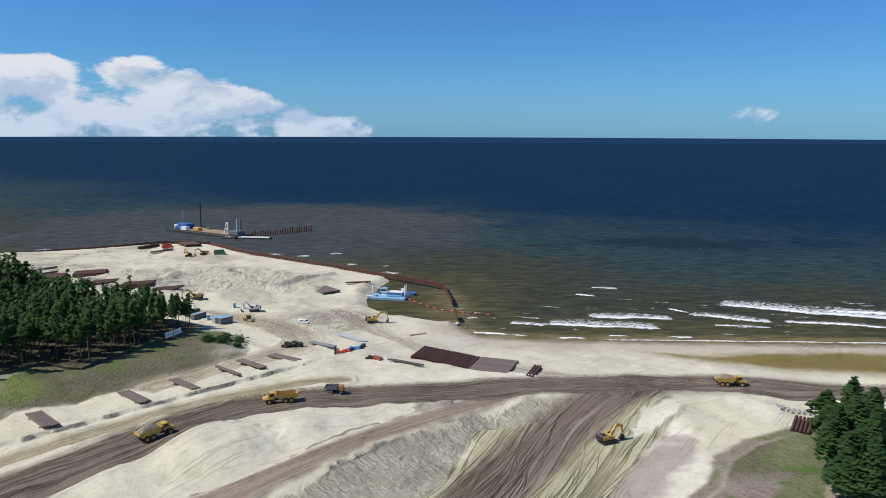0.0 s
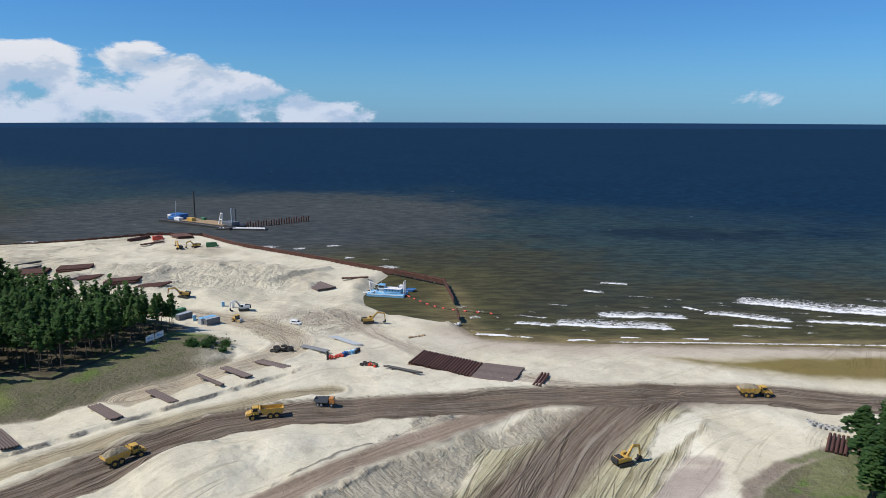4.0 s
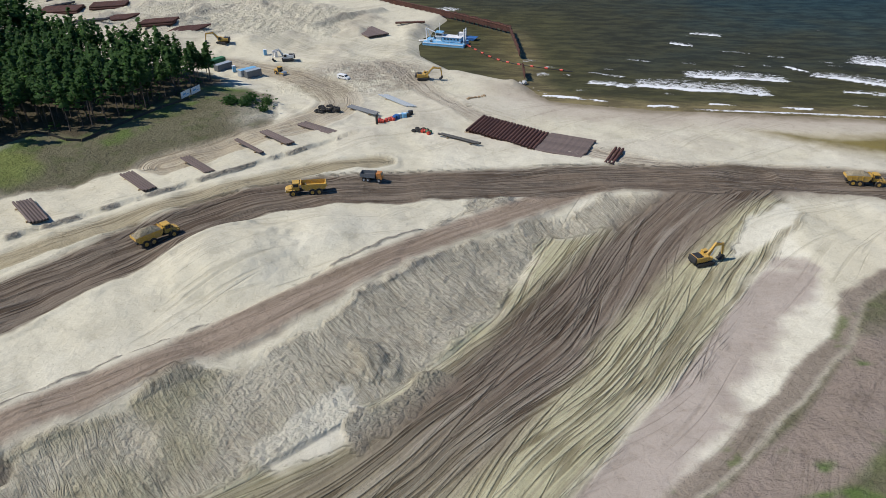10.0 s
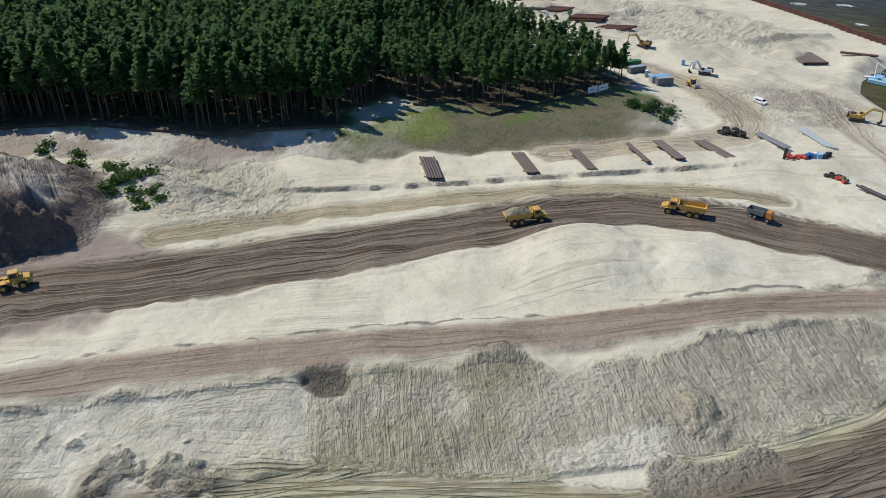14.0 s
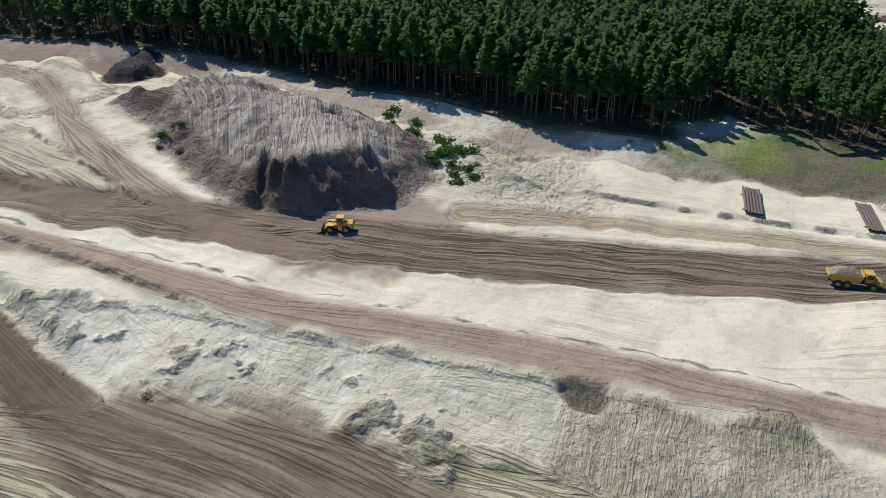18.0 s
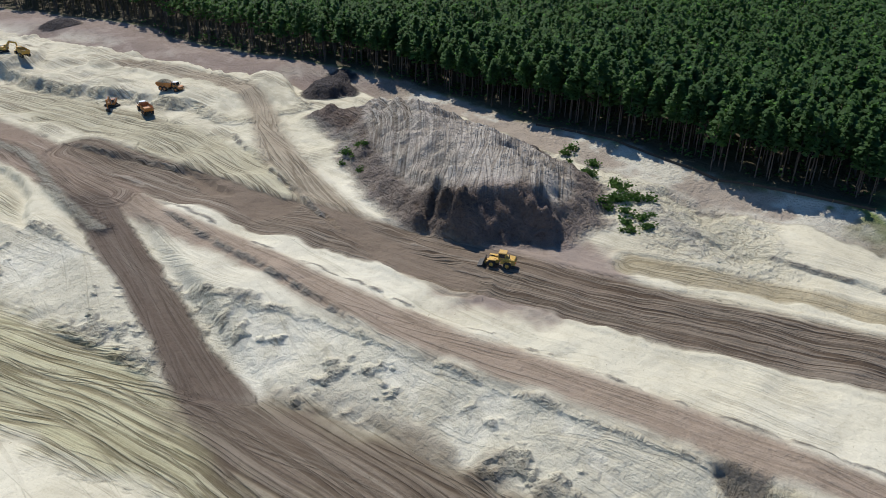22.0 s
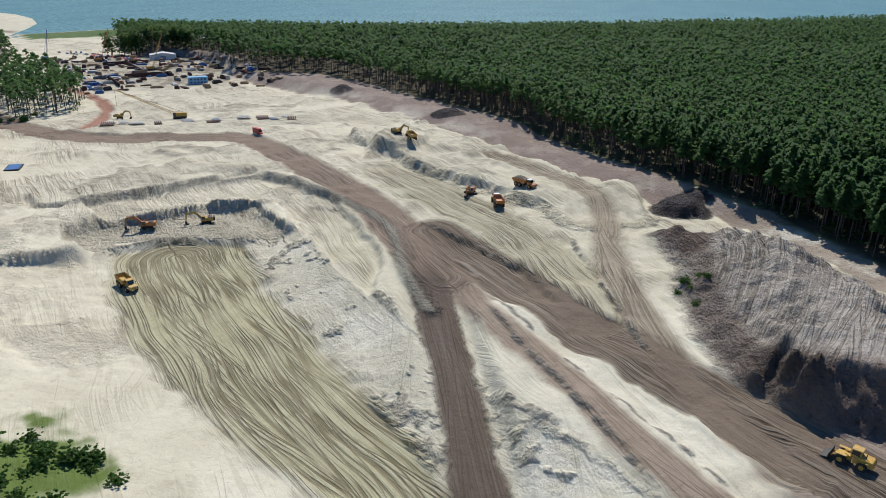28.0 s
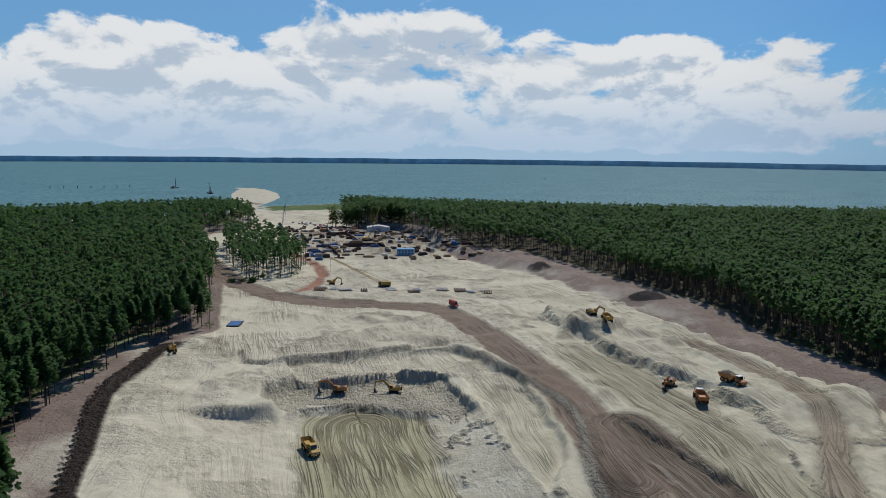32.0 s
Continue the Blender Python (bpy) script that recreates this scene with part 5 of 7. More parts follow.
# ---- articulated dump trucks ----
def dump_truck(x, y, turn, label, loaded=False, paint=MAT_YELLOW):
    t = empty("dump_truck", x, y, level_at(x, y) - 0.05, turn, label, "dump truck", "articulated dump trucks")
    part("chassis", boxes((3.2, 0, 1.15, 3.6, 1.2, 0.5), (-1.6, 0, 1.2, 6.0, 1.1, 0.45), (0.9, 0, 1.2, 1.0, 0.7, 0.6), bevel=0.05), MAT_BLACK, t)
    part("hood", prism([(3.6, 1.1), (5.35, 1.0), (5.4, 1.7), (5.1, 2.0), (3.6, 2.35)], -1.15, 1.15, 0.1), paint, t)
    part("mudguard", boxes((4.0, 1.35, 1.75, 2.0, 0.5, 0.12), (4.0, -1.35, 1.75, 2.0, 0.5, 0.12), bevel=0.03), paint, t)
    cab = part("cab", prism([(1.9, 1.4), (3.6, 1.4), (3.65, 2.4), (3.35, 3.35), (1.95, 3.35)], -1.0, 1.0, 0.08), paint, t)
    part("windscreen", boxes((3.58, 0, 2.85, 0.06, 1.7, 0.8, -17), bevel=0.01), MAT_GLASS, cab)
    for s in (-1, 1):
        part("side_window", boxes((2.75, s * 1.01, 2.8, 1.2, 0.05, 0.8), bevel=0.01), MAT_GLASS, cab)
        part("headlight", boxes((5.4, s * 0.8, 1.45, 0.08, 0.35, 0.2), bevel=0.02), MAT_WHITE, t)
        part("mirror", boxes((3.7, s * 1.35, 2.7, 0.1, 0.2, 0.5), bevel=0.02), MAT_BLACK, t)
        part("tipping_cylinder", rod((-0.6, s * 0.7, 1.2), (0.4, s * 1.1, 2.4), 0.12), MAT_GREY, t)
    part("cab_roof", boxes((2.65, 0, 3.42, 1.7, 2.05, 0.12), bevel=0.04), MAT_WHITE if paint is MAT_ORANGE else paint, cab)
    part("exhaust", rod((1.7, -0.9, 2.0), (1.7, -0.9, 3.5), 0.09), MAT_BLACK, t)
    bm = prism([(-5.0, 2.35), (-4.2, 1.5), (0.6, 1.45), (1.25, 2.2), (1.45, 3.15), (-4.9, 3.0)], -1.5, 1.5, 0)
    topf = max(bm.faces, key=lambda f: f.calc_center_median().z)
    ins = bmesh.ops.inset_region(bm, faces=[topf], thickness=0.16)
    for v in topf.verts:
        v.co.z -= 1.1
        v.co.x *= 0.93
    bed = part("dump_body", bm, paint, t, "dirty yellow dump body")
    for xx in (-3.6, -2.2, -0.8):
        for s in (-1, 1):
            part("rib", boxes((xx, s * 1.54, 2.35, 0.18, 0.12, 1.3), bevel=0.02), paint, bed)
    part("rock_guard", boxes((1.55, 0, 3.2, 0.5, 2.9, 0.08, 25), bevel=0.02), paint, bed)
    if loaded:
        h = heap(6.2, 2.9, 1.25, 3)
        bmesh.ops.translate(h, verts=h.verts[:], vec=(-1.8, 0, 2.9))
        part("sand_load", h, MAT_LOAD, t, "heaped olive sand load")
    for xx in (3.55, -1.25, -2.95):
        for s in (-1, 1):
            wheel_on(t, xx, s * 1.35, 0.92, 0.7, paint)
    return t


TRUCK = "dusty yellow articulated dump truck, empty, on the haul road"
LADEN = "yellow articulated dump truck heaped with sand on the haul road"
dump_truck(-49, 209.5, 196, TRUCK)
dump_truck(-76, 181, 51, LADEN, True)
dump_truck(97, 234, -4, LADEN, True)
dump_truck(-264, 1.5, 205, "orange yellow articulated dump truck beside the terrace excavator", False, MAT_ORANGE)
dump_truck(-280, 8, 60, "orange yellow articulated dump truck on the upper sand terrace", True, MAT_ORANGE)
dump_truck(-175, -89, 60, "dark mud-stained yellow dump truck on the floor of the pit", False, MAT_YELLOW)
dump_truck(-329, -55, 215, "yellow articulated dump truck by the far excavator", False)


# ---- excavators ----
def excavator(x, y, turn, label, swing=0.0, paint=MAT_YELLOW, reach=1.0, dz=0.0):
    t = empty("excavator", x, y, level_at(x, y) + dz, turn, label, "excavator", "excavators")
    for s in (-1, 1):
        tr = part("track", prism([(-2.4, 0.45), (-2.0, 0.05), (2.0, 0.05), (2.4, 0.45), (2.1, 0.95), (-2.1, 0.95)], s * 1.35 - 0.32, s * 1.35 + 0.32, 0.08), MAT_BLACK, t)
        for k in range(9):
            part("grouser", boxes((-1.9 + 0.475 * k, s * 1.35, 0.96, 0.1, 0.66, 0.06), bevel=0.01), MAT_RUBBER, tr)
    part("undercarriage", boxes((0, 0, 0.65, 2.6, 2.2, 0.5), bevel=0.08), MAT_BLACK, t)
    part("turntable", rod((0, 0, 0.85), (0, 0, 1.1), 0.75, 16), MAT_BLACK, t)
    R = pose(0, 0, 0, 0, 0, swing)

    def up(bm):
        bmesh.ops.transform(bm, matrix=R, verts=bm.verts[:])
        return bm

    house = part("house", up(boxes((-0.8, 0, 1.75, 3.4, 2.6, 1.25), (1.3, -0.6, 1.5, 1.2, 1.3, 0.8), bevel=0.1)), paint, t)
    part("counterweight", up(prism([(-3.1, 1.15), (-2.4, 1.15), (-2.4, 2.45), (-2.95, 2.4)], -1.3, 1.3, 0.12)), paint if paint is MAT_ORANGE else MAT_BLACK, house)
    part("engine_cover", up(boxes((-1.4, 0, 2.43, 1.7, 2.2, 0.16), bevel=0.05)), MAT_BLACK, house)
    part("exhaust", up(rod((-1.2, -0.7, 2.4), (-1.2, -0.7, 3.0), 0.08)), MAT_BLACK, house)
    cab = part("cab", up(prism([(0.15, 1.2), (1.75, 1.2), (1.85, 1.9), (1.5, 3.0), (0.2, 3.0)], 0.35, 1.3, 0.06)), paint, t)
    part("cab_window", up(boxes((0.95, 1.31, 2.35, 1.1, 0.04, 1.0), (0.95, 0.34, 2.35, 1.1, 0.04, 1.0), (1.7, 0.82, 2.45, 0.05, 0.75, 0.9, -17), bevel=0.01)), MAT_GLASS, cab)
    k = reach
    elbow, tip, knee = (1.0 + 2.6 * k, 4.9), (1.0 + 5.6 * k, 4.1), (1.0 + 5.9 * k, 1.4)
    boom = part("boom", up(prism([(0.8, 1.4), (1.3, 1.3), (elbow[0] + 0.2, elbow[1] - 0.75), (tip[0], tip[1] - 0.25), (tip[0] + 0.1, tip[1] + 0.15), (elbow[0], elbow[1]), (0.6, 1.9)], -0.28, 0.28, 0.05)), paint, t)
    part("boom_cylinder", up(rods((((1.5, -0.4, 1.3), (elbow[0] - 0.2, -0.4, elbow[1] - 0.9)), ((1.5, 0.4, 1.3), (elbow[0] - 0.2, 0.4, elbow[1] - 0.9))), 0.1)), MAT_GREY, boom)
    part("stick", up(prism([(tip[0] - 0.8, tip[1] + 0.5), (tip[0] + 0.1, tip[1] + 0.35), (knee[0] + 0.18, knee[1]), (knee[0] - 0.15, knee[1]), (tip[0] - 0.3, tip[1] - 0.3)], -0.2, 0.2, 0.04)), paint, t)
    part("stick_cylinder", up(rod((elbow[0], 0, elbow[1] + 0.15), (tip[0] - 0.7, 0, tip[1] + 0.5), 0.1)), MAT_GREY, boom)
    part("bucket", up(prism([(knee[0] - 0.2, knee[1] + 0.1), (knee[0] + 0.3, knee[1]), (knee[0] + 0.35, knee[1] - 0.7), (knee[0] - 0.2, knee[1] - 1.25), (knee[0] - 1.1, knee[1] - 1.1), (knee[0] - 1.0, knee[1] - 0.95), (knee[0] - 0.4, knee[1] - 0.75)], -0.7, 0.7, 0.04)), MAT_BLACK, t)
    return t


excavator(46, 191, 25, "yellow tracked excavator digging on the floor of the cut", 0, MAT_YELLOW, 0.72)
excavator(-31, 310, 8, "yellow tracked excavator at the edge of the harbour pond")
excavator(-276, -12, 300, "orange tracked excavator loading trucks below the sand terrace", 60, MAT_ORANGE)
excavator(-335, -64, 30, "dark yellow tracked excavator on top of a sand block", 40)
excavator(-214, -112, 230, "orange tracked excavator on the bench of the pit", 75, MAT_ORANGE)
excavator(-227, -97, 215, "dark yellow tracked excavator on the bench of the pit", 90)
excavator(-119, 342, 170, "olive tracked excavator beside the pine wood", 20)
excavator(-88, 329, 200, "white tracked excavator parked in the beach yard", 0, MAT_WHITE, 0.8)
excavator(-172, 482, 100, "yellow tracked excavator working on the harbour mole", 30)
excavator(-163, 487, 230, "olive tracked excavator working on the harbour mole", 0)
excavator(-355, -240, 40, "yellow tracked excavator beside the crossing road", 60, dz=0)
excavator(-203, -190, 60, "yellow tracked excavator on the dark peat bank", 0)


# ---- wheel loader, roller, vans ----
def wheel_loader(x, y, turn):
    t = empty("wheel_loader", x, y, level_at(x, y) - 0.05, turn, "bright yellow wheel loader beside the topsoil mound", "wheel loader")
    part("rear_body", prism([(-3.6, 1.0), (-0.3, 1.0), (-0.3, 1.9), (-1.2, 2.5), (-3.4, 2.3), (-3.7, 1.7)], -1.15, 1.15, 0.1), MAT_YELLOW, t)
    part("front_frame", boxes((1.2, 0, 1.3, 2.4, 1.2, 0.9), bevel=0.08), MAT_YELLOW, t)
    cab = part("cab", prism([(-1.5, 1.9), (0.2, 1.9), (0.3, 2.6), (0.0, 3.5), (-1.4, 3.5)], -0.8, 0.8, 0.06), MAT_YELLOW, t)
    part("cab_window", boxes((-0.6, 0.81, 2.9, 1.3, 0.04, 0.9), (-0.6, -0.81, 2.9, 1.3, 0.04, 0.9), (0.18, 0, 2.9, 0.05, 1.3, 1.0, -17), bevel=0.01), MAT_GLASS, cab)
    part("cab_roof", boxes((-0.7, 0, 3.56, 1.8, 1.8, 0.14), bevel=0.05), MAT_YELLOW, cab)
    for s in (-1, 1):
        part("lift_arm", prism([(0.6, 2.0), (0.9, 2.1), (3.5, 0.75), (3.4, 0.45)], s * 0.65 - 0.12, s * 0.65 + 0.12, 0.02), MAT_YELLOW, t)
        part("rear_light", boxes((-3.72, s * 0.9, 1.7, 0.06, 0.25, 0.25), bevel=0.01), MAT_RED, t)
        for xx in (1.6, -1.9):
            wheel_on(t, xx, s * 1.2, 0.9, 0.72)
            part("mudguard", boxes((xx, s * 1.2, 1.95, 1.9, 0.7, 0.1), bevel=0.03), MAT_YELLOW, t)
    part("bucket", prism([(3.3, 0.15), (4.8, 0.1), (4.8, 0.2), (3.6, 0.45), (3.45, 1.4), (3.3, 1.45)], -1.6, 1.6, 0.03), MAT_BLACK, t)
    part("exhaust", rod((-2.2, 0.4, 2.3), (-2.2, 0.4, 3.2), 0.08), MAT_BLACK, t)
    return t


wheel_loader(-140, 95, 243)


def van(x, y, turn, label, paint=MAT_WHITE, long=4.9, tall=1.9, name="van"):
    t = empty(name, x, y, level_at(x, y), turn, label, name)
    h = tall
    part("body", prism([(-long / 2, 0.35), (long / 2, 0.35), (long / 2, 0.95), (long / 2 - 0.9, 1.1), (long / 2 - 1.6, h), (-long / 2 + 0.1, h), (-long / 2, 1.0)], -0.95, 0.95, 0.07), paint, t)
    part("windscreen", boxes((long / 2 - 1.2, 0, (h + 1.15) / 2, 0.05, 1.6, h - 1.1, -43), bevel=0.01), MAT_GLASS, t)
    part("side_windows", boxes((-0.2, 0.955, h - 0.4, long * 0.5, 0.03, 0.45), (-0.2, -0.955, h - 0.4, long * 0.5, 0.03, 0.45), bevel=0.01), MAT_GLASS, t)
    for xx in (long / 2 - 0.95, -long / 2 + 0.9):
        for s in (-1, 1):
            wheel_on(t, xx, s * 0.86, 0.36, 0.24, MAT_GREY)
    return t


van(-61, 309, -25, "white pickup parked on brown tracks in the yard", MAT_WHITE, 5.0, 1.8)
van(-196, 509, 40, "bright red lorry at the tip of the mole", MAT_RED, 8.0, 3.2, "lorry")
van(-152, 487, 20, "green works lorry on the mole", MAT_GREEN, 8.0, 3.2, "lorry")
van(-341, -143, 60, "dark red truck on the crossing haul road", MAT_RED, 7.5, 2.9, "lorry")


def small_dumper(x, y, turn):
    t = empty("tipper", x, y, level_at(x, y), turn, "small grey and orange tipper parked beside the haul road", "tipper")
    part("chassis", boxes((0, 0, 0.9, 5.4, 0.9, 0.35), bevel=0.04), MAT_BLACK, t)
    part("cab", prism([(1.2, 0.9), (2.8, 0.9), (2.8, 1.7), (2.5, 2.6), (1.2, 2.6)], -0.9, 0.9, 0.06), MAT_ORANGE, t)
    part("window", boxes((2.68, 0, 2.15, 0.05, 1.4, 0.7, -18), bevel=0.01), MAT_GLASS, t)
    bm = prism([(-2.9, 1.25), (0.9, 1.25), (1.0, 2.5), (-3.1, 2.3)], -1.15, 1.15, 0)
    f = max(bm.faces, key=lambda q: q.calc_center_median().z)
    bmesh.ops.inset_region(bm, faces=[f], thickness=0.1)
    for v in f.verts:
        v.co.z -= 0.9
    part("tipping_body", bm, MAT_DGREY, t)
    for xx in (2.0, -1.0, -2.1):
        for s in (-1, 1):
            wheel_on(t, xx, s * 0.95, 0.55, 0.4, MAT_GREY)


small_dumper(-34, 219.5, -6)


def roller(x, y, turn):
    t = empty("road_roller", x, y, level_at(x, y), turn, "yellow road roller on the sand track", "road roller")
    part("drum", rod((1.7, -1.05, 0.75), (1.7, 1.05, 0.75), 0.75, 18), MAT_GREY, t)
    part("drum_frame", boxes((1.7, 1.15, 0.9, 2.0, 0.14, 0.5), (1.7, -1.15, 0.9, 2.0, 0.14, 0.5), (0.6, 0, 0.9, 0.3, 2.3, 0.5), bevel=0.03), MAT_YELLOW, t)
    part("engine_hood", boxes((-1.6, 0, 1.4, 2.2, 1.7, 1.0), bevel=0.1), MAT_YELLOW, t)
    part("cab", boxes((-0.1, 0, 2.0, 1.3, 1.6, 1.7), bevel=0.06), MAT_GLASS, t)
    part("cab_roof", boxes((-0.1, 0, 2.93, 1.6, 1.8, 0.14), bevel=0.04), MAT_YELLOW, t)
    for s in (-1, 1):
        wheel_on(t, -1.5, s * 0.95, 0.72, 0.5)


roller(-86, 312, -30)


# ---- stacks of steel piles ----
def pile_mesh(length, r, mat, sides=8):
    bm = bmesh.new()
    a, b, c = [], [], []
    for k in range(sides):
        an = 2 * math.pi * (k + 0.5) / sides
        cy, cz = math.cos(an), math.sin(an)
        a.append(bm.verts.new((-length / 2, r * cy, r + r * cz)))
        b.append(bm.verts.new((length / 2, r * cy, r + r * cz)))
        c.append((bm.verts.new((length / 2, 0.78 * r * cy, r + 0.78 * r * cz)), bm.verts.new((-length / 2, 0.78 * r * cy, r + 0.78 * r * cz)),
                  bm.verts.new((length / 2 - 0.8, 0.78 * r * cy, r + 0.78 * r * cz)), bm.verts.new((-length / 2 + 0.8, 0.78 * r * cy, r + 0.78 * r * cz))))
    for k in range(sides):
        j = (k + 1) % sides
        bm.faces.new((a[k], b[k], b[j], a[j]))
        bm.faces.new((b[k], c[k][0], c[j][0], b[j]))
        bm.faces.new((a[j], c[j][1], c[k][1], a[k]))
        bm.faces.new((c[k][0], c[k][2], c[j][2], c[j][0]))
        bm.faces.new((c[j][1], c[j][3], c[k][3], c[k][1]))
    me = bpy.data.meshes.new("steel_pipe")
    bm.to_mesh(me)
    bm.free()
    me.materials.append(mat)
    return me


def pile_stack(x, y, turn, count, length, r, label, mat=MAT_PILE, gap=1.06, shift=0.0, layers=1, group="stacks of steel piles"):
    """Piles side by side on the sand; shift: how far each lies ahead of the one before."""
    z = level_at(x, y)
    t = empty("pipe_stack", x, y, z, turn, label, "pipe stack", group)
    me = pile_mesh(length, r, mat)
    rr = random.Random(int(x * 7 + y * 3))
    for lay in range(layers):
        for k in range(count - lay):
            ob = new("steel_pipe", me)
            ob.parent = t
            ob.matrix_basis = pose((k - count / 2) * shift + rr.uniform(-0.25, 0.25), (k - (count - 1) / 2 + lay * 0.5) * 2 * r * gap, 0.22 + lay * 1.75 * r, 0, 0, rr.uniform(-0.4, 0.4))
    for xx in (-length * 0.3, length * 0.3):
        part("timber", boxes((xx, 0, 0.06, 0.25, count * 2 * r * gap + 0.6, 0.34), bevel=0.02), MAT_WOOD, t)
    return t


BROWN_STACK = "row of weathered brown steel piles lying on the sand"
for x, y, turn, n in ((-110, 189, -42.5, 6), (-93, 208.5, -40, 5), (-82, 220.5, -40, 4), (-72.5, 235, -39.5, 2), (-66.5, 242.5, -38.5, 4), (-58, 256, -31, 5)):
    pile_stack(x, y, turn, n, 13.6, 0.33, BROWN_STACK, shift=0.15)
pile_stack(1.0, 260.6, 70, 21, 14.0, 0.52, "rust-red steel pipes laid side by side near the beach", MAT_RUST, 1.13, 0.27, 1)
pile_stack(18.6, 251.8, -20, 17, 14.2, 0.42, "flat stack of brown steel piles beside the haul road", MAT_PILE, 1.02, 0.02, 1)
pile_stack(32, 244.2, 69, 3, 12, 0.42, "three dark steel pipes beside the haul road", MAT_RUST, 1.2)
pile_stack(103.5, 197.5, 58, 5, 12.5, 0.42, "dark steel pipes on pale sand beside the grass", MAT_RUST, 1.25)
pile_stack(110.5, 195.5, 60, 5, 12.5, 0.42, "dark steel pipes on pale sand beside the grass", MAT_RUST, 1.1)
pile_stack(-63, 376.5, -50, 12, 15, 0.42, "flat grey stack of steel piles on the mole", MAT_PILE, 1.05)
pile_stack(-47, 392.5, 12, 2, 14, 0.4, "dark steel beams lying on the mole", MAT_RUST)
for x, y, turn, n, w_, slip, lay in ((-222, 398, 20, 13, 18, 0.15, 2), (-203, 410, 22, 11, 17, 0.15, 2), (-187, 386, 25, 9, 15, 0.8, 1), (-158, 369, 25, 8, 15, 0.5, 2), (-143, 364, 27, 9, 14, 0.9, 1)):
    pile_stack(x, y, turn, n, w_, 0.5, "rust-red steel pipes stacked on the sand behind the wood", MAT_RUST, 1.1, slip, lay)
for x, y in ((-237, 424), (-231, 413), (-192, 372)):
    pile_stack(x, y, 58 if x < -200 else 25, 3, 15, 0.4, "dark steel beams lying on the sand behind the wood", MAT_BLACK, 1.2, 0.6)
pile_stack(-186, 526, -50, 10, 15, 0.5, "rust-red steel pipes stacked at the tip of the mole", MAT_RUST, 1.1, 0.3, 2)
pile_stack(-213, 518, 67, 4, 18, 0.5, "rust-red steel pipes lying along the wall of the mole", MAT_RUST, 1.1, 0.3, 2)
pile_stack(-195, 496, 55, 2, 17, 0.45, "dark steel beams lying on the mole", MAT_RUST, 1.2)
pile_stack(-47, 274, -31, 4, 12.5, 0.25, "grey plastic pipes lying in the yard", MAT_DGREY, 1.3)
pile_stack(-37, 285.5, -43, 4, 16, 0.25, "grey plastic pipes lying in the yard", MAT_GREY, 1.4, 0.6)
pile_stack(-13, 251.5, -29, 2, 14, 0.3, "dark dredging pipes beside the track", MAT_BLACK, 1.3, 1.0)

# ---- sheet-pile wall of the harbour ----
WALL_LINE = [(6.5, 320), (4, 355), (0, 389), (-28, 414), (-89, 462), (-140, 500), (-175, 537), (-211, 541), (-251, 512), (-296, 488)]
pile_wall = empty("sheet_pile_wall", 0, 0, 0, 0, "rusty steel sheet-pile wall along the edge of the mole", "wall", kind="structure")
bm = prism([(-0.78, -3), (0.78, -3), (0.78, 0), (0.55, 0.02), (-0.78, 0)], -0.12, 0.12, 0)
for v in bm.verts:
    v.co.y += 0.28 * (1 if abs(v.co.x) < 0.7 else -1)
me = bpy.data.meshes.new("sheet_pile")
bm.to_mesh(me), bm.free()
me.materials.append(MAT_RUST)
pts, run = [], 0.0
for (ax, ay), (bx, by) in zip(WALL_LINE[:-1], WALL_LINE[1:]):
    ln = math.hypot(bx - ax, by - ay)
    for k in range(int(ln / 2.05)):
        f = (k + 0.5) / int(ln / 2.05)
        x, y = ax + (bx - ax) * f, ay + (by - ay) * f
        if 330 < y < 349 and x > 2:
            continue                                              # the harbour mouth
        pts.append((x, y, math.degrees(math.atan2(by - ay, bx - ax))))
for k, (x, y, a) in enumerate(pts[:298]):
    ob = new("sheet_pile", me)
    ob.parent = pile_wall
    ob.matrix_basis = pose(x, y, 3.5 + 0.25 * math.sin(k * 1.7) + (0.7 if y < 414 and x > -45 else 0), 0, 0, a) @ Matrix.Diagonal((1.35, 1, 1, 1))
for a, b in (((2, 372), (0, 389)), ((0, 389), (-28, 414)), ((-28, 414), (-89, 462)), ((-89, 462), (-140, 500)), ((-140, 500), (-175, 537))):
    dx_, dy_ = b[0] - a[0], b[1] - a[1]
    part("capping_beam", rod((a[0], a[1], 3.45), (b[0], b[1], 3.45), 0.32, 6), MAT_RUST, pile_wall)
for k in range(14):
    f = k / 13
    post = empty("mooring_post", 0.5 - 29 * f, 390.5 + 25 * f, -2, 0, "dark steel post standing along the harbour wall", "post", "posts of the harbour wall")
    part("tube", rod((0, 0, 0), (0, 0, 5.6), 0.3, 8), MAT_RUST, post)
for k in range(25):
    f = k / 24
    post = empty("guide_pile", -156 + 41 * f, 587 + 38 * f, -3, 0, "dark steel pile standing in a row in the sea", "pile", "row of piles in the sea")
    part("tube", rod((0, 0, 0), (0, 0, 7.4 + 0.8 * math.sin(k * 2.1)), 0.6, 8), MAT_RUST, post)
rng = random.Random(5)


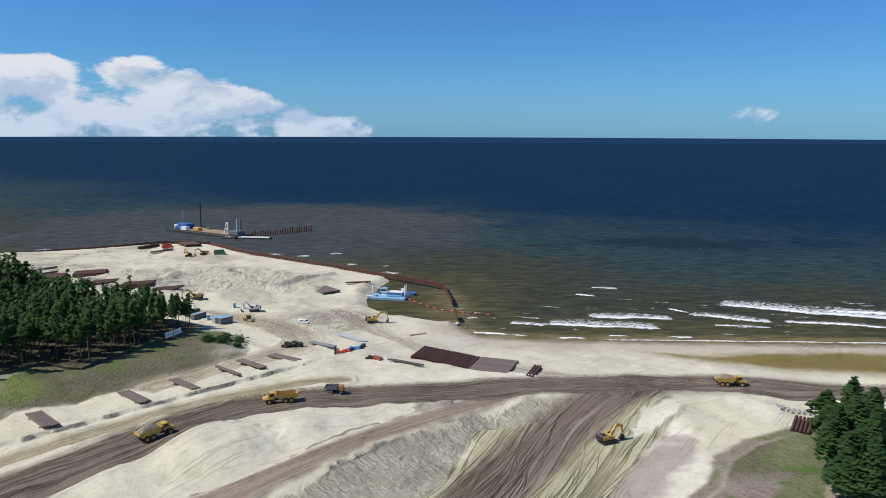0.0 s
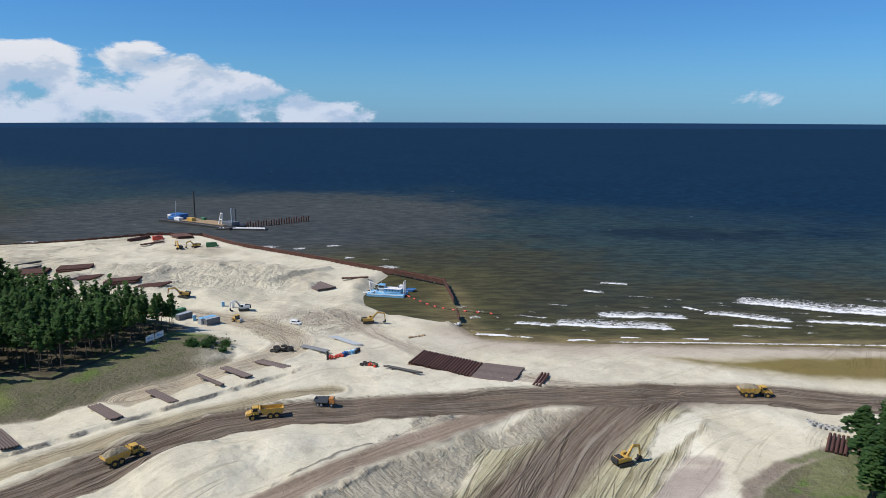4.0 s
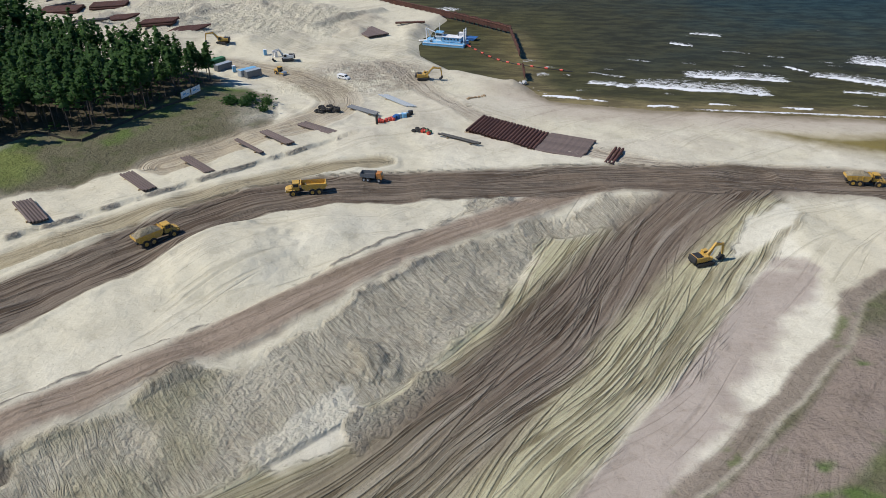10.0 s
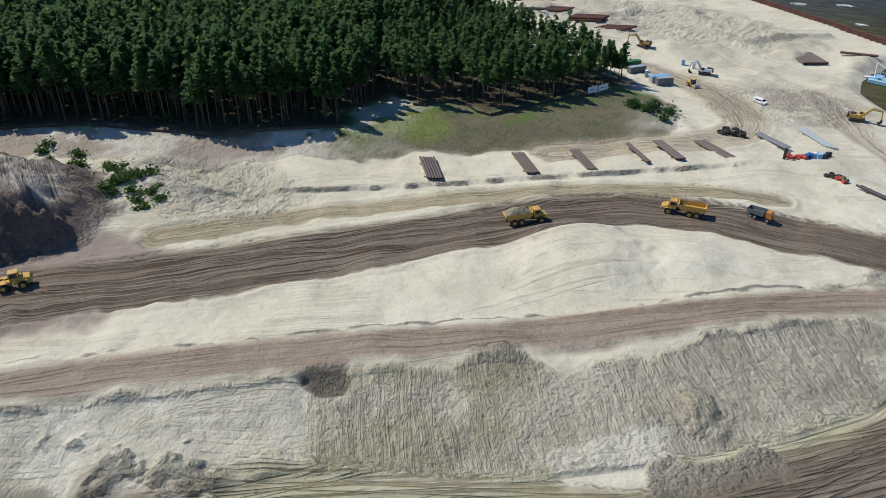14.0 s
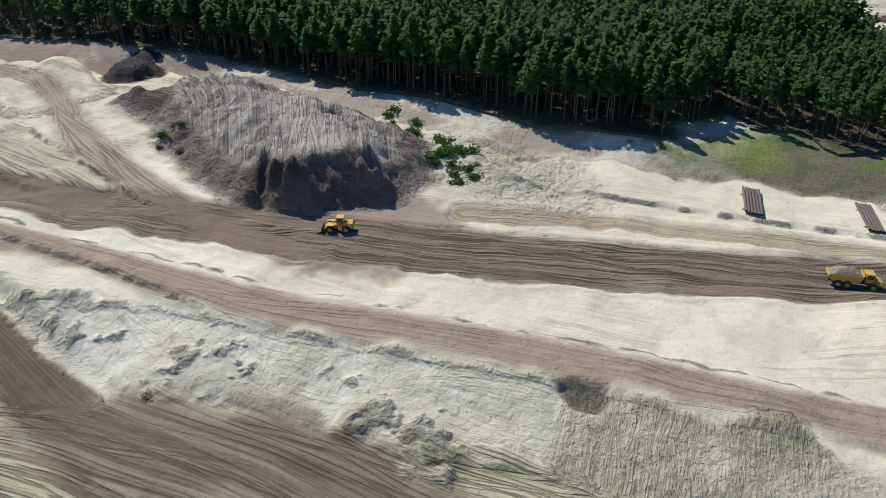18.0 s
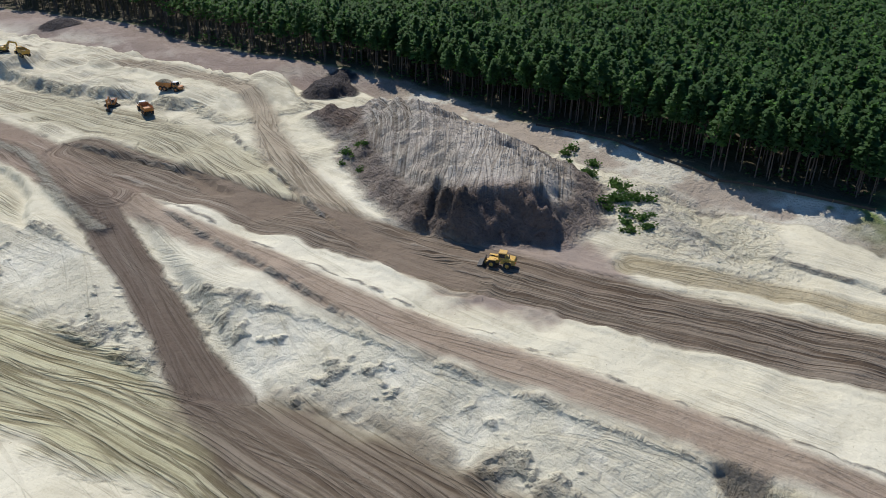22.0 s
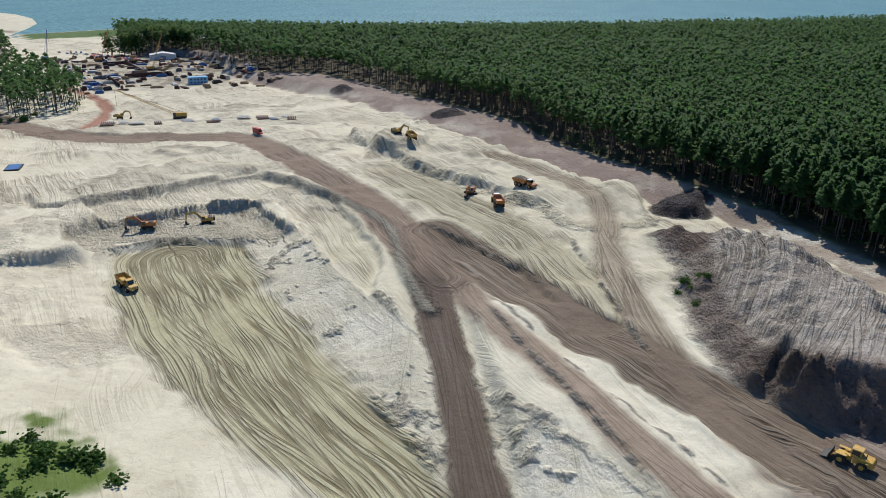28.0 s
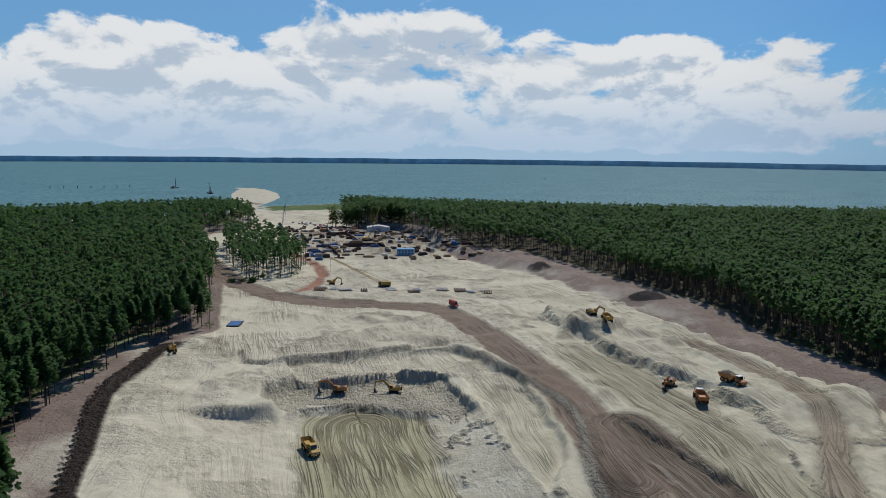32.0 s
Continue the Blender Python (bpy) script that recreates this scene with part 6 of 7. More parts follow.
# ---- stones at the harbour mouth ----
def boulder(x, y, z, r, label="pale concrete block at the harbour mouth", mat=MAT_CONCRETE, name="boulder", group="blocks at the harbour mouth"):
    bm = bmesh.new()
    bmesh.ops.create_icosphere(bm, subdivisions=1, radius=r)
    for v in bm.verts:
        v.co *= rng.uniform(0.75, 1.15)
        v.co.z *= 0.7
    me = bpy.data.meshes.new(name)
    bm.to_mesh(me), bm.free()
    me.materials.append(mat)
    ob = new(name, me)
    ob.matrix_world = pose(x, y, z + 0.3 * r, 0, 0, rng.uniform(0, 360))
    return tagged(ob, label, "stone", group)


for k in range(16):
    f = k / 15
    boulder(6.5 - 9 * f + rng.uniform(-0.7, 0.7), 316 - 9 * f + rng.uniform(-0.7, 0.7), 0.6, rng.uniform(0.8, 1.4))
for k in range(9):
    boulder(-14 + 7 * k / 8 + rng.uniform(-0.8, 0.8), 293 + 6 * k / 8, level_at(-14 + 7 * k / 8, 293 + 6 * k / 8), rng.uniform(0.4, 0.9), "dark timber and stone debris on the beach", MAT_WOOD, "debris", "beach debris")


# ---- cutter dredger ----
def dredger(x, y, turn):
    t = empty("dredger", x, y, 0.0, turn, "light blue cutter dredger floating in the harbour pond", "dredger")
    for s in (-1, 1):
        p = part("pontoon", boxes((0, s * 3.0, 0.45, 19, 2.6, 1.9), bevel=0.15), MAT_BLUE, t)
        part("fender_rail", boxes((0, s * 4.33, 1.1, 18.6, 0.1, 0.3), bevel=0.02), MAT_WHITE, p)
    part("hull", boxes((-1.5, 0, 0.6, 15, 3.6, 2.0), bevel=0.12), MAT_BLUE, t)
    deck = part("engine_house", boxes((3.2, 0, 2.6, 8.5, 4.6, 2.1), bevel=0.12), MAT_BLUE, t)
    for k in range(5):
        part("window", boxes((0.2 + 1.5 * k, 2.33, 2.9, 0.8, 0.05, 0.6), (0.2 + 1.5 * k, -2.33, 2.9, 0.8, 0.05, 0.6), bevel=0.01), MAT_GLASS, deck)
    part("deck_roof", boxes((3.2, 0, 3.72, 8.9, 5.0, 0.15), bevel=0.04), MAT_WHITE, deck)
    bridge = part("wheelhouse", boxes((-2.8, 0.0, 4.2, 3.2, 3.2, 2.0), (-2.8, 0, 2.4, 2.4, 2.4, 2.2), bevel=0.1), MAT_WHITE, t)
    part("wheelhouse_window", boxes((-2.8, 1.62, 4.45, 2.8, 0.04, 0.9), (-2.8, -1.62, 4.45, 2.8, 0.04, 0.9), (-4.42, 0, 4.45, 0.04, 2.7, 0.9), bevel=0.01), MAT_GLASS, bridge)
    part("wheelhouse_roof", boxes((-2.8, 0, 5.3, 3.6, 3.6, 0.15), bevel=0.04), MAT_BLUE, bridge)
    part("mast", rods((((-2.8, 0, 5.3), (-2.8, 0, 9.2)), ((-2.8, -0.9, 7.8), (-2.8, 0.9, 7.8))), 0.09), MAT_WHITE, t)
    part("gantry", rods((((-7.8, -3, 1.5), (-9.0, -0.6, 6.5)), ((-7.8, 3, 1.5), (-9.0, 0.6, 6.5)), ((-9, -0.6, 6.5), (-9, 0.6, 6.5)), ((-9, 0, 6.5), (-4, 0, 4.6))), 0.2), MAT_WHITE, t)
    part("cutter_ladder", rods((((-6, -0.8, 1.6), (-14.5, -0.5, 0.3)), ((-6, 0.8, 1.6), (-14.5, 0.5, 0.3)), ((-9, -0.8, 1.2), (-9, 0.8, 1.2)), ((-12, -0.6, 0.8), (-12, 0.6, 0.8))), 0.25), MAT_WHITE, t)
    for s in (-1, 1):
        part("spud", rod((8.8, s * 1.5, -2), (8.8, s * 1.5, 7.5), 0.3), MAT_WHITE, t)
        part("winch", rod((-5.8, s * 2.6, 1.8), (-5.8, s * 3.6, 1.8), 0.5, 12), MAT_DGREY, t)
    part("railing", rods([((-9 + 2 * k, s * 4.2, 1.4), (-9 + 2 * k, s * 4.2, 2.4)) for k in range(10) for s in (-1, 1)] + [((-9, s * 4.2, 2.4), (9, s * 4.2, 2.4)) for s in (-1, 1)], 0.04, 5), MAT_WHITE, t)
    part("stack", rod((5.5, 1.2, 3.7), (5.5, 1.2, 5.4), 0.3), MAT_DGREY, t)


dredger(-28, 370, -12)
tug = empty("work_boat", -20, 379, 0, -15, "dark work boat moored behind the dredger", "boat")
part("hull", prism([(-5, 0.0), (4.5, 0.0), (6, 1.4), (-5, 1.2)], -1.7, 1.7, 0.15), MAT_DBLUE, tug)
part("cabin", boxes((-1.2, 0, 2.1, 3, 2.2, 1.7), bevel=0.1), MAT_WHITE, tug)
part("tyre_fender", rods([((-4 + 2 * k, 1.75, 0.8), (-4 + 2 * k, 1.95, 0.8)) for k in range(5)], 0.4, 10), MAT_RUBBER, tug)
line_ = curve([(-18, 368), (-12, 358), (-5, 348), (3, 342), (14, 338), (26, 334)])
hose = empty("floating_pipeline", 0, 0, 0.15, 0, "black floating pipeline with orange floats across the harbour", "pipeline")
part("hose", rods([((a[0], a[1], 0), (b[0], b[1], 0)) for a, b in zip(line_[:-1], line_[1:])], 0.16, 6), MAT_BLACK, hose)
for k in range(0, len(line_), 2):
    if rng.random() < 0.75:
        x, y = line_[k]
        part("float", rod((x - 0.55, y + 0.4, 0.1), (x + 0.55, y - 0.4, 0.1), 0.4, 10), MAT_RED, hose)


# ---- piling barge offshore ----
def barge(x, y, turn):
    t = empty("piling_barge", x, y, 0, turn, "dark flat barge with blue cabins and cranes offshore", "barge")
    part("hull", boxes((0, 0, 0.5, 88, 20, 3.0), bevel=0.3), MAT_BLACK, t)
    part("deck_load", boxes((6, 1, 2.25, 52, 14, 0.5), bevel=0.1), MAT_WOOD, t)
    part("blue_cabin", boxes((-34, 3, 4.0, 14, 8, 4.0), (-33, -3, 3.2, 8, 5, 2.4), bevel=0.15), MAT_DBLUE, t)
    part("white_cabin", boxes((-24, -5, 3.2, 7, 4, 2.6), (-40, 0, 3.6, 4, 5, 3.2), bevel=0.15), MAT_WHITE, t)
    part("tall_mast", rod((-12, 2, 2), (-12, 2, 26), 0.55, 8), MAT_BLACK, t)
    part("yellow_machine", boxes((-9, -4, 3.6, 7, 4, 3), bevel=0.2), MAT_YELLOW, t)
    part("green_machine", boxes((-6, 6, 3.2, 4, 3, 2.4), bevel=0.2), MAT_GREEN, t)
    part("white_frame", rods((((22, -2, 2), (25, -2, 11)), ((26, -2, 2), (27, -2, 11)), ((25, -2, 11), (27, -2, 11)), ((23, -2, 6), (26, -2, 6))), 0.45), MAT_WHITE, t)
    part("spud_a", rod((36, 3, -3), (36, 3, 15), 0.9, 8), MAT_DGREY, t)
    part("spud_b", rod((39, -3, -3), (39, -3, 16), 0.7, 8), MAT_GREY, t)
    part("grey_house", boxes((34, 0, 3.6, 12, 8, 3), bevel=0.2), MAT_DGREY, t)
    part("antenna", rods((((-38, 3, 6), (-37, 3, 16)), ((-30, -3, 4), (-30, -3, 12))), 0.3), MAT_GREY, t)


barge(-198, 606, -33)
skiff = empty("pontoon", -158, 577, 0, -5, "low dark pontoon with timber beside the barge", "pontoon")
part("deck", boxes((0, 0, 0.4, 40, 5, 1.4), bevel=0.1), MAT_BLACK, skiff)
part("beams", rods((((-18, 1, 1.3), (18, 2, 1.3)), ((-15, -1, 1.3), (19, -1.5, 1.3))), 0.4), MAT_WHITE, skiff)


# ---- yard: containers, tent, cabins, tyres, buoys ----
def container(x, y, turn, label, mat, ln=6.1, roof=None, name="container"):
    t = empty(name, x, y, level_at(x, y), turn, label, "container", "site containers")
    body = part("body", boxes((0, 0, 1.35, ln, 2.45, 2.5), bevel=0.04), mat, t)
    part("roof", boxes((0, 0, 2.66, ln - 0.05, 2.4, 0.08), bevel=0.02), roof or mat, t)
    for k in range(int(ln / 0.55)):
        xx = -ln / 2 + 0.4 + 0.55 * k
        for s in (-1, 1):
            part("rib", boxes((xx, s * 1.24, 1.35, 0.2, 0.05, 2.2), bevel=0), mat, body)
    for s in (-1, 1):
        part("door", boxes((ln / 2 + 0.02, s * 0.55, 1.35, 0.05, 1.0, 2.2), bevel=0.01), mat, t)
    return t


container(-97, 307, 50, "white and blue-grey site container on the sand", MAT_GREY, 7, MAT_BLUE)
container(-94.5, 305.5, 50, "dark grey site container on the sand", MAT_DGREY, 6.1, MAT_GREY)
container(-109, 314, 60, "dark grey site container beside the wood", MAT_DGREY, 7, MAT_GREY)
container(-113, 318, 60, "dark green site container beside the wood", MAT_GREEN, 7)
for x, y, mat, lb in ((-103.5, 310.5, MAT_BLUE, "blue portable toilet in the site yard"), (-99, 335, MAT_BLUE, "blue portable toilet in the site yard"), (-94, 333, MAT_WHITE, "white site cabin box in the yard")):
    wc = empty("portable_toilet", x, y, level_at(x, y), 30, lb, "toilet", "portable toilets")
    part("body", boxes((0, 0, 1.1, 1.2, 1.2, 2.2), bevel=0.06), mat, wc)
    part("door", boxes((0.62, 0, 1.05, 0.04, 0.8, 1.8), bevel=0.01), MAT_WHITE, wc)
    part("roof", boxes((0, 0, 2.26, 1.25, 1.25, 0.15), bevel=0.05), MAT_WHITE, wc)


def tyre(x, y, z, r, tilt=(0, 0)):
    bm = bmesh.new()
    n1, n2 = 14, 6
    ring = []
    for i in range(n1):
        a = 2 * math.pi * i / n1
        ring.append([bm.verts.new(((r * 0.7 + r * 0.3 * math.cos(b)) * math.cos(a), (r * 0.7 + r * 0.3 * math.cos(b)) * math.sin(a), r * 0.35 * math.sin(b) + r * 0.35)) for b in (2 * math.pi * j / n2 for j in range(n2))])
    for i in range(n1):
        for j in range(n2):
            p, q = ring[i], ring[(i + 1) % n1]
            bm.faces.new((p[j], q[j], q[(j + 1) % n2], p[(j + 1) % n2]))
    me = bpy.data.meshes.new("tyre")
    bm.to_mesh(me), bm.free()
    me.materials.append(MAT_RUBBER)
    ob = new("tyre", me)
    ob.matrix_world = pose(x, y, z, tilt[0], tilt[1], 0)
    return tagged(ob, "worn black machine tyre in a heap on the sand", "tyre", "heap of tyres")


for k in range(16):
    lay = k // 8
    x, y = -58 + rng.uniform(-4.2, 4.2) * (1 - 0.3 * lay), 273.5 + rng.uniform(-2.4, 2.4) * (1 - 0.3 * lay)
    tyre(x, y, level_at(x, y) + 0.75 * lay + 0.05, rng.uniform(0.85, 1.15), (rng.uniform(-12, 12), rng.uniform(-12, 12)))
for k in range(7):
    x, y = -26 + rng.uniform(-2, 2), 259.5 + rng.uniform(-1.2, 1.2)
    tyre(x, y, level_at(x, y) + 0.05, 0.8, (rng.uniform(-8, 8), 0))


def drum(x, y, mat, label, flat=False, r=0.5, h=1.1, name="float_drum"):
    z = level_at(x, y)
    t = empty(name, x, y, z, rng.uniform(0, 180), label, "drum", "floats in the yard")
    part("shell", rod((-h / 2, 0, r), (h / 2, 0, r), r, 12) if flat else rod((0, 0, 0), (0, 0, h), r, 12), mat, t)
    part("band", rod((-0.1, 0, r), (0.1, 0, r), r * 1.05, 12) if flat else rod((0, 0, h * 0.5), (0, 0, h * 0.55), r * 1.05, 12), MAT_BLACK, t)


for k in range(26):
    f = k / 25
    m_ = (MAT_RED, MAT_RED, MAT_RED, MAT_DBLUE, MAT_WHITE, MAT_BLUE, MAT_BLACK)[min(6, int(f * 6 + rng.uniform(0, 1.4)))]
    drum(-39.5 + 9.5 * f + rng.uniform(-0.8, 0.8), 265.5 + 7.5 * f + rng.uniform(-1.2, 1.2), m_, {"red_plastic": "red plastic pipe float lying in the yard", "deep_blue_paint": "dark blue drum standing in the yard", "white_paint": "white drum standing in the yard", "light_blue_paint": "light blue drum standing in the yard"}.get(m_.name, "black drum standing in the yard"), m_ is MAT_RED, 0.55, 1.3)
for k in range(6):
    drum(-24 + rng.uniform(-1.5, 1.5), 257.5 + rng.uniform(-1, 1), MAT_RED if k % 2 else MAT_GREEN, "red plastic pipe float lying in the yard" if k % 2 else "green drum beside the tyres", True, 0.5, 1.2)
sheet_post = empty("steel_post", -40.5, 263.5, level_at(-40.5, 263.5), 0, "short dark steel post beside the floats", "post")
part("tube", rod((0, 0, 0), (0, 0, 3.2), 0.4, 10), MAT_BLACK, sheet_post)

for k in range(14):
    x, y = 103 + 9 * (k % 7) / 6 + rng.uniform(-0.2, 0.2), 209.8 - 2.4 * (k % 7) / 6 + 1.6 * (k // 7)
    t = empty("concrete_ring", x, y, level_at(x, y), 0, "pale concrete well ring standing on the sand", "concrete ring", "concrete rings")
    bm = rod((0, 0, 0), (0, 0, 1.0), 0.62, 14)
    topf = max(bm.faces, key=lambda q: q.calc_center_median().z)
    bmesh.ops.inset_region(bm, faces=[topf], thickness=0.14)
    for v in topf.verts:
        v.co.z -= 0.8
    part("ring", bm, MAT_CONCRETE, t)

# banners on the bank by the wood
for x, y in ((-106.4, 272.5), (-105.0, 277.5)):
    b_ = empty("banner", x, y, level_at(x, y), 74, "pale printed site banner on posts at the wood", "sign", "site banners")
    part("sheet", boxes((0, 0, 1.7, 4.8, 0.05, 2.2), bevel=0.01), MAT_WHITE, b_, "white printed sheet")
    part("print", boxes((-0.6, -0.035, 1.8, 1.6, 0.02, 0.6), (0.9, -0.035, 1.4, 1.0, 0.02, 0.35), bevel=0), MAT_BLUE, b_, "blue bars of print")
    for s in (-2.4, 2.4):
        part("post", rod((s, 0, 0), (s, 0, 2.9), 0.06), MAT_WOOD, b_)

# silt fence along the wood's edge
FENCE = [(-105, 272), (-110, 262), (-114, 250), (-117, 240), (-119.5, 230), (-124, 229.5), (-131, 233), (-135, 233), (-138, 221), (-141, 219)]
FENCE_B = [(-143.5, 191), (-150, 184), (-156, 177.5), (-163, 170), (-169, 163.5), (-177, 160), (-185, 155.5), (-193, 151), (-201, 146.5), (-212, 139), (-224, 129.5)]
silt = empty("silt_fence", 0, 0, 0, 0, "low black silt fence at the foot of the pines", "fence")
for a, b in list(zip(FENCE[:-1], FENCE[1:])) + list(zip(FENCE_B[:-1], FENCE_B[1:])):
    za, zb = level_at(*a), level_at(*b)
    bm = bmesh.new()
    q = [bm.verts.new(p) for p in ((a[0], a[1], za - 0.1), (b[0], b[1], zb - 0.1), (b[0], b[1], zb + 0.8), (a[0], a[1], za + 0.8))]
    f = bm.faces.new(q)
    ret = bmesh.ops.extrude_face_region(bm, geom=[f])
    for v in [g for g in ret["geom"] if isinstance(g, bmesh.types.BMVert)]:
        v.co += Vector((0.05, 0.05, 0))
    part("cloth", bm, MAT_BLACK, silt)
    part("stake", rod((a[0], a[1], za - 0.2), (a[0], a[1], za + 1.0), 0.05, 6), MAT_WOOD, silt)


# ---- shrubs and lone trees ----
def shrub(x, y, r, label, mat=MAT_LEAF, seed=0, group="shrubs"):
    rs_ = np.random.RandomState(seed)
    n = int(40 + 26 * r)
    p = rs_.normal(size=(n, 3)) * (r * 0.55, r * 0.55, r * 0.35) + (0, 0, r * 0.45)
    p[:, 2] = np.abs(p[:, 2])
    v, f = clump_arrays(rs_, p, r * rs_.uniform(0.14, 0.3, n))
    t = empty("shrub", x, y, level_at(x, y), rs_.uniform(0, 360), label, "shrub", group)
    part("leaves", from_arrays("leaves", v, f, np.zeros(len(f)), [mat]), None, t)
    part("stem", rod((0, 0, -0.2), (0.1, 0.1, r * 0.6), 0.06, 5), MAT_BARK, t)


for k in range(26):
    shrub(-93 + rng.uniform(-12, 10), -42 + rng.uniform(-22, 14), rng.uniform(0.9, 2.2), "bright green leafy shrub on the bank of the cut", MAT_LEAF, k)
for k in range(16):
    shrub(-158 + rng.uniform(-9, 9), 131 + rng.uniform(-6, 9), rng.uniform(0.8, 1.8), "green shrub growing on the mound's flank", MAT_LEAF, 40 + k)
for k in range(18):
    f = rng.random()
    shrub(-162 - 40 * f + rng.uniform(-4, 4), 141 - 8 * f + rng.uniform(-4, 3), rng.uniform(0.8, 1.9), "green shrub growing between mound and wood", MAT_LEAF, 120 + k)
for k in range(7):
    shrub(-203 + rng.uniform(-6, 5), 69 + rng.uniform(-5, 3), rng.uniform(0.8, 1.6), "green shrub growing on the mound's flank", MAT_LEAF, 60 + k)
for k in range(18):
    shrub(-84 + rng.uniform(-8, 6), 272 + rng.uniform(-4, 5), rng.uniform(0.8, 2.0), "dark green young pine shrub by the yard", MAT_PINE, 80 + k)
for k in range(8):
    shrub(-335 + rng.uniform(-20, 20), -292 + rng.uniform(-6, 6), rng.uniform(1, 2.4), "green shrub at the foot of the pines", MAT_LEAF, 100 + k)
for x, y in ((86, 153), (91, 160), (97, 167), (92, 170), (104, 180), (110, 192), (117, 205), (98, 178), (88, 146), (104, 172), (112, 184), (96, 158), (118, 196), (84, 148), (101, 188), (108, 202)):
    x, y = x + 4, y - 1
    tree = empty("pine_tree", x, y, level_at(x, y), rng.uniform(0, 360), "bushy green pine standing at the edge of the field", "tree", "pines by the field")
    a, b = near_kinds[rng.randrange(6)]
    part("trunk", a, None, tree)
    part("crown", b, None, tree)
    part("lower_crown", near_kinds[rng.randrange(6)][1], None, tree).matrix_basis = pose(0.3, 0.2, -5.0, 0, 0, 70) @ Matrix.Diagonal((1.25, 1.25, 1, 1))
    tree.scale = (1.05, 1.05, rng.uniform(0.55, 0.68))


# ---- broadleaved trees behind the lock works ----
MAT_BROAD = foliage_material("broad_leaves", (0.060, 0.115, 0.032), (0.135, 0.205, 0.058))
rs_p = np.random.RandomState(77)
poplar_kinds = []
for k in range(3):
    spots = rs_p.normal(size=(90, 3)) * (2.6, 2.6, 5.0) + (0, 0, 13.5)
    spots[:, 2] = np.clip(spots[:, 2], 4, 23)
    cv, cf = clump_arrays(rs_p, spots, rs_p.uniform(1.0, 1.9, 90), 2)
    tv, tf = trunk_arrays(rs_p, 18, 5, 4, 0.4)
    poplar_kinds.append((from_arrays("trunk", tv, tf, np.zeros(len(tf)), [MAT_BARK], True), from_arrays("crown", cv, cf, np.zeros(len(cf)), [MAT_BROAD], True, crown_normals(cv, 24, 0.4))))
for k in range(30):
    f = k / 29
    x, y = -652 - 14 * f + rs_p.uniform(-9, 9), -500 + 92 * f + rs_p.uniform(-3, 3)
    if 0.52 < f < 0.60:
        continue
    tree = empty("poplar_tree", x, y, level_at(x, y), rs_p.uniform(0, 360), "tall green broadleaved tree in a row behind the lock works", "tree", "broadleaved trees by the lagoon")
    g_ = rs_p.uniform(0.85, 1.1)
    tree.scale = (g_, g_, g_)
    a, b = poplar_kinds[k % 3]
    part("trunk", a, None, tree)
    part("crown", b, None, tree)


# ---- the far works by the lagoon ----
def crane(x, y, turn, length, rise, mat, label):
    t = empty("crawler_crane", x, y, level_at(x, y), turn, label, "crane", "crawler cranes")
    for s in (-1, 1):
        part("track", boxes((0, s * 2.2, 0.6, 7, 1.0, 1.2), bevel=0.2), MAT_BLACK, t)
    part("house", boxes((-1, 0, 2.4, 6, 3.2, 2.2), bevel=0.15), mat, t)
    part("cab", boxes((2.6, 1.2, 2.4, 1.6, 1.2, 2.0), bevel=0.1), MAT_GLASS, t)
    e = (math.cos(radians(rise)) * length, math.sin(radians(rise)) * length)
    items = []
    for s in (-0.6, 0.6):
        for o in (0, 1.1):
            items.append(((2 - o * 0.3, s, 2 + o), (2 + e[0] - o * 0.3, s * 0.4, 2 + e[1] + o * 0.3)))
    n = int(length / 2.5)
    for k in range(n):
        f, g = k / n, (k + 1) / n
        items.append(((2 + e[0] * f, -0.6, 2 + e[1] * f), (2 + e[0] * g - 0.3, 0.6, 3 + e[1] * g)))
    part("lattice_boom", rods(items, 0.08, 5), mat, t)
    part("hoist_cable", rods((((-2.5, 0, 3.5), (2 + e[0], 0, 2 + e[1])), ((2 + e[0], 0, 2 + e[1]), (2 + e[0], 0, 3 + e[1] * 0.35))), 0.06, 5), MAT_BLACK, t)


crane(-366, -208, 300, 34, 26, MAT_YELLOW, "yellow crawler crane with a low lattice boom")
crane(-600, -468, 110, 30, 70, MAT_ORANGE, "orange crawler crane at the lock works")
crane(-588, -520, 190, 26, 75, MAT_DBLUE, "blue crawler crane at the lock works")
crane(-552, -372, 150, 32, 68, MAT_YELLOW, "yellow crawler crane at the lock works")
crane(-630, -430, 210, 32, 62, MAT_YELLOW, "yellow crawler crane behind the lock works")
hall = empty("storage_hall", -634, -422, level_at(-634, -422), 130, "white tent hall behind the lock works", "building")
part("wall", boxes((0, 0, 2.5, 24, 13, 5), bevel=0.1), MAT_WHITE, hall)
part("roof", prism([(-12.3, 5.0), (12.3, 5.0), (11.8, 5.3), (0, 7.2), (-11.8, 5.3)], -6.8, 6.8, 0.05), MAT_WHITE, hall)
part("door", boxes((0, -6.55, 2, 5, 0.1, 4), bevel=0.02), MAT_GREY, hall)
shed = empty("site_office", -497, -287, level_at(-497, -287), 130, "bright blue site office block", "building")
part("wall", boxes((0, 0, 2.6, 14, 6, 5.2), bevel=0.1), MAT_BLUE, shed)
part("roof", boxes((0, 0, 5.3, 14.4, 6.4, 0.25), bevel=0.05), MAT_BLUE, shed)
for k in range(5):
    part("window", boxes((-5 + 2.5 * k, -3.03, 3.8, 1.3, 0.06, 1.0), (-5 + 2.5 * k, -3.03, 1.5, 1.3, 0.06, 1.0), bevel=0.01), MAT_GLASS, shed)

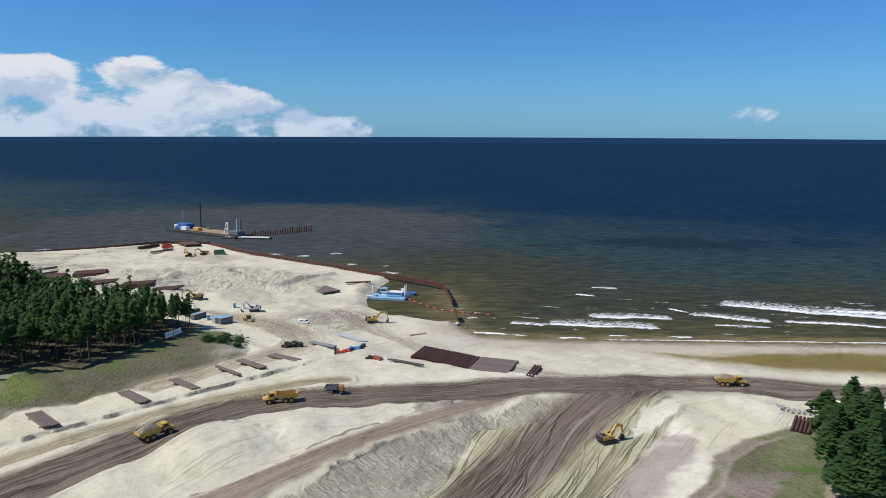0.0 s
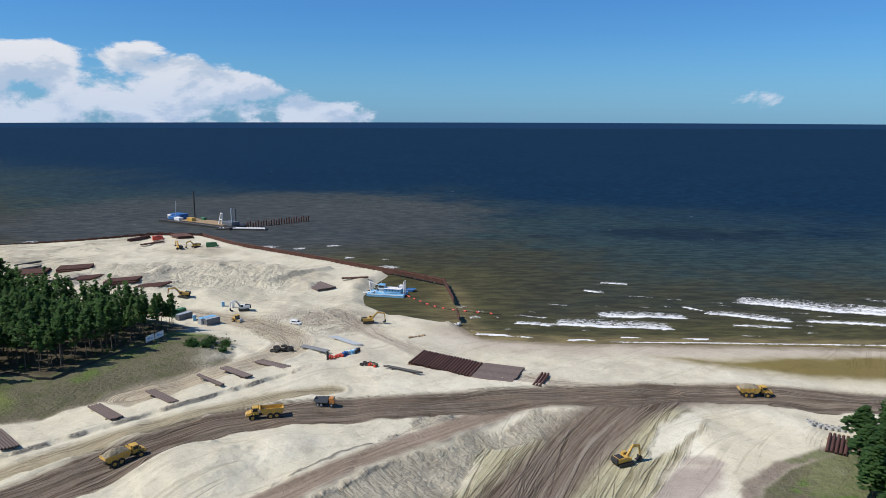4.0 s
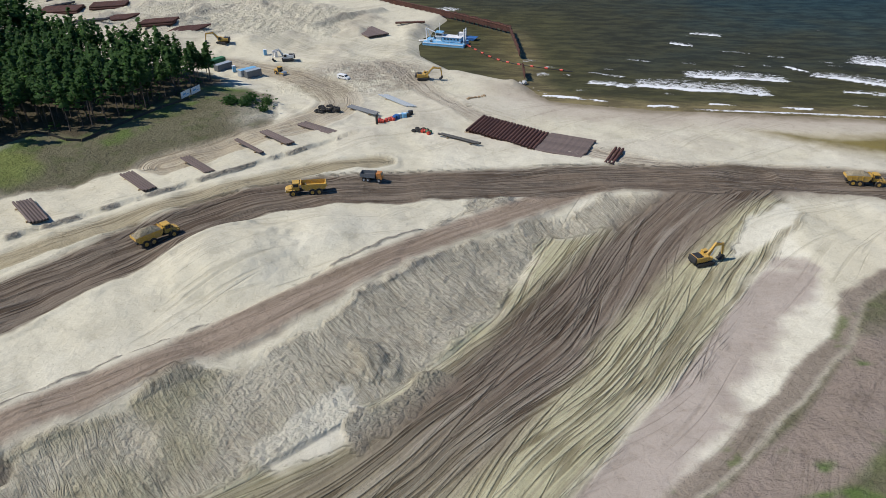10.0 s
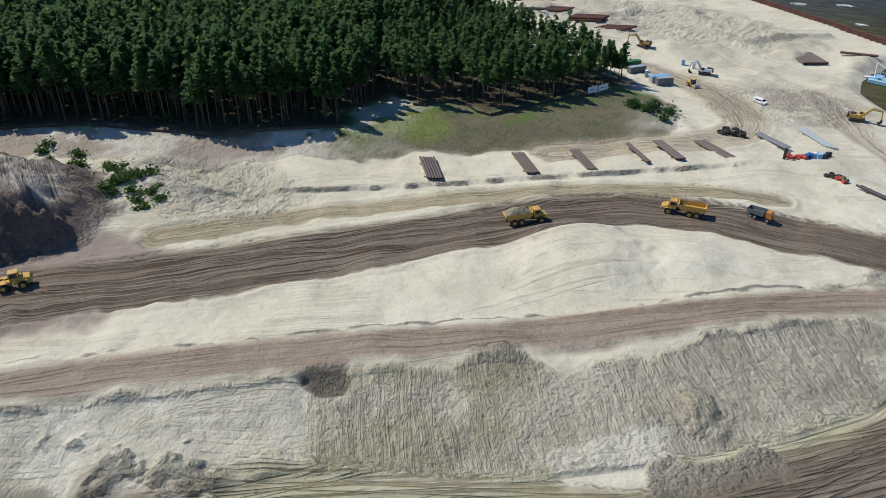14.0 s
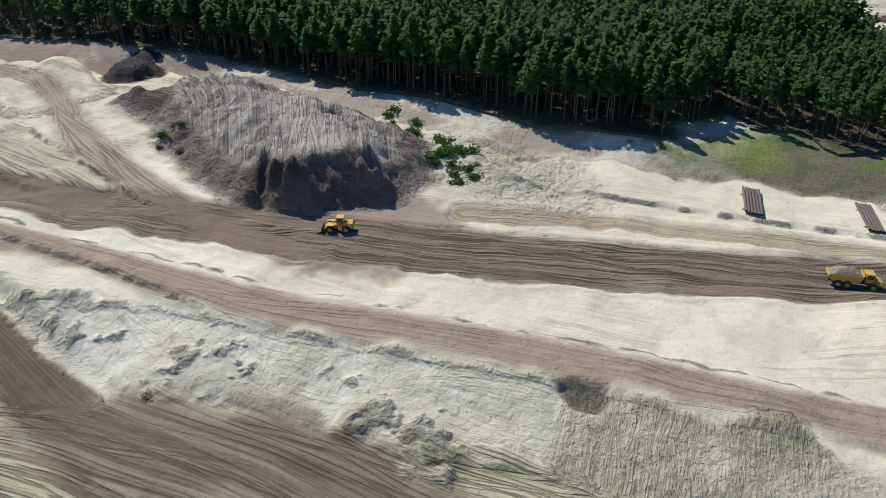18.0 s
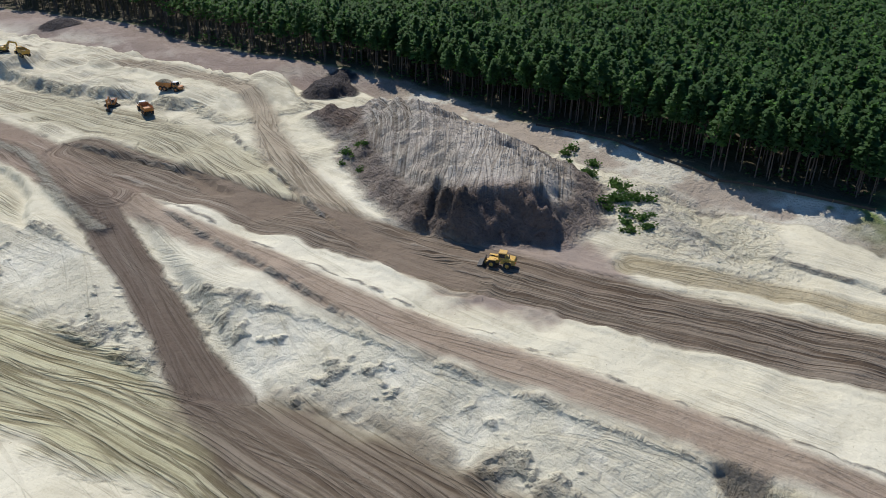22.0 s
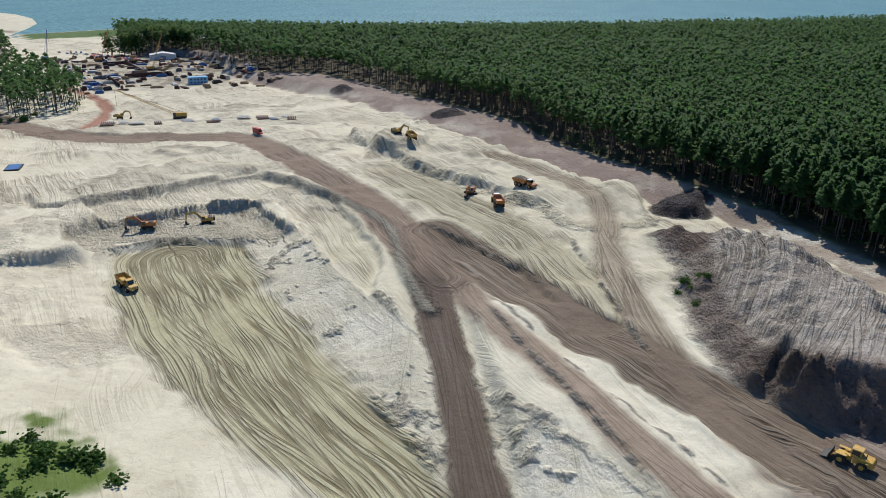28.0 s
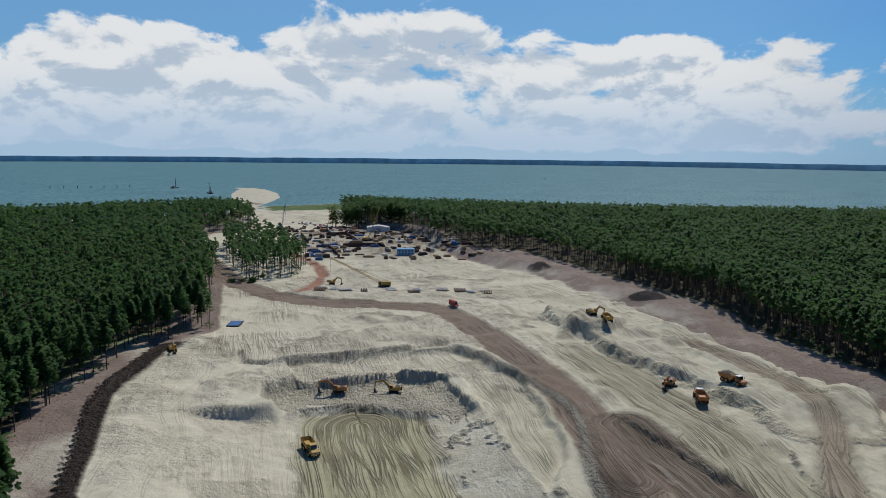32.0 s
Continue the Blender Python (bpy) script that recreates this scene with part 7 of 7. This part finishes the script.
# cofferdam of the lock: dark steel walls round a hole
for x, y, turn, ln in ((-560, -395, 50, 70), (-530, -430, 50, 60), (-585, -425, 140, 40), (-520, -350, 140, 36), (-480, -350, 50, 50)):
    t = empty("cofferdam_wall", x, y, level_at(x, y) - 0.5, turn, "dark rusty steel cofferdam wall of the lock", "wall", "cofferdam walls")
    part("waling", rod((-ln / 2, 0, 3.2), (ln / 2, 0, 3.2), 0.3, 6), MAT_RUST, t)
    for k in range(int(ln / 3)):
        part("sheet_pile", boxes((-ln / 2 + 1.5 + 3 * k, 0.25 * (k % 2), 1.9, 3.0, 0.5, 3.8), bevel=0), MAT_RUST, t)
kinds = ((MAT_RUST, "rusty bundle of steel on the lock site"), (MAT_DGREY, "dark grey machine crate on the lock site"), (MAT_WOOD, "stack of timber formwork on the lock site"), (MAT_CONCRETE, "pale concrete elements on the lock site"), (MAT_DBLUE, "dark blue container on the lock site"), (MAT_BLACK, "dark steel frame on the lock site"))
for k in range(240):
    f, g = rng.random(), rng.uniform(-1, 1)
    x, y = -470 - 175 * f + 42 * g, -270 - 215 * f - 58 * g
    mat, lb = kinds[(0, 0, 2, 2, 1, 3, 5, 0, 4, 2)[rng.randrange(10)]]
    ln, wd, h = rng.uniform(3, 10), rng.uniform(1.5, 4), rng.uniform(0.8, 3.2)
    t = empty("material_stack", x, y, level_at(x, y), rng.choice((50, 140)) + rng.uniform(-15, 15), lb, "material stack", "materials at the lock works")
    part("lower_block", boxes((0, 0, h * 0.3 + 0.1, ln, wd, h * 0.6), bevel=0.06), mat, t)
    part("upper_block", boxes((rng.uniform(-0.3, 0.3), 0, h * 0.78, ln * 0.8, wd * 0.7, h * 0.4), bevel=0.06), mat, t)
    part("bearer", boxes((-ln * 0.3, 0, 0.06, 0.2, wd + 0.3, 0.2), (ln * 0.3, 0, 0.06, 0.2, wd + 0.3, 0.2), bevel=0), MAT_WOOD, t)
for k in range(34):
    f = k / 33
    x, y = -655 + 30 * f + rng.uniform(-6, 6), -560 + 110 * f + rng.uniform(-5, 5)
    van(x, y, 50 + rng.uniform(-12, 12), "parked car in rows behind the lock works", (MAT_WHITE, MAT_DBLUE, MAT_DGREY, MAT_GREY, MAT_RED)[rng.randrange(5)], 4.6, 1.5, "car")
for k in range(14):
    f = k / 13
    x, y = -335 - 55 * f + rng.uniform(-5, 5), -238 + 95 * f + rng.uniform(-5, 5)
    mat, lb = ((MAT_CONCRETE, "concrete beams laid beside the crossing road"), (MAT_RUST, "rusty steel beams laid beside the crossing road"), (MAT_GREY, "grey pipes laid beside the crossing road"))[k % 3]
    pile_stack(x, y, 35 + rng.uniform(-10, 10), rng.randrange(4, 9), rng.uniform(6, 11), 0.35, lb, mat, 1.4, 0.1, 1, "beams by the crossing road")
basin = empty("water_basin", -250, -207, level_at(-250, -207), 35, "dark lined water basin at the edge of the wood", "basin")
part("liner", boxes((0, 0, 0.1, 10, 6, 0.9), bevel=0.15), MAT_BLACK, basin)
part("water", boxes((0, 0, 0.57, 8.8, 4.8, 0.04), bevel=0.0), MAT_DBLUE, basin)

# ---- lagoon: boats, piles, far shore ----
for x, y, turn, mat, lb in ((-1060, -1330, 30, MAT_BLACK, "dark work barge with masts on the lagoon"), (-985, -1120, 60, MAT_BLACK, "dark crane barge moored at the sand spit")):
    t = empty("work_barge", x, y, 0, turn, lb, "barge", "barges on the lagoon")
    part("hull", boxes((0, 0, 0.8, 26, 9, 2.4), bevel=0.2), mat, t)
    part("cabin", boxes((6, 0, 3.4, 6, 5, 3), bevel=0.15), MAT_DGREY, t)
    part("mast", rods((((-6, 0, 2), (-6, 0, 22)), ((-3, 2, 2), (-3, 2, 14))), 0.45), MAT_BLACK, t)
for k in range(7):
    post = empty("lagoon_pile", -1010 + 26 * k * 0.9, -1420 - 12 * k, -2, 0, "dark pile standing in the lagoon", "pile", "piles in the lagoon")
    part("tube", rod((0, 0, 0), (0, 0, 7), 0.7, 8), MAT_BLACK, post)
buoy = empty("sailing_boat", -2250, -980, 0, 40, "small white boat far out on the lagoon", "boat")
part("hull", prism([(-5, 0), (5, 0), (6.5, 1.6), (-5, 1.4)], -1.6, 1.6, 0.1), MAT_WHITE, buoy)
part("cabin", boxes((-1, 0, 2.4, 4, 2, 2), bevel=0.1), MAT_WHITE, buoy)

# pale blue distance haze is put into the shore's colour, lifting its backlit face
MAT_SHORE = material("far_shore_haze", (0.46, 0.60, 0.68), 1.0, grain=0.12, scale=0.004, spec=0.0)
bm = bmesh.new()
prev = None
for k in range(121):
    a = radians(60 + 110 * k / 120)
    r = 4850 - 60 * math.sin(a * 9)
    x, y = -math.sin(a) * r, math.cos(a) * r
    top = 33 + 3 * noise.noise(Vector((a * 14, 0, 0))) + 2 * noise.noise(Vector((a * 60, 3, 0)))
    low = -2
    cur = (bm.verts.new((x, y, low)), bm.verts.new((x, y, top)), bm.verts.new((x * 1.01, y * 1.01, top)))
    if prev:
        bm.faces.new((prev[0], cur[0], cur[1], prev[1]))
        bm.faces.new((prev[1], cur[1], cur[2], prev[2]))
    prev = cur
me = bpy.data.meshes.new("far_shore")
bm.to_mesh(me), bm.free()
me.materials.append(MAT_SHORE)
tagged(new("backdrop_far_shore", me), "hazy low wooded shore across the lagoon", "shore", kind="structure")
